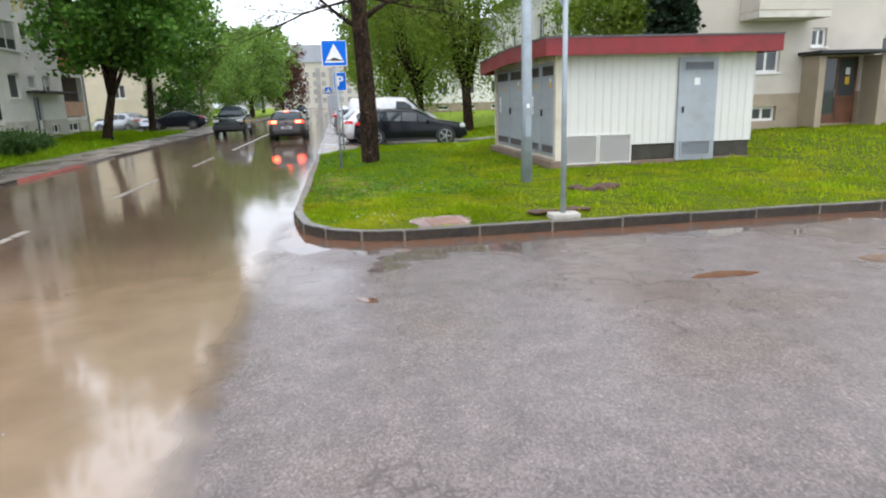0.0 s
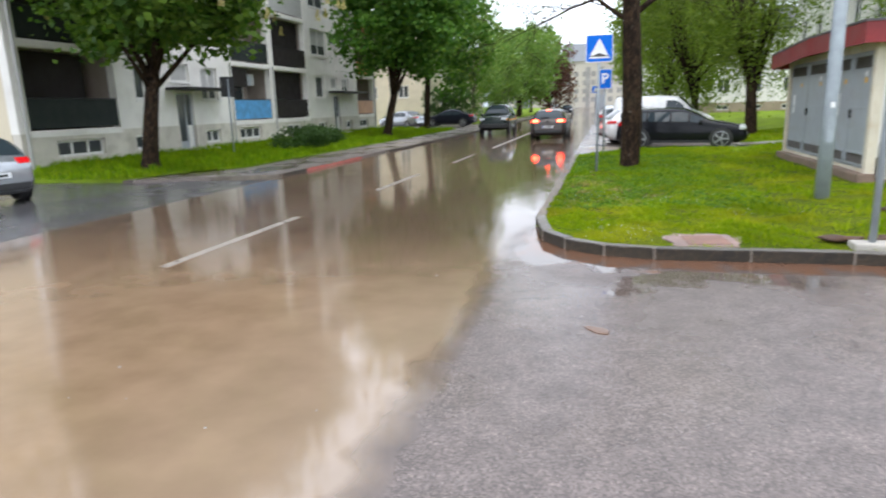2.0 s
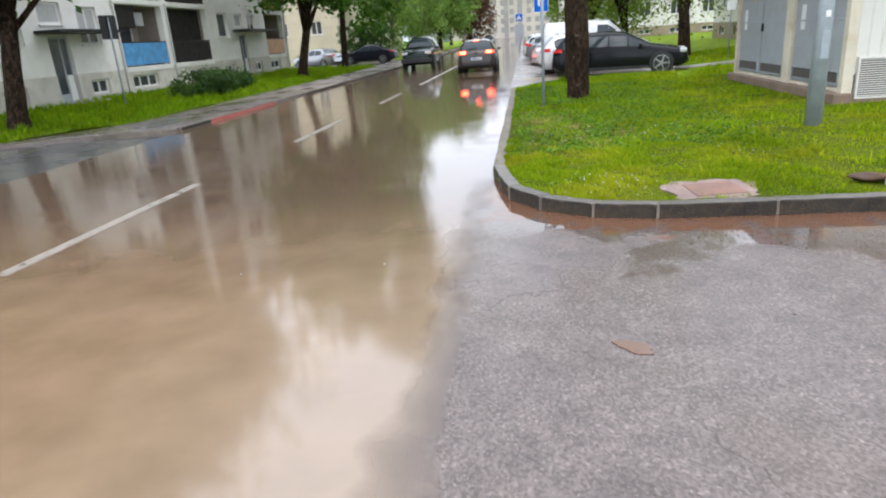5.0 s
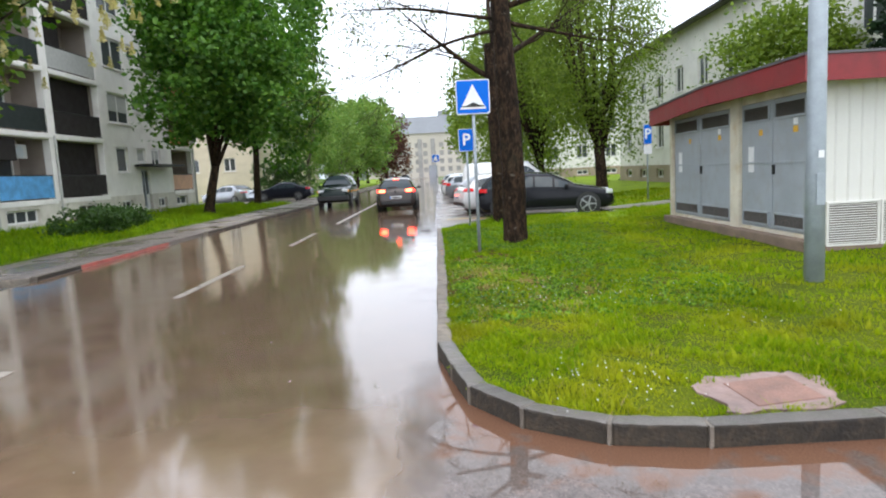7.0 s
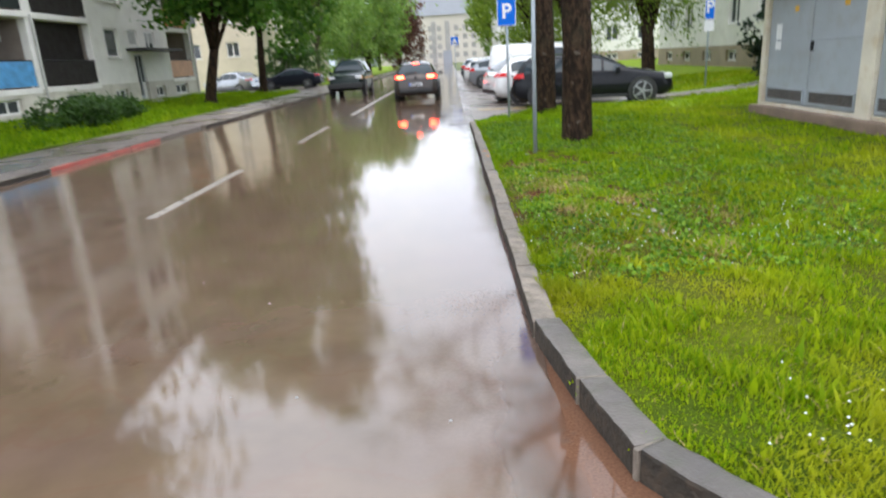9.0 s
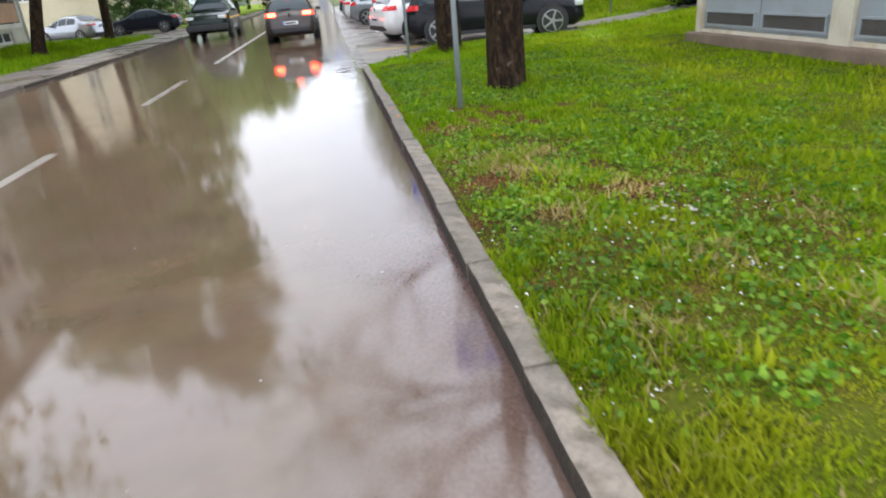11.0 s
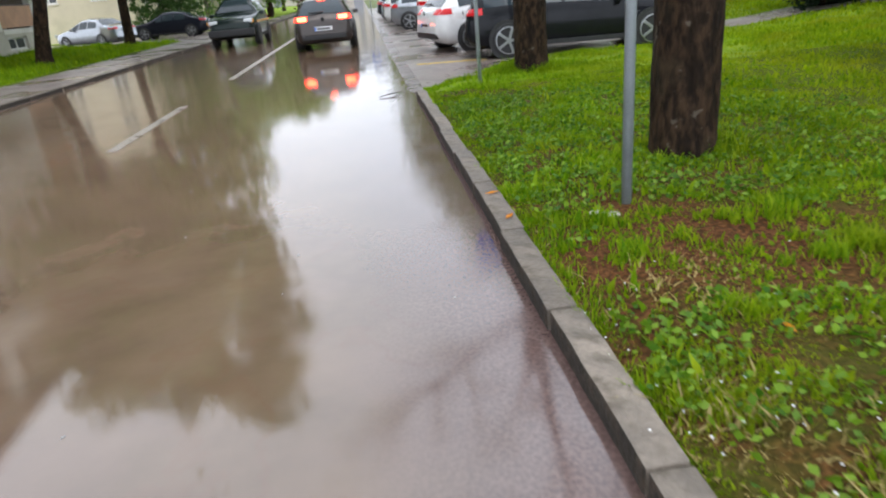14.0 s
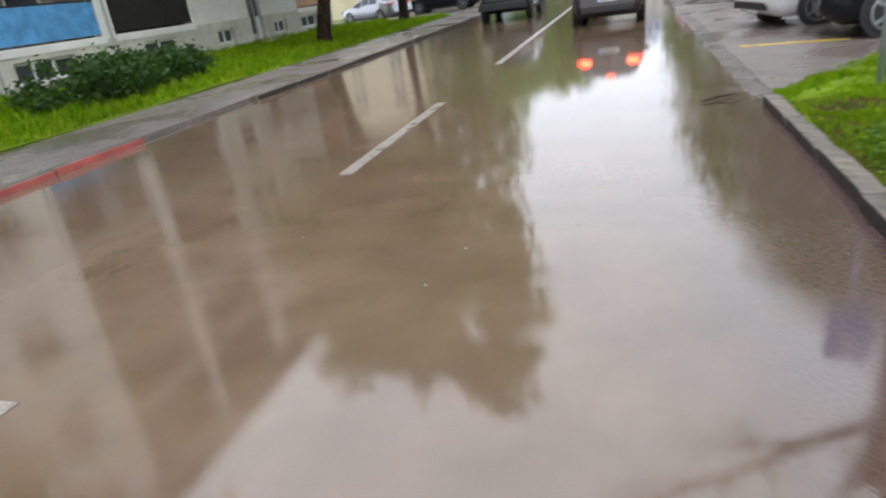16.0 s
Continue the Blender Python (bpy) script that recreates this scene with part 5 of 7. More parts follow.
def tree(label, x, y, z, trunk_r, fork_h, crown, radii, n_clumps, per, leaf, leaf_material, bark=None, seed=1, limbs=9, lean=(0, 0), spread=0.33, droop=0.3, hang=0.75, stems=0,
         name="tree", flowers=0, low_cut=None, category="tree"):
    rng, rnd = np.random.default_rng(seed), random.Random(seed)
    t = thing(name, label, category, x, y, z)
    c = (crown[0], crown[1], crown[2])
    bm = bmesh.new()
    top = (c[0] * 0.5 + lean[0], c[1] * 0.5 + lean[1], fork_h)
    pts = [(0, 0, -0.2), (0, 0, 0.05), (0.02, 0.01, 0.35), (top[0] * 0.35 + 0.03, top[1] * 0.35, fork_h * 0.5), top]
    tube(bm, pts, [trunk_r * 1.5, trunk_r * 1.28, trunk_r * 1.05, trunk_r * 0.92, trunk_r * 0.8], 16)
    for k in range(limbs):
        a = 2 * math.pi * (k + rnd.uniform(-0.3, 0.3)) / limbs
        e = rnd.uniform(0.1, 1.0)
        tip = Vector((c[0] + radii[0] * 0.8 * math.cos(a) * (1.15 - e * 0.6), c[1] + radii[1] * 0.8 * math.sin(a) * (1.15 - e * 0.6), c[2] + radii[2] * (e * 1.3 - 0.55)))
        s0 = Vector(pts[3]).lerp(Vector(top), rnd.uniform(0.55, 1.0))
        mid = s0.lerp(tip, 0.5) + Vector((rnd.uniform(-.3, .3), rnd.uniform(-.3, .3), rnd.uniform(0.1, 0.5)))
        r = trunk_r * rnd.uniform(0.3, 0.5)
        tube(bm, [s0, s0.lerp(mid, 0.5), mid, tip], [r, r * 0.8, r * 0.55, r * 0.12], 8)
        for _ in range(3):
            q = mid.lerp(tip, rnd.uniform(0.0, 0.7))
            tip2 = q + Vector((rnd.uniform(-1, 1), rnd.uniform(-1, 1), rnd.uniform(-0.4, 0.8))) * radii[0] * 0.35
            tube(bm, [q, q.lerp(tip2, 0.5) + Vector((0, 0, 0.1)), tip2], [r * 0.35, r * 0.22, r * 0.05], 5)
    for k in range(stems):
        a = 2 * math.pi * (k + rnd.uniform(-0.3, 0.3)) / stems
        foot = Vector(pts[2]).lerp(Vector(top), rnd.uniform(0.25, 0.9))
        tip = Vector((c[0] + radii[0] * 0.5 * math.cos(a), c[1] + radii[1] * 0.5 * math.sin(a), c[2] + radii[2] * rnd.uniform(0.5, 1.0)))
        bend = foot.lerp(tip, 0.35) + Vector((radii[0] * 0.15 * math.cos(a), radii[1] * 0.15 * math.sin(a), 0))
        tube(bm, [foot, bend, foot.lerp(tip, 0.7), tip], [trunk_r * 0.5, trunk_r * 0.36, trunk_r * 0.24, trunk_r * 0.06], 8)
    part("trunk", bm, bark or M_BARK, t, smooth=True)
    pts = crown_points(rng, n_clumps, c, radii, holes=5 + seed % 4)
    if low_cut is not None:
        pts[:, 2] = np.maximum(pts[:, 2], low_cut + rng.random(len(pts)) * 0.8)
    V, F = leaves(rng, pts, (spread, spread, spread * hang), per, leaf, droop=droop)
    part("crown", mesh_np("crown", V, F), leaf_material, t)
    if flowers:
        d = rng.normal(0, 1, (flowers, 3))
        d[:, 2] = np.abs(d[:, 2]) * 0.9 - 0.6
        d /= np.linalg.norm(d, axis=1)[:, None]
        base = np.array(c) + d * np.array(radii) * rng.uniform(1.0, 1.35, (flowers, 1))
        base[:, 2] = np.maximum(base[:, 2], (low_cut or 0) + 0.1)
        allv, allf = [], []
        for p in base:
            steps = np.linspace(0, 1, 7)[:, None]
            cc = np.repeat(p + steps * np.array([0, 0, 0.26]), 9, 0)
            wide = np.repeat(0.042 * (1.05 - steps), 9, 0)
            V, F = leaves(rng, cc + rng.normal(0, 1, cc.shape) * wide * np.array([1, 1, 0.2]), (0.004, 0.004, 0.004), 1, 0.075)
            allf.append(F + 4 * sum(len(f) for f in allf))
            allv.append(V)
        tagged(part("blossom", mesh_np("blossom", np.concatenate(allv), np.concatenate(allf)), M_CANDLE, t, "upright cream blossom candles"), kind="stuff")
    return t


tree("flowering chestnut tree with cream blossom candles on the lawn", -13.2, 17.75, 0.15, 0.23, 2.9, (0.6, 0.5, 6.9), (4.9, 4.5, 3.2), 1000, 36, 0.27, M_CHESTNUT, M_BARK, 11,
     flowers=360, low_cut=3.5, limbs=11)
tree("dense dark green street tree on the lawn strip", -12.2, 36.8, 0.13, 0.24, 2.4, (1.1, -0.2, 7.9), (3.0, 3.3, 4.5), 720, 36, 0.29, M_DARKLEAF, M_BARK, 12, low_cut=3.0, limbs=11, droop=0.5)
tree("tall dense street tree by the driveway", -12.4, 46.0, 0.1, 0.22, 3.6, (0.4, 0, 12.6), (4.6, 4.6, 8.4), 1050, 32, 0.33, M_DARKLEAF, M_BARK, 13, droop=0.6)
tree("light green birch beside the street", -13.0, 66, 0.1, 0.16, 3.0, (0, 0, 7.2), (3.2, 3.2, 5.8), 380, 22, 0.26, M_FAR, M_BARK_GREY, 14, droop=0.9)
tree("light green young tree beside the street", -11.6, 76, 0.1, 0.14, 1.6, (0, 0, 4.6), (3.3, 3.3, 3.4), 320, 24, 0.28, M_FAR, M_BARK_GREY, 15, droop=0.7)
tree("broad green tree beside the street", -11.6, 90, 0.1, 0.3, 2.0, (0, 0, 6.6), (4.7, 4.7, 5.0), 480, 26, 0.36, M_FAR, M_BARK, 16)
tree("broad light green tree farther along the street", -13.2, 104, 0.1, 0.3, 2.0, (0, 0, 8.0), (5.0, 5.0, 6.0), 380, 26, 0.4, M_FAR, M_BARK, 17)
tree("dark red plum tree beside the street", -9.3, 112, 0.1, 0.25, 2.0, (0, 0, 6.8), (4.2, 4.2, 5.4), 420, 24, 0.4, M_PLUM, M_BARK, 18)
tree("tall green tree behind the houses", -24, 112, 0.1, 0.3, 4.0, (0, 0, 13), (6, 6, 8), 380, 24, 0.45, M_FAR, M_BARK, 19)
tree("tall green tree beyond the row of trees", -15, 135, 0.1, 0.3, 4.0, (0, 0, 10), (7, 7, 7), 380, 22, 0.5, M_FAR, M_BARK, 20)
tree("spring green tree with drooping twigs behind the parked cars", 6.6, 34.0, 0.2, 0.26, 3.0, (-0.3, 0.2, 6.6), (2.7, 2.8, 4.0), 720, 42, 0.13, M_SPRING, M_BARK, 21, droop=0.9, spread=0.3, hang=2.2, stems=6)
tree("spring green tree with drooping twigs among the lawns", 5.0, 40.5, 0.2, 0.2, 3.0, (-0.6, 0, 6.6), (3.4, 3.4, 4.6), 720, 42, 0.15, M_SPRING, M_BARK, 22, droop=0.9, spread=0.3, hang=2.2, stems=6)
tree("spring green tree with drooping twigs farther off", 4.0, 49, 0.2, 0.22, 3.0, (0, 0, 6.6), (4.0, 4.0, 4.8), 520, 30, 0.22, M_SPRING, M_BARK, 23, droop=0.9, hang=1.8, stems=5)
tree("spring green tree farther off beside the parking bays", 5.5, 64, 0.2, 0.25, 3.0, (0, 0, 7), (4.5, 4.5, 5), 360, 24, 0.3, M_SPRING, M_BARK, 24, droop=0.7)
tree("spring green tree far along the parking bays", 5.0, 84, 0.2, 0.25, 3.0, (0, 0, 7), (4.5, 4.5, 5), 320, 24, 0.36, M_SPRING, M_BARK, 25, droop=0.7)
tree("green tree far along the street", 6.0, 110, 0.2, 0.25, 3.0, (0, 0, 7.5), (5, 5, 5.6), 320, 22, 0.42, M_FAR, M_BARK, 26)
tree("leafy green shrub-like tree behind the substation", 10.5, 26.2, 0.2, 0.12, 1.4, (0, 0, 4.6), (2.2, 1.8, 1.3), 300, 30, 0.16, M_SPRING, M_BARK, 27, low_cut=2.6)


def bare_tree(label, x, y, z, r, h, seed, limbs):
    """A trunk with dark, nearly leafless limbs."""
    rnd, rng = random.Random(seed), np.random.default_rng(seed)
    t = thing("tree", label, "tree", x, y, z)
    bm = bmesh.new()
    zs = [-0.2 + (h + 0.2) * k / 48 for k in range(49)]
    tube(bm, [(0.03 * math.sin(zz * 0.9) - 0.02 * zz, 0.01 * zz, zz) for zz in zs],
         [r * float(np.interp(zz, (-0.2, 0.0, 0.25, 0.8, 1.6, 3.4, h), (1.12, 1.10, 1.05, 1.02, 1.0, 0.9, 0.74))) for zz in zs], 40)
    for v in bm.verts:
        rough = noise.noise(Vector((v.co.x * 9, v.co.y * 9, v.co.z * 2.2))) * 0.055 + noise.noise(Vector((v.co.x * 26, v.co.y * 26, v.co.z * 7))) * 0.03
        v.co.x, v.co.y = v.co.x * (1 + rough), v.co.y * (1 + rough)
    tips = []

    def limb(s0, d, length, rad, depth):
        wild = 0.14 if depth == 3 else 0.28
        p, pts, rads = Vector(s0), [Vector(s0)], [rad]
        n = 6 if depth else 3
        for k in range(n):
            d = (d + Vector((rnd.uniform(-wild, wild), rnd.uniform(-wild, wild), rnd.uniform(-wild * .8, wild * .9) if depth > 1 else rnd.uniform(-.34, .16)))).normalized()
            p = p + d * length / n
            pts.append(p.copy())
            rads.append(rad * (1 - 0.85 * (k + 1) / n))
            if depth and k >= 1:
                for _ in range(1 if depth == 1 else 2):
                    side = (d + Vector((rnd.uniform(-1, 1), rnd.uniform(-1, 1), rnd.uniform(-.5, .6)))).normalized()
                    limb(p, side, length * rnd.uniform(0.26, 0.48), max(0.005, rads[-1] * 0.5), depth - 1)
        tube(bm, pts, rads, (3, 4, 6, 9)[depth], depth > 0)
        if depth < 3 and rnd.random() < (0.06 if depth == 0 else 0.35):
            tips.append(p.copy())

    for hz, a, up, length, rad in limbs:
        limb((0, 0, hz), Vector((math.cos(a), math.sin(a), up)).normalized(), length, rad, 3)
    part("trunk", bm, M_BARK, t, smooth=True)
    cen = np.array([[*p] for p in tips])
    V, F = leaves(rng, cen, (0.16, 0.16, 0.16), 7, 0.06, droop=0.5)
    part("young_leaves", mesh_np("young_leaves", V, F), M_SPRING, t, "sparse young leaves")


bare_tree("dark wet tree trunk with nearly bare limbs on the corner lawn", 0.69, 17.68, 0.10, 0.225, 5.4, 31,
          [(4.2, 3.14, -0.16, 3.1, 0.042), (4.35, 3.0, 0.12, 3.3, 0.045), (4.6, 3.4, 0.5, 3.2, 0.05), (4.3, 0.1, -0.25, 2.2, 0.05), (4.6, 0.3, 0.45, 3.4, 0.06), (4.8, 1.9, 1.2, 4.0, 0.08), (5.1, 4.2, 1.6, 4.0, 0.09), (4.9, 5.5, 0.9, 3.2, 0.055), (5.1, 2.6, 2.5, 4.0, 0.08)])
bare_tree("dark wet tree trunk behind the corner tree", 0.98, 23.3, 0.10, 0.24, 5.0, 32,
          [(4.0, 2.8, 0.7, 3.6, 0.09), (4.4, 0.4, 0.7, 3.6, 0.10), (4.8, 1.6, 1.2, 3.8, 0.11), (4.9, 4.4, 1.2, 3.6, 0.1)])


def shrub(label, x, y, z, rx, ry, h, seed, material, n=160, leaf=0.12):
    rng = np.random.default_rng(seed)
    t = thing("shrub", label, "shrub", x, y, z)
    bm = bmesh.new()
    for k in range(7):
        a = k * 0.9
        tube(bm, [(0, 0, -0.1), (rx * 0.3 * math.cos(a), ry * 0.3 * math.sin(a), h * 0.45), (rx * 0.6 * math.cos(a), ry * 0.6 * math.sin(a), h * 0.8)], [0.025, 0.018, 0.006], 5)
    part("stems", bm, M_BARK, t)
    pts = crown_points(rng, n, (0, 0, h * 0.5), (rx, ry, h * 0.5), 0.5, 5)
    pts[:, 2] = np.maximum(pts[:, 2], 0.08)
    V, F = leaves(rng, pts, (0.12, 0.12, 0.1), 28, leaf)
    part("foliage", mesh_np("foliage", V, F), material, t)


shrub("low dark green shrub on the lawn strip", -12.6, 26.6, 0.13, 0.9, 1.3, 0.95, 41, M_SHRUB)
shrub("low dark green shrub on the lawn strip", -12.9, 29.2, 0.13, 0.8, 1.1, 0.8, 42, M_SHRUB)
shrub("dark green rounded bush by the driveway", -14.2, 60.5, 0.08, 2.2, 1.8, 3.4, 43, M_SHRUB, 260, 0.2)
shrub("dark clipped evergreen by the lawn", 9.3, 28.3, 0.2, 1.1, 1.1, 2.6, 44, M_CONIFER, 260, 0.16)
shrub("dark evergreen at the corner of the house", 11.4, 21.6, 0.25, 0.7, 0.7, 6.5, 45, M_CONIFER, 340, 0.2)


# ---- vehicles ----
PROFILES = {
    "hatch": dict(top=[(0, .50), (.012, .86), (.035, .97), (.09, 1.20), (.16, 1.40), (.25, 1.45), (.42, 1.47), (.55, 1.42), (.64, 1.25), (.745, 1.0), (.86, .90), (.95, .80), (.985, .68), (1, .45)],
                  belt=[(0, .90), (.2, .97), (.75, .90), (1, .7)], rear=(.045, .150), front=(.575, .725), side=[(.13, .30), (.315, .50), (.515, .67)], L=4.26, W=1.80, wb=2.63, r=.32),
    "wagon": dict(top=[(0, .50), (.012, .88), (.03, .98), (.06, 1.15), (.11, 1.38), (.2, 1.42), (.42, 1.44), (.54, 1.40), (.64, 1.2), (.73, .98), (.86, .88), (.95, .78), (.985, .66), (1, .42)],
                  belt=[(0, .92), (.2, .95), (.75, .88), (1, .68)], rear=(.035, .105), front=(.56, .71), side=[(.09, .24), (.255, .42), (.435, .56), (.575, .67)], L=4.55, W=1.83, wb=2.81, r=.34),
    "sedan": dict(top=[(0, .50), (.012, .86), (.03, .98), (.12, 1.03), (.17, 1.08), (.29, 1.38), (.42, 1.45), (.53, 1.41), (.63, 1.2), (.72, .98), (.86, .88), (.95, .78), (.985, .66), (1, .42)],
                  belt=[(0, .90), (.2, .95), (.75, .88), (1, .68)], rear=(.175, .285), front=(.55, .705), side=[(.26, .40), (.415, .54), (.555, .65)], L=4.60, W=1.78, wb=2.70, r=.32),
    "suv": dict(top=[(0, .62), (.01, 1.05), (.02, 1.15), (.045, 1.55), (.08, 1.73), (.2, 1.78), (.42, 1.78), (.55, 1.74), (.63, 1.5), (.70, 1.18), (.86, 1.10), (.96, 1.02), (.985, .88), (1, .58)],
                belt=[(0, 1.12), (.2, 1.14), (.75, 1.08), (1, .9)], rear=(.022, .072), front=(.565, .685), side=[(.07, .26), (.275, .46), (.475, .64)], L=4.45, W=1.80, wb=2.6, r=.37),
    "van": dict(top=[(0, .55), (.008, 1.2), (.02, 1.8), (.04, 1.93), (.2, 1.96), (.5, 1.95), (.66, 1.9), (.76, 1.5), (.83, 1.15), (.93, 1.0), (.98, .8), (1, .5)],
                belt=[(0, 1.1), (.2, 1.1), (.75, 1.05), (1, .8)], rear=(.010, .030), front=(.67, .815), side=[(.56, .74)], L=4.9, W=1.9, wb=3.1, r=.33),
}


def car(label, style, paint, x, y, z, heading, rim=None, lit=False, category="car", clad=False, full=True):
    """A parked or standing car built by lofting cross-sections along its length; local +x is forward."""
    P = PROFILES[style]
    L, W, wb, wr = P["L"], P["W"], P["wb"], P["r"]
    c = thing("van" if style == "van" else "car", label, category, x, y, z, heading)
    tx, tz = zip(*P["top"])
    bx, bz = zip(*P["belt"])
    low = .30 if style == "suv" else .19

    def section(f):
        zt = float(np.interp(f, tx, tz))
        half = W / 2 * float(np.interp(f, [0, .02, .07, .2, .8, .93, .98, 1], [.74, .86, .95, 1, 1, .94, .82, .66]))
        zb = float(np.interp(f, [0, .06, .94, 1], [low + .16, low, low, low + .12]))
        zbt = min(float(np.interp(f, bx, bz)), zt - .03)
        cab = max(0.0, zt - zbt - .03)
        k = cab / .5
        return [(0, zb), (half * .82, zb), (half * .97, zb + .10), (half, zb + .42 * (zbt - zb)), (half * .985, zb + .72 * (zbt - zb)), (half * .955, zbt),
                (half * .955 - .20 * min(1, k) * (cab / .5) ** .5 - .03, zbt + cab * .86), (half * .955 - .34 * min(1, k) - .08, zt - .008), (0, zt + .018)]

    fs = sorted({0, .006, *[i / 44 for i in range(45)], *tx})
    bm = bmesh.new()
    rows = []
    for f in fs:
        s = section(f)
        full_row = [(-yy, zz) for yy, zz in s[1:-1]][::-1]
        ring = [bm.verts.new(((f - .5) * L, yy, zz)) for yy, zz in s] + [bm.verts.new(((f - .5) * L, yy, zz)) for yy, zz in full_row]
        rows.append(ring)
    for r0, r1 in zip(rows, rows[1:]):
        for k in range(len(r0)):
            bm.faces.new((r0[k], r0[(k + 1) % len(r0)], r1[(k + 1) % len(r0)], r1[k]))
    bm.faces.new(rows[0])
    bm.faces.new(rows[-1][::-1])
    body = part("body", bm, paint, c, smooth=True)

    def side_patch(f0, f1, sgn, lo=.10, hi=.92, off=.007, k0=5, k1=6):
        b = bmesh.new()
        cols = []
        for i in range(7):
            f = f0 + (f1 - f0) * i / 6
            s = section(f)
            cols.append([b.verts.new(((f - .5) * L, sgn * (s[k0][0] + (s[k1][0] - s[k0][0]) * t + off), s[k0][1] + (s[k1][1] - s[k0][1]) * t)) for t in (lo, (lo + hi) / 2, hi)])
        for a, d in zip(cols, cols[1:]):
            for j in (0, 1):
                b.faces.new((a[j], d[j], d[j + 1], a[j + 1]))
        return b

    def top_patch(f0, f1, width, off):
        b = bmesh.new()
        cols = []
        for i in range(7):
            f = f0 + (f1 - f0) * i / 6
            s = section(f)
            w = s[7][0] * width
            slope = (float(np.interp(f + .01, tx, tz)) - float(np.interp(f - .01, tx, tz))) / (.02 * L)
            n = Vector((-slope, 0, 1)).normalized() * off
            cols.append([b.verts.new(((f - .5) * L + n.x, w * t, s[7][1] + (s[8][1] - s[7][1]) * (1 - abs(t)) + n.z)) for t in (-1, -.5, 0, .5, 1)])
        for a, d in zip(cols, cols[1:]):
            for j in range(4):
                b.faces.new((a[j], d[j], d[j + 1], a[j + 1]))
        return b

    part("rear_window", top_patch(*P["rear"], 1.02, .010), M_CARGLASS, c, smooth=True)
    part("windscreen", top_patch(*P["front"], 1.02, .010), M_CARGLASS, c, smooth=True)
    for sgn in (1, -1):
        for f0, f1 in P["side"]:
            part("side_window", side_patch(f0, f1, sgn), M_CARGLASS, c, smooth=True)
        fm = P["side"][-1][1] - .015
        s = section(fm)
        mx, my, mz = (fm - .5) * L, sgn * (s[5][0] + .10), s[5][1] + .05
        part("mirror", box((mx - .05, my - .09, mz - .05), (mx + .07, my + .09, mz + .07), .025), paint, c)
        for f0 in [q[0] + .02 for q in P["side"][:2]]:
            s = section(f0)
            yy = sgn * (s[4][0] + .012)
            part("door_handle", box(((f0 - .5) * L, min(yy, yy - sgn * .02), s[4][1] + .03), ((f0 - .5) * L + .16, max(yy, yy - sgn * .02), s[4][1] + .055), .006), paint, body)
        part("side_skirt", box((-wb / 2 + wr + .08, min(sgn * W * .485, sgn * W * .497), low + .01), (wb / 2 - wr - .08, max(sgn * W * .485, sgn * W * .497), low + .10), .01), M_TRIM, body)
    # rear lights, plate, bumper
    tail_z = .92 if style not in ("suv", "van") else 1.0
    hull = BVHTree.FromPolygons([v.co.copy() for v in body.data.vertices], [tuple(f.vertices) for f in body.data.polygons])

    def lens(sgn, zs, behind, beside, out):
        """A lamp lens that follows the bodywork round the rear corner."""
        b = bmesh.new()
        cols = []
        for yy in behind:
            cols.append([hull.ray_cast(Vector((-L, sgn * yy * W / 2, zz)), Vector((1, 0, 0))) for zz in zs])
        for back in beside:
            cols.append([hull.ray_cast(Vector((-L / 2 + back, sgn * W, zz)), Vector((0, -sgn, 0))) for zz in zs])
        cols = [[b.verts.new(h[0] + Vector((-out, sgn * out * .8, 0))) for h in col] for col in cols if all(h[0] is not None for h in col)]
        for a, d in zip(cols, cols[1:]):
            for q in range(len(zs) - 1):
                b.faces.new((a[q], d[q], d[q + 1], a[q + 1]))
        deep = bmesh.ops.extrude_face_region(b, geom=list(b.faces))
        for v in [g for g in deep["geom"] if isinstance(g, bmesh.types.BMVert)]:
            v.co += Vector((out + .02, -sgn * (out + .02) * .8, 0))
        bmesh.ops.recalc_face_normals(b, faces=b.faces)
        return b

    for sgn in (1, -1):
        zs = (tail_z - .075, tail_z - .02, tail_z + .05)
        light = part("tail_light", lens(sgn, zs, (.50, .58, .66, .74, .80), (.15, .22, .30, .38), .009), M_TAIL_GLOW if lit else M_TAIL, c, "lit red tail light" if lit else "", smooth=False)
        if lit:
            part("bulb", lens(sgn, (tail_z - .065, tail_z + .045), (.51, .60, .70, .80), (), .016), M_TAIL_ON, light, "glowing brake light")
        hz = .72 if style != "suv" else .92
        part("headlight", box((L / 2 - .30, min(sgn * W * .27, sgn * W * .455), hz - .075), (L / 2 - .075, max(sgn * W * .27, sgn * W * .455), hz + .075), .05), M_HEAD, c)
        if style == "suv":
            part("indicator", box((L / 2 - .16, min(sgn * W * .43, sgn * W * .475), hz - .07), (L / 2 - .10, max(sgn * W * .43, sgn * W * .475), hz + .05), .015), M_AMBER, c)
    if lit:
        part("brake_light", box((-L / 2 + P["rear"][1] * L - .03, -.11, float(np.interp(P["rear"][1], tx, tz)) + .03), (-L / 2 + P["rear"][1] * L + .03, .11, float(np.interp(P["rear"][1], tx, tz)) + .055), .006), M_TAIL_ON, c, "lit high brake light")
    pz = .62 if style in ("hatch", "suv", "van") else .80
    pxr = -L / 2 - .006
    part("rear_bumper", box((-L / 2 - .012, -W * .36, low + .13), (-L / 2 + .1, W * .36, low + .26), .02), M_TRIM, c)
    plate = part("number_plate", box((pxr - .012, -.26, pz - .055), (pxr, .26, pz + .055), .006), M_PLATE, c)
    part("plate_bar", box((pxr - .016, .215, pz - .05), (pxr - .013, .252, pz + .05)), M_SIGN_BLUE, plate)
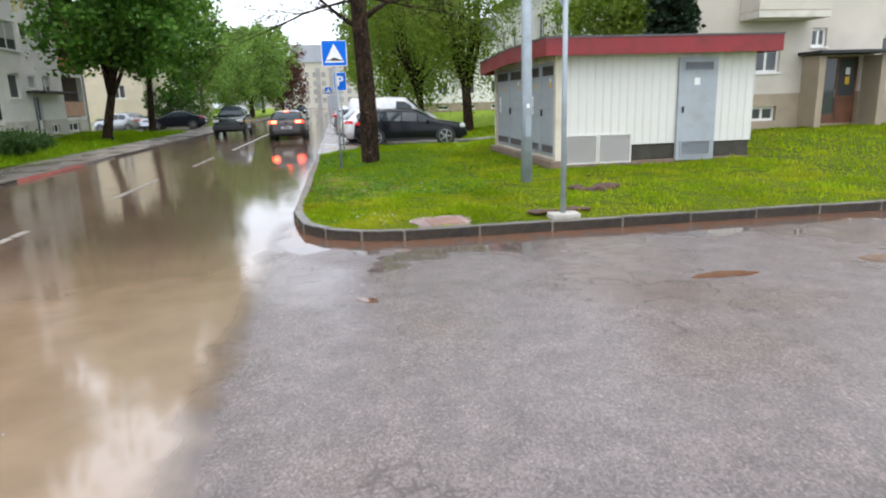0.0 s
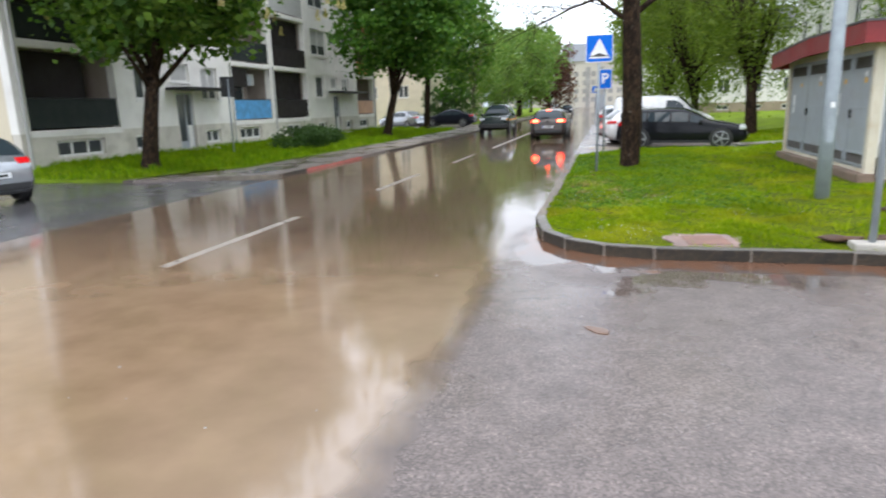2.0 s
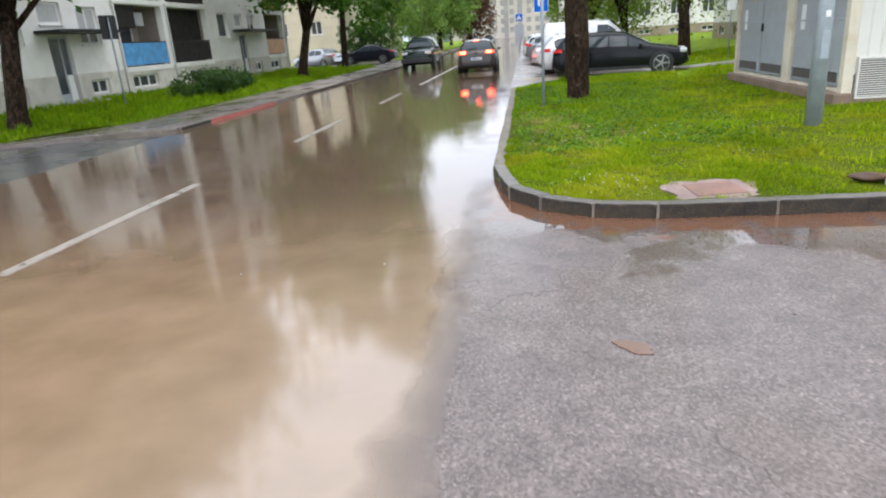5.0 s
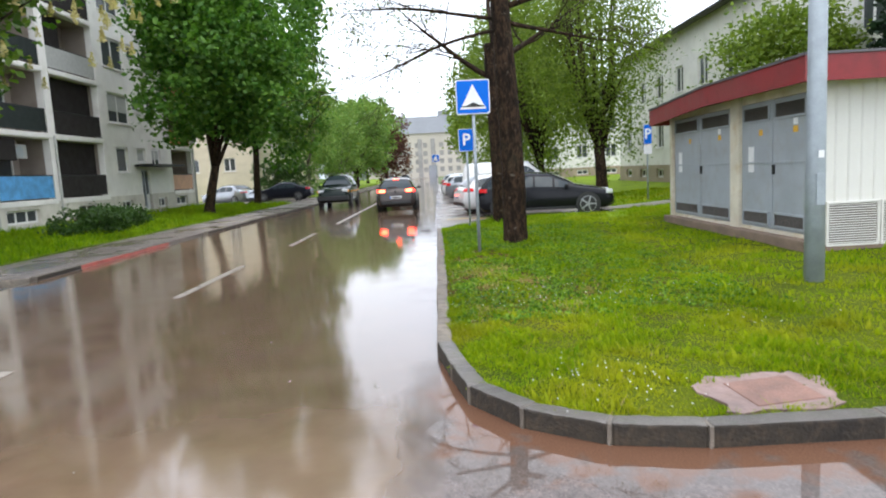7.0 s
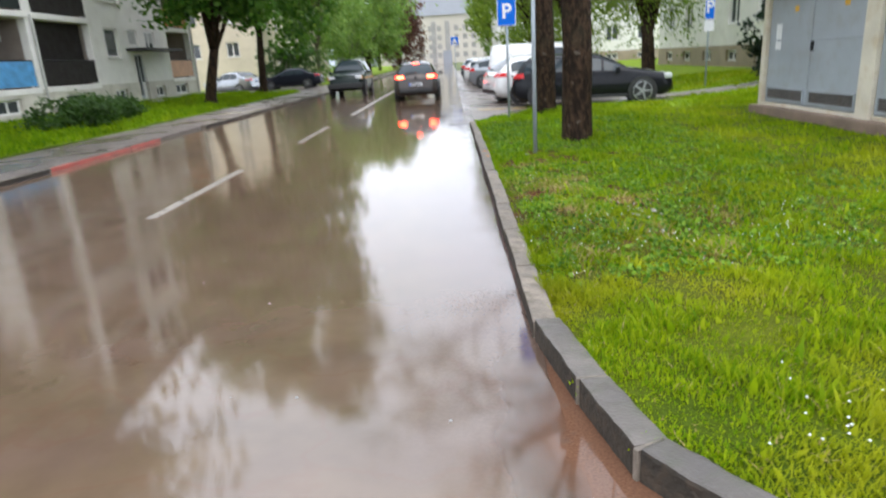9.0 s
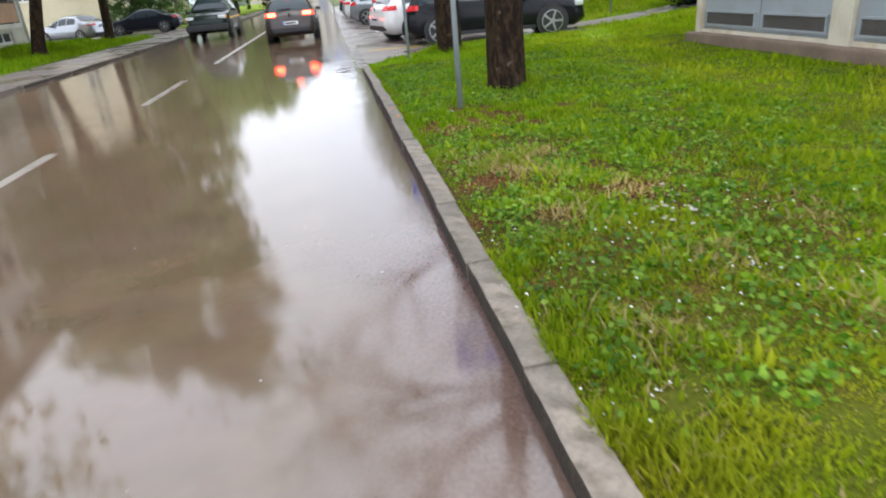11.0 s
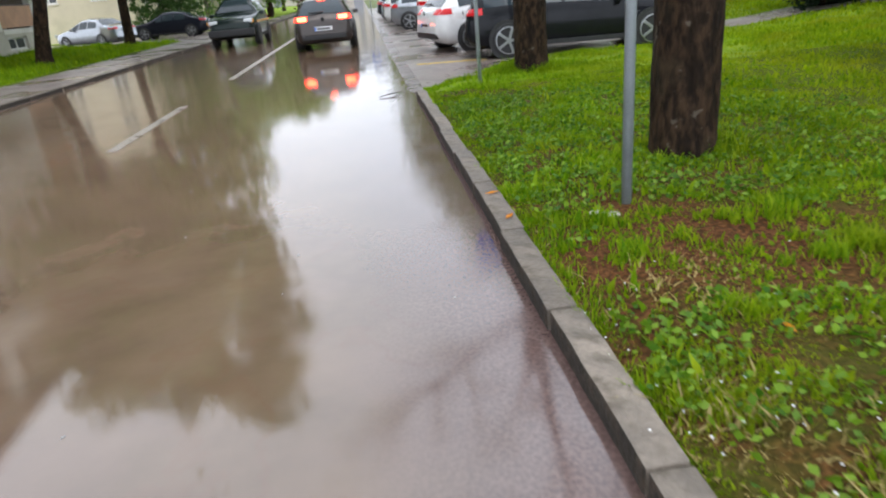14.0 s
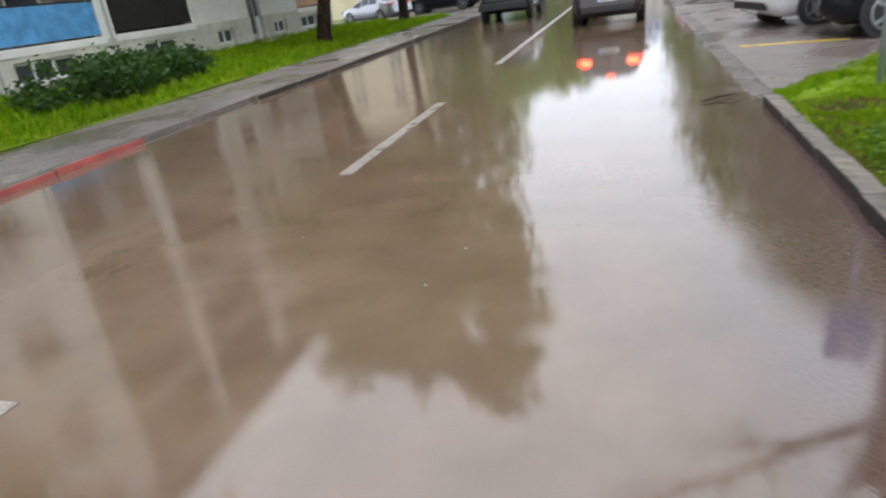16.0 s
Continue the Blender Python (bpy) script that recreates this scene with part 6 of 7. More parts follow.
    part("plate_bar", box((pxr - .016, -.2, pz - .025), (pxr - .013, .18, pz + .025)), M_SIGN_BLACK, plate)
    part("grille", box((L / 2 - .05, -.36, low + .14), (L / 2 + .012, .36, low + .34), .02), M_TRIM, c)
    front_plate = part("number_plate", box((L / 2 + .012, -.26, low + .2), (L / 2 + .024, .26, low + .31), .006), M_PLATE, c)
    part("plate_bar", box((L / 2 + .025, -.18, low + .23), (L / 2 + .028, .2, low + .28)), M_SIGN_BLACK, front_plate)
    part("emblem", lathe(bmesh.new(), [(.05, 0), (.05, .014), (.035, .02)], 16), M_DARK, c, m=pose(-L / 2 - .002, 0, tail_z - .03, 0, 0, 90))
    if clad:
        part("bumper", box((L / 2 - .1, -W * .47, .42), (L / 2 + .10, W * .47, .66), .04), M_TRIM, c, "black bull bumper")
        for sgn in (1, -1):
            part("side_stripe", box((-L * .40, min(sgn * W * .497, sgn * W * .507), .82), (L * .36, max(sgn * W * .497, sgn * W * .507), .90), .01), M_AMBER, c, "orange and black side moulding")
            part("roof_rail", tube(bmesh.new(), [(-L * .38, sgn * .58, 1.80), (-L * .34, sgn * .58, 1.85), (L * .02, sgn * .58, 1.85), (L * .06, sgn * .58, 1.80)], [.018] * 4, 8), M_TRIM, c)
        part("spare_wheel", lathe(bmesh.new(), [(.2, -.02), (.34, 0), (.36, .06), (.36, .14), (.33, .19), (.1, .2)], 20), M_TRIM, c, m=pose(-L / 2 - .01, 0, .95, 0, 0, 90))
    elif style in ("wagon", "hatch") and full:
        part("roof_aerial", tube(bmesh.new(), [(-L * .28, 0, 1.44), (-L * .31, 0, 1.53)], [.014, .005], 6), M_TRIM, c)
        part("rear_wiper", box((-L / 2 + .17, -.05, 1.06), (-L / 2 + .20, .38, 1.09), .006), M_TRIM, c)
    # wheels
    tyre = lathe(bmesh.new(), [(wr * .76, -.10), (wr * .95, -.105), (wr, -.07), (wr, .07), (wr * .95, .105), (wr * .76, .10)], 28)
    tyre = mesh_of(tyre, "tyre", True)
    tyre.materials.append(M_TYRE)
    rb = lathe(bmesh.new(), [(wr * .78, -.096), (wr * .78, -.108), (wr * .72, -.112), (wr * .70, -.08), (.001, -.075)], 28)
    for k in range(5):
        a = 2 * math.pi * k / 5
        spoke = box((.03, -.112, -.026), (wr * .74, -.082, .026), .008)
        bmesh.ops.transform(spoke, matrix=pose(0, 0, 0, 0, math.degrees(a), 0), verts=spoke.verts)
        tmp = bpy.data.meshes.new("spoke")
        spoke.to_mesh(tmp)
        spoke.free()
        rb.from_mesh(tmp)
        bpy.data.meshes.remove(tmp)
    rimm = mesh_of(rb, "rim")
    rimm.materials.append(rim or M_RIM)
    arch = mesh_of(lathe(bmesh.new(), [(wr * 1.16, -.012), (wr * 1.16, .012), (wr * 1.10, .016)], 28), "wheel_arch")
    arch.materials.append(M_TRIM)
    for fx in (-wb / 2, wb / 2):
        for sgn in (-1, 1):
            ang = 0 if sgn < 0 else 180
            yy = sgn * (W / 2 - .095)
            part("wheel_arch", arch, None, c, m=pose(fx, sgn * (W / 2 - .004), wr, 0, 0, ang))
            hub = part("wheel", mesh_of(lathe(bmesh.new(), [(.055, -.115), (.055, -.09), (.03, -.08)], 12), "hub"), rim or M_RIM, c, m=pose(fx, yy, wr, 0, 0, ang))
            part("tyre", tyre, None, hub)
            part("rim", rimm, None, hub)
    return c


def paint(name, base, metal=0.3):
    m = plain(name, base, 0.14, metal, coat=0.6 if max(base) > 0.1 else 0.0)
    m.node_tree.nodes["Principled BSDF"].inputs["Specular IOR Level"].default_value = 0.5 if max(base) > 0.1 else 0.22
    return m


PAINT_GREY, PAINT_SILVER, PAINT_BLACK = paint("warm_grey_paint", (0.075, 0.066, 0.063), 0.4), paint("silver_paint", (0.40, 0.42, 0.45), 0.6), paint("black_paint", (0.012, 0.013, 0.016), 0.1)
PAINT_WHITE, PAINT_NAVY, PAINT_GREEN = paint("white_paint", (0.74, 0.74, 0.74), 0.0), paint("dark_navy_paint", (0.015, 0.017, 0.025), 0.2), paint("dark_green_paint", (0.012, 0.02, 0.018), 0.1)

car("warm grey hatchback with lit brake lights standing on the wet street", "hatch", PAINT_GREY, -2.7, 35.5, 0.006, 90, M_RIM_DARK, lit=True)
car("dark green off-road car with black bumpers on the wet street", "suv", PAINT_GREEN, -6.45, 41.5, 0.006, -90, M_RIM_DARK, clad=True)
car("black estate car parked across the parking bay", "wagon", PAINT_BLACK, 2.82, 26.95, 0.012, -9)
car("white hatchback parked beside the black estate car", "hatch", PAINT_WHITE, 2.0, 29.8, 0.012, 14)
car("white van parked in the row of cars", "van", PAINT_WHITE, 2.9, 36.6, 0.012, -15, category="van")
for k, (p, style) in enumerate(((PAINT_SILVER, "hatch"), (PAINT_WHITE, "wagon"), (PAINT_SILVER, "sedan"), (PAINT_WHITE, "hatch"), (PAINT_NAVY, "sedan"), (PAINT_SILVER, "wagon"))):
    car(("silver", "white", "silver", "white", "dark", "silver")[k] + " car parked far along the row of bays", style, p, 1.8, 40.6 + 3.3 * k, 0.012, -15, full=False)
car("silver hatchback parked in the dark wet lot", "hatch", PAINT_SILVER, -14.0, 12.1, 0.0, 166)
car("dark saloon car parked in the driveway between the houses", "sedan", PAINT_NAVY, -13.0, 55.5, 0.075, 180)
car("silver car parked close to the end of the house", "sedan", PAINT_SILVER, -15.9, 51.6, 0.075, 150)
car("dark car far down the street", "sedan", PAINT_NAVY, -5.9, 105, 0.006, -90, full=False)
car("white car far down the street", "hatch", PAINT_WHITE, -9.6, 128, 0.07, 90, full=False)


# ---- far distance ----
def far_block(x, y, w, d, h, rise):
    """A hazy block with a grey mansard roof, window columns and two stairwell strips."""
    b = thing("far_apartment_block", "hazy pale apartment block with a grey roof closing the street", "building", x, y, 0)
    cols = pairs(w, 1.3, 2.9, 1.5)
    holes = [(a, c, 1.8 + 2.9 * k, 3.5 + 2.9 * k) for k in range(int((h - 2.6) / 2.9)) for a, c in cols]
    part("wall", holed_wall(0, w, 0, h, holes, 0.3), M_HAZE, b)
    part("body", box((0, 0.31, 0), (w, d, h)), M_HAZE, b)
    for hh in holes:
        part("window", box((hh[0], 0.2, hh[2]), (hh[1], 0.26, hh[3])), M_HAZE_PANE, b)
    for u in (w * 0.32, w * 0.50):
        part("stairwell", box((u, -0.25, 0.1), (u + 1.5, -0.02, h - 2.0), 0.03), M_HAZE_PANE, b, "darker glazed stairwell strip")
    part("gateway", box((w * 0.46, -0.4, 0.0), (w * 0.46 + 3.0, -0.03, 4.2), 0.03), M_HAZE_ROOF, b, "dark gateway")
    bm = bmesh.new()
    lo = [bm.verts.new(p) for p in ((-0.6, -0.6, h), (w + 0.6, -0.6, h), (w + 0.6, d + 0.6, h), (-0.6, d + 0.6, h))]
    hi = [bm.verts.new(p) for p in ((0.5, 1.6, h + rise), (w - 0.5, 1.6, h + rise), (w - 0.5, d - 1.6, h + rise), (0.5, d - 1.6, h + rise))]
    bm.faces.new(lo[::-1])
    bm.faces.new(hi)
    for k in range(4):
        bm.faces.new((lo[k], lo[(k + 1) % 4], hi[(k + 1) % 4], hi[k]))
    roof = part("roof", bm, M_HAZE_ROOF, b)
    part("roof_house", box((w * 0.62, 2.0, h + rise - 0.2), (w * 0.62 + 4.5, 6.0, h + rise + 1.8), 0.05), M_HAZE_ROOF, roof)


far_block(-15.5, 235, 25.5, 12, 15.6, 6.0)
far_block(11, 250, 22, 12, 13, 4.5)
far_block(-46, 270, 28, 12, 15, 5.0)
bm = bmesh.new()
prev = None
for k in range(61):
    x = -600 + 20 * k
    h = 52 + 26 * math.sin(x * 0.006 + 1.1) + 9 * math.sin(x * 0.021) + 4 * math.sin(x * 0.06)
    cur = (bm.verts.new((x, 780, -5)), bm.verts.new((x, 860, h * 0.7)), bm.verts.new((x, 1000, h)))
    if prev:
        bm.faces.new((prev[0], cur[0], cur[1], prev[1]))
        bm.faces.new((prev[1], cur[1], cur[2], prev[2]))
    prev = cur
solo("hill_backdrop", bm, M_HILL, "hazy wooded hill behind the town", "hill", "structure", smooth=True)


# ---- grass, flowers and litter ----
def blades(name, n, region, h_lo, h_hi, seed, material, height, width=0.006, bare=(), stretch=1.0):
    """Grass blades, each a bent narrow triangle pair, thicker near the street."""
    rng = np.random.default_rng(seed)
    P = region(rng, n)
    keep = np.ones(len(P), bool)
    for bx, by, br in bare:
        keep &= (np.hypot(P[:, 0] - bx, P[:, 1] - by) > br * rng.uniform(0.4, 1.2, len(P)))
    gap = np.sin(P[:, 0] * 3.7 + 1.9 * np.sin(P[:, 1] * 2.3)) * np.sin(P[:, 1] * 3.1 + 1.4 * np.sin(P[:, 0] * 2.9)) + 0.4 * np.sin(P[:, 0] * 9 + 2) * np.sin(P[:, 1] * 8)
    worn = np.clip((2.6 - P[:, 0]) / 2.2, 0, 1) * np.clip((P[:, 1] - 10.5) / 2.5, 0, 1) if bare else 0.0
    keep &= ~((gap > 0.10) & (rng.random(len(P)) < 0.78 * worn))
    P = P[keep]
    n = len(P)
    z = height(P[:, 0], P[:, 1])
    tuft = 0.7 + 0.55 * np.sin(P[:, 0] * 5.1 + 2 * np.sin(P[:, 1] * 3.3)) * np.sin(P[:, 1] * 4.7 + P[:, 0]) + 0.2 * np.sin(P[:, 0] * 17 + P[:, 1] * 13)
    h = rng.uniform(h_lo, h_hi, n) * np.clip(tuft, 0.35, 1.3)
    a = rng.uniform(0, 2 * math.pi, n)
    lean = rng.uniform(0.15, 0.9, n) * h * stretch
    w = width * rng.uniform(0.6, 1.6, n)
    ca, sa = np.cos(a), np.sin(a)
    b = rng.uniform(0, 2 * math.pi, n)
    V = np.empty((n, 5, 3))
    for i, (f, ww) in enumerate(((0, 1), (0, -1), (0.55, -0.8), (0.55, 0.8), (1, 0))):
        V[:, i, 0] = P[:, 0] - sa * w * ww + ca * lean * f * f
        V[:, i, 1] = P[:, 1] + ca * w * ww + sa * lean * f * f
        V[:, i, 2] = z - 0.01 + h * f
    idx = np.arange(n)[:, None] * 5
    F = np.concatenate([idx + np.array([[0, 1, 2]]), idx + np.array([[0, 2, 3]]), idx + np.array([[3, 2, 4]])])
    me = mesh_np(name, V.reshape(-1, 3), F)
    return me


def corner_region(x1, y1, power):
    def pick(rng, n):
        out = np.empty((0, 2))
        while len(out) < n:
            m = n * 2
            x = -0.76 + (x1 + 0.76) * rng.random(m) ** power
            y = rng.uniform(8.62, y1, m)
            ok = corner_inside(x, y) & ~((x > 4.52) & (x < 9.75) & (y > 14.4) & (y < 20.6)) & ~((np.abs((x - 1.24) * 0.970 + (y - 8.98) * 0.242) < 0.37) & (np.abs((y - 8.98) * 0.970 - (x - 1.24) * 0.242) < 0.235))
            ok &= y < tip_edge(x)
            out = np.concatenate([out, np.stack([x, y], 1)[ok]])
        return out[:n]
    return pick


BARE = ((-0.15, 16.5, 0.42), (0.35, 15.95, 0.7), (-0.35, 15.95, 0.55), (0.95, 16.0, 0.42), (-0.30, 14.0, 0.32), (-0.45, 14.6, 0.2), (0.1, 14.35, 0.2), (0.35, 13.3, 0.25), (-0.25, 13.05, 0.22), (2.95, 8.86, 0.3), (-0.45, 11.3, 0.15))
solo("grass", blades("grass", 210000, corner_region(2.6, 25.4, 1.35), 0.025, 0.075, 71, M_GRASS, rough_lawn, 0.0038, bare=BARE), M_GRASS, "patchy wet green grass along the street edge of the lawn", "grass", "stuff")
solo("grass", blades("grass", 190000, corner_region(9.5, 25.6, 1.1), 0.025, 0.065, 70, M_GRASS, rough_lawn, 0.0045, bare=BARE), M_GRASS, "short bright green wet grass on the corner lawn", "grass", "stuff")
solo("grass", blades("grass", 40000, corner_region(26.0, 25.0, 0.8), 0.05, 0.12, 72, M_GRASS, lawn_height, 0.014), M_GRASS, "green grass over the farther lawn", "grass", "stuff")


def foot_region(x, y, r):
    def pick(rng, n):
        a, d = rng.uniform(0, 6.28, n), r * (0.95 + 0.9 * rng.random(n) ** 2)
        return np.stack([x + d * np.cos(a), y + d * np.sin(a)], 1)
    return pick


def near_corner(rng, n):
    p = np.stack([rng.uniform(1.95, 7.0, n), rng.uniform(-0.5, 2.62, n)], 1)
    return p[(p[:, 0] > 2.4) | (p[:, 1] < 2.2)]


solo("grass", blades("grass", 16000, near_corner, 0.03, 0.09, 86, M_GRASS, lambda x, y: 0.11 + 0 * x, 0.006), M_GRASS, "short grass on the lawn across the side street", "grass", "stuff")


def joint_region(rng, n):
    spots = np.array([(-0.60, 9.45), (-0.72, 9.95)])
    return spots[rng.integers(0, 2, n)] + rng.normal(0, 0.03, (n, 2))


solo("grass", blades("grass", 160, joint_region, 0.03, 0.08, 85, M_GRASS, lambda x, y: 0.10 + 0 * x, 0.006), M_GRASS, "weeds sprouting from joints of the kerb", "weeds", "stuff")
solo("grass", blades("grass", 1500, foot_region(0.69, 17.68, 0.235), 0.05, 0.19, 78, M_GRASS, lawn_height, 0.005), M_GRASS, "longer grass round the foot of the corner tree", "grass", "stuff")
solo("grass", blades("grass", 1500, foot_region(0.98, 23.3, 0.25), 0.06, 0.24, 79, M_GRASS, lawn_height, 0.006), M_GRASS, "longer grass round the foot of the trunk behind", "grass", "stuff")


def tuft_region(rng, n):
    foot = np.stack([rng.uniform(-0.65, 1.15, 95), rng.uniform(15.3, 16.6, 95)], 1)
    return foot[rng.integers(0, 95, n)] + rng.normal(0, 0.045, (n, 2))


solo("grass", blades("grass", 5200, tuft_region, 0.03, 0.11, 84, M_GRASS, rough_lawn, 0.005), M_GRASS, "small green tufts growing in the bare earth", "grass", "stuff")


def back_region(rng, n):
    p = np.stack([rng.uniform(5.3, 20, n), rng.uniform(22.4, 36, n)], 1)
    return p[(p[:, 1] < 27.25) | (p[:, 1] > 28.75)]


solo("grass", blades("grass", 45000, back_region, 0.06, 0.13, 77, M_GRASS, back_lawn, 0.014), M_GRASS, "green grass behind the parked cars", "grass", "stuff")
def straw_region(rng, n):
    spots = np.array([(-0.32, 14.1), (-0.24, 13.05), (-0.48, 14.35), (-0.21, 15.68), (-0.05, 13.9), (0.0, 14.4), (-0.58, 14.75), (0.2, 12.2), (0.35, 13.3), (0.5, 11.6), (0.9, 12.5), (-0.3, 11.7)])
    k = rng.integers(0, len(spots), n)
    p = spots[k] + rng.normal(0, 1, (n, 2)) * np.array((0.13, 0.15))
    return p[p[:, 0] > -0.72]


solo("dry_grass", blades("dry_grass", 3200, straw_region, 0.025, 0.085, 80, M_STRAW, rough_lawn, 0.005, stretch=2.0), M_STRAW, "pale straw tufts in worn spots of the lawn", "grass", "stuff")
solo("dry_grass", blades("dry_grass", 5000, corner_region(2.2, 18.0, 1.5), 0.02, 0.06, 73, M_STRAW, rough_lawn, 0.004, bare=BARE[:5], stretch=2.6), M_STRAW, "straw-coloured dry clippings lying among the grass", "grass", "stuff")


def west_region(rng, n):
    return np.stack([rng.uniform(-17.0, -10.75, n), rng.uniform(15.68, 48, n)], 1)[:n]


def west_pick(rng, n):
    p = west_region(rng, n)
    return p[p[:, 1] > 15.68 + np.clip((p[:, 0] + 12.4) * 1.9, 0, 4)]


solo("grass", blades("grass", 60000, west_pick, 0.08, 0.26, 74, M_GRASS, left_lawn, 0.014), M_GRASS, "rough green grass on the far lawn strip", "grass", "stuff")


def broad_leaves(n, seed):
    rng = np.random.default_rng(seed)
    P = corner_region(2.6, 21.0, 1.9)(rng, n)
    for bx, by, br in BARE:
        P = P[(np.hypot(P[:, 0] - bx, P[:, 1] - by) > br * 0.85) | (rng.random(len(P)) < 0.12)]
    P = P[(P[:, 0] > -0.62) & (P[:, 1] > 11.2)]
    c = np.stack([P[:, 0], P[:, 1], lawn_height(P[:, 0], P[:, 1]) + 0.03], 1)
    V, F = leaves(rng, c, (0.05, 0.05, 0.02), 10, 0.042)
    return mesh_np("weed", V, F)


solo("weeds", broad_leaves(2900, 75), M_WEED, "broad-leaved weeds and clover in the lawn", "weeds", "stuff")


def daisies(n, seed):
    rng = np.random.default_rng(seed)
    spots = np.array([(0.0, 11.75), (0.35, 12.05), (-0.05, 12.6), (0.05, 9.45), (0.32, 9.15), (0.46, 8.9), (0.6, 9.35), (2.1, 12.0), (0.9, 11.6), (1.2, 11.9), (1.5, 12.4), (0.7, 12.6), (1.9, 10.6)])
    P = spots[rng.integers(0, len(spots), n)] + rng.normal(0, 0.2, (n, 2)) * rng.choice((0.6, 1.0, 2.2), (n, 1))
    P = P[corner_inside(P[:, 0], P[:, 1])]
    z = lawn_height(P[:, 0], P[:, 1]) + rng.uniform(0.05, 0.09, len(P))
    k, r = 6, 0.006
    a = np.arange(k) * 2 * math.pi / k
    V = np.empty((len(P), k, 3))
    V[:, :, 0] = P[:, 0:1] + r * np.cos(a)
    V[:, :, 1] = P[:, 1:2] + r * np.sin(a)
    V[:, :, 2] = z[:, None] + 0.004 * np.sin(a * 2)
    return mesh_np("daisy", V.reshape(-1, 3), np.arange(len(P) * k).reshape(-1, k))


solo("daisies", daisies(150, 76), M_DAISY, "small white daisies scattered in the lawn", "flowers", "stuff")


def pebbles(name, x, y, n, spread, size, seed, material, label):
    rng = random.Random(seed)
    for k in range(n):
        bm = bmesh.new()
        bmesh.ops.create_icosphere(bm, subdivisions=2, radius=1.0, matrix=Matrix.Diagonal((size * rng.uniform(0.7, 1.5), size * rng.uniform(0.6, 1.1), size * 0.25, 1)))
        for v in bm.verts:
            v.co *= 1 + 0.22 * noise.noise(v.co * 0.6 / size + Vector((k * 3.1, seed, 0)))
        px, py = x + rng.gauss(0, spread), y + rng.gauss(0, spread)
        solo(name, bm, material, label, "stone", x=px, y=py, z=float(lawn_height(np.array(px), np.array(py))) + 0.012, rz=rng.uniform(0, 360), group="stones in the grass")


pebbles("stone", -0.26, 16.66, 2, 0.06, 0.06, 81, M_DULL, "pale lump of concrete by the sign pole")
pebbles("stone", 0.36, 12.87, 24, 0.11, 0.014, 82, M_DULL, "small pale stone lying in the grass")
pebbles("stone", 0.35, 13.2, 5, 0.2, 0.016, 83, M_DULL, "small pale stone lying in the grass")
for i, (x, y) in enumerate(((-0.80, 17.35), (-0.79, 16.85), (-0.10, 15.2))):
    bm = bmesh.new()
    v = [bm.verts.new(p) for p in ((-0.05, 0, 0.004), (0, 0.018, 0.010), (0.055, 0, 0.006), (0, -0.018, 0.004))]
    bm.faces.new(v)
    bmesh.ops.solidify(bm, geom=bm.faces[:], thickness=0.002)
    solo("fallen_leaf", bm, M_AMBER, "small orange fallen leaf", "leaf", x=x, y=y, z=0.112 if i < 2 else 0.15, rz=40 * i + 10, group="fallen leaves")

bm = bmesh.new()
tube(bm, [(0, 0, 0.012), (0.18, 0.12, 0.03), (0.34, 0.30, 0.016)], [0.006, 0.009, 0.004], 6)
tube(bm, [(0.18, 0.12, 0.03), (0.30, 0.10, 0.045), (0.42, 0.14, 0.014)], [0.006, 0.005, 0.003], 6)
solo("fallen_branch", bm, M_BARK, "short wet broken branch lying in the gutter", "branch", x=-1.42, y=22.85, z=0.006)


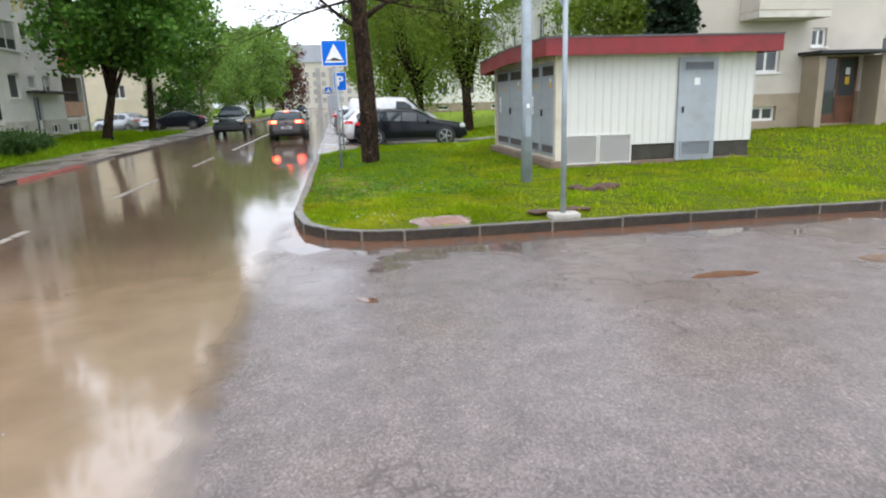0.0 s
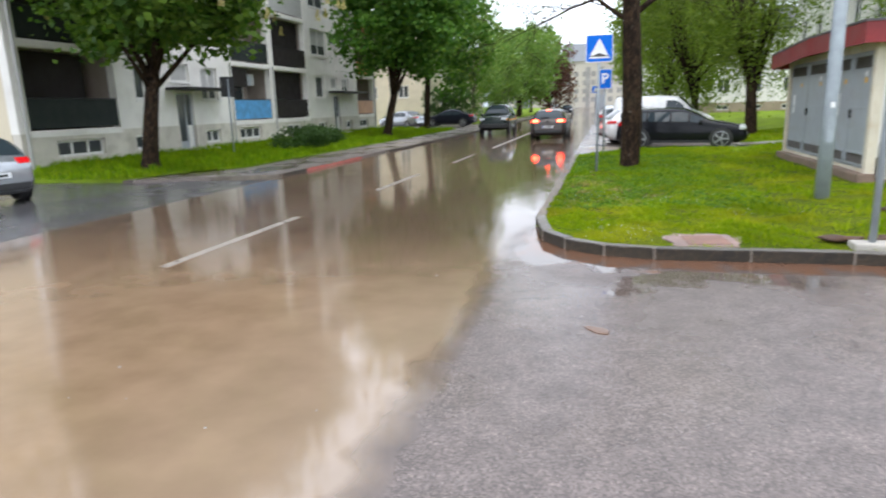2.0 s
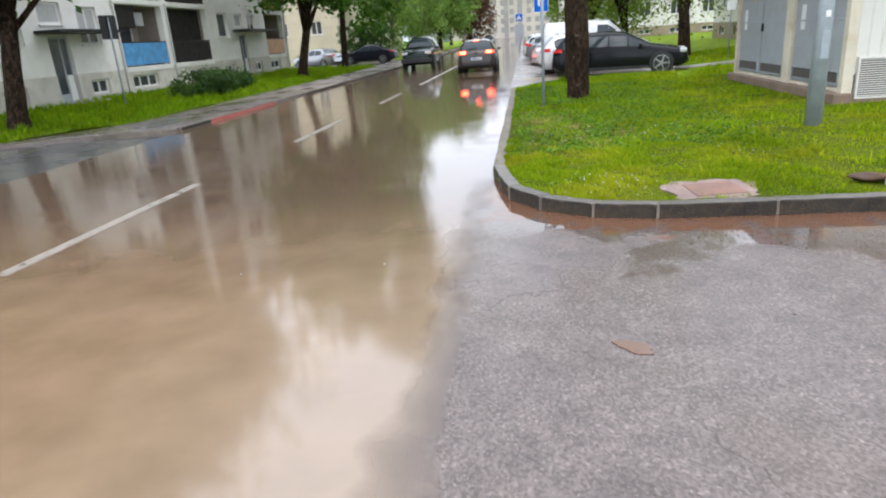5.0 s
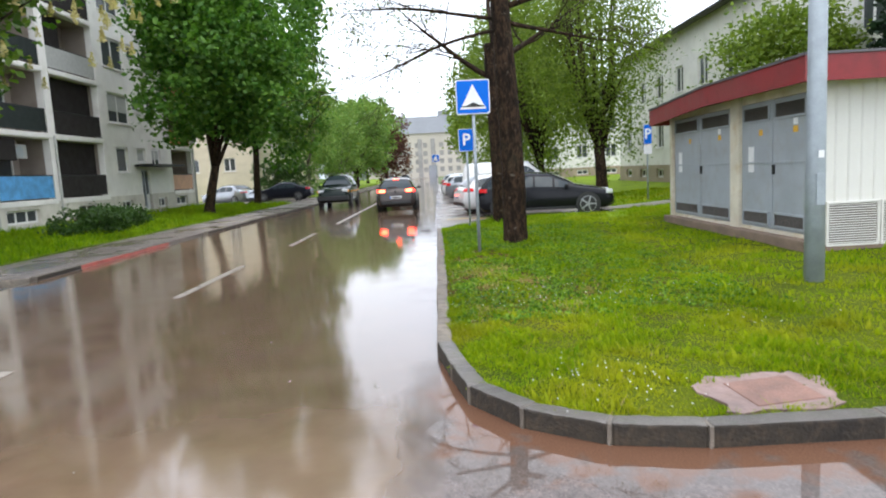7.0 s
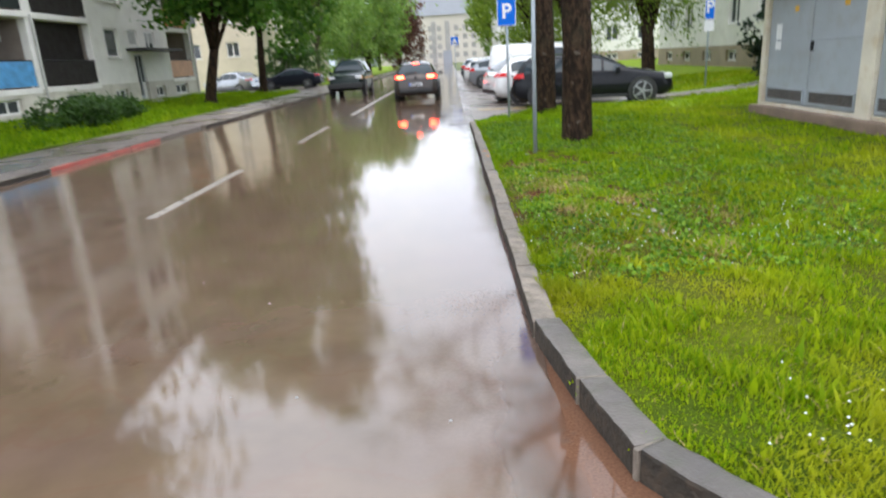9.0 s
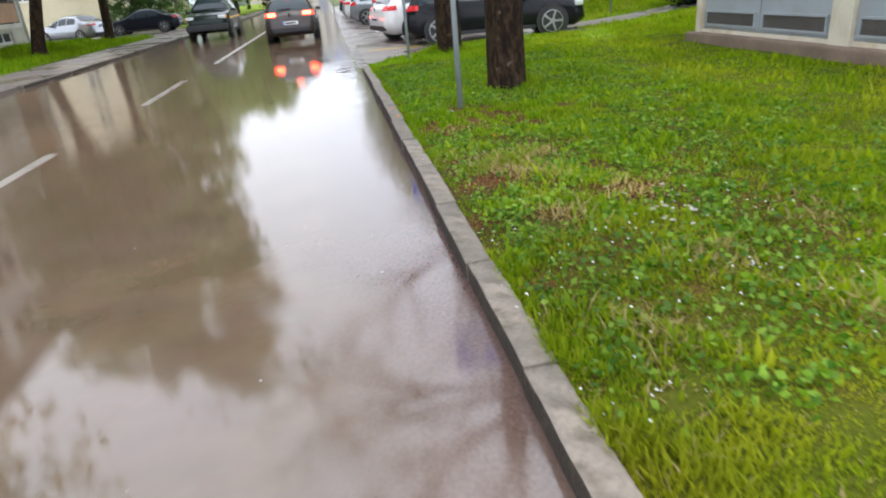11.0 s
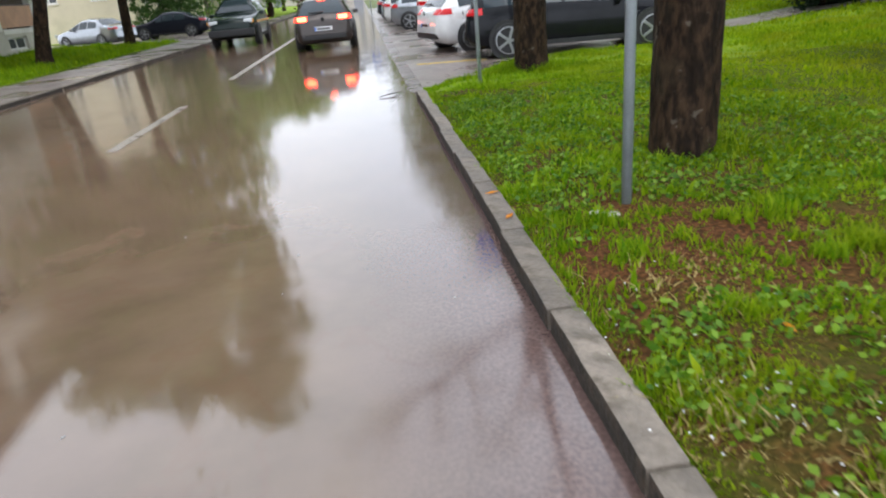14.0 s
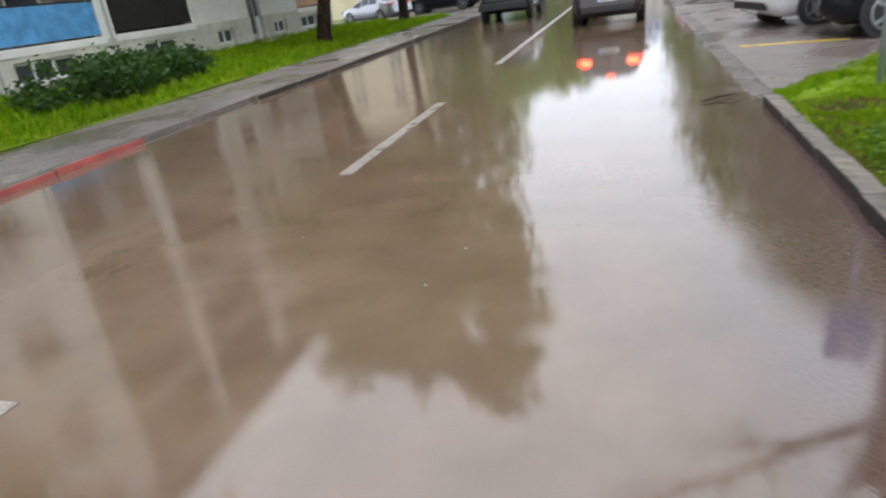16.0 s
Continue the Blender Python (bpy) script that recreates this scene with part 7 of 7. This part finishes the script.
def petals(n, seed):
    """Fallen white petals on the kerb and among the grass."""
    rng = np.random.default_rng(seed)
    P = np.stack([rng.normal(-0.62, 0.12, n), rng.uniform(11.2, 16.0, n) ** 1.0], 1)
    P[: n // 2, 0] = rng.uniform(-0.55, 0.9, n // 2)
    P = P[P[:, 0] > -0.81]
    z = np.where(P[:, 0] < -0.7, 0.118, lawn_height(P[:, 0], P[:, 1]) + 0.03)
    a, r = rng.uniform(0, 6.28, len(P)), rng.uniform(0.004, 0.0085, len(P))
    V = np.empty((len(P), 4, 3))
    for k, (u, v) in enumerate(((1, 0), (0, 0.7), (-1, 0), (0, -0.7))):
        V[:, k, 0] = P[:, 0] + r * (u * np.cos(a) - v * np.sin(a))
        V[:, k, 1] = P[:, 1] + r * (u * np.sin(a) + v * np.cos(a))
        V[:, k, 2] = z + 0.002 * (k % 2)
    return mesh_np("petal", V.reshape(-1, 3), np.arange(len(P) * 4).reshape(-1, 4))


def bubbles(n, seed):
    """Rain bubbles floating on the flooded lane, each a small dome."""
    rng = np.random.default_rng(seed)
    dome = [(1.0, 0.0), (0.85, 0.5), (0.45, 0.85)]
    k = 8
    a = np.arange(k) * 2 * math.pi / k
    V, F = [], []
    for _ in range(n):
        x, y, r = rng.uniform(-5.5, -1.0), rng.uniform(2.5, 26), rng.uniform(0.003, 0.010)
        o = len(V)
        for rr, h in dome:
            V += [(x + r * rr * math.cos(t), y + r * rr * math.sin(t), 0.003 + r * h * 0.8) for t in a]
        V.append((x, y, 0.003 + r * 0.85))
        for j in range(2):
            F += [(o + j * k + i, o + j * k + (i + 1) % k, o + (j + 1) * k + (i + 1) % k, o + (j + 1) * k + i) for i in range(k)]
        F += [(o + 2 * k + i, o + 2 * k + i + 1, o + 2 * k + i + 2, o + 3 * k) for i in range(0, k - 2, 2)] + [(o + 3 * k - 2, o + 3 * k - 1, o + 2 * k, o + 3 * k)]
    return mesh_np("bubble", np.array(V), np.array(F), True)


solo("rain_bubbles", bubbles(80, 92), M_BUBBLE, "clear rain bubbles floating on the flooded street", "bubbles", "stuff")
solo("petals", petals(170, 91), M_DAISY, "white fallen petals on the kerb and grass", "petals", "stuff")
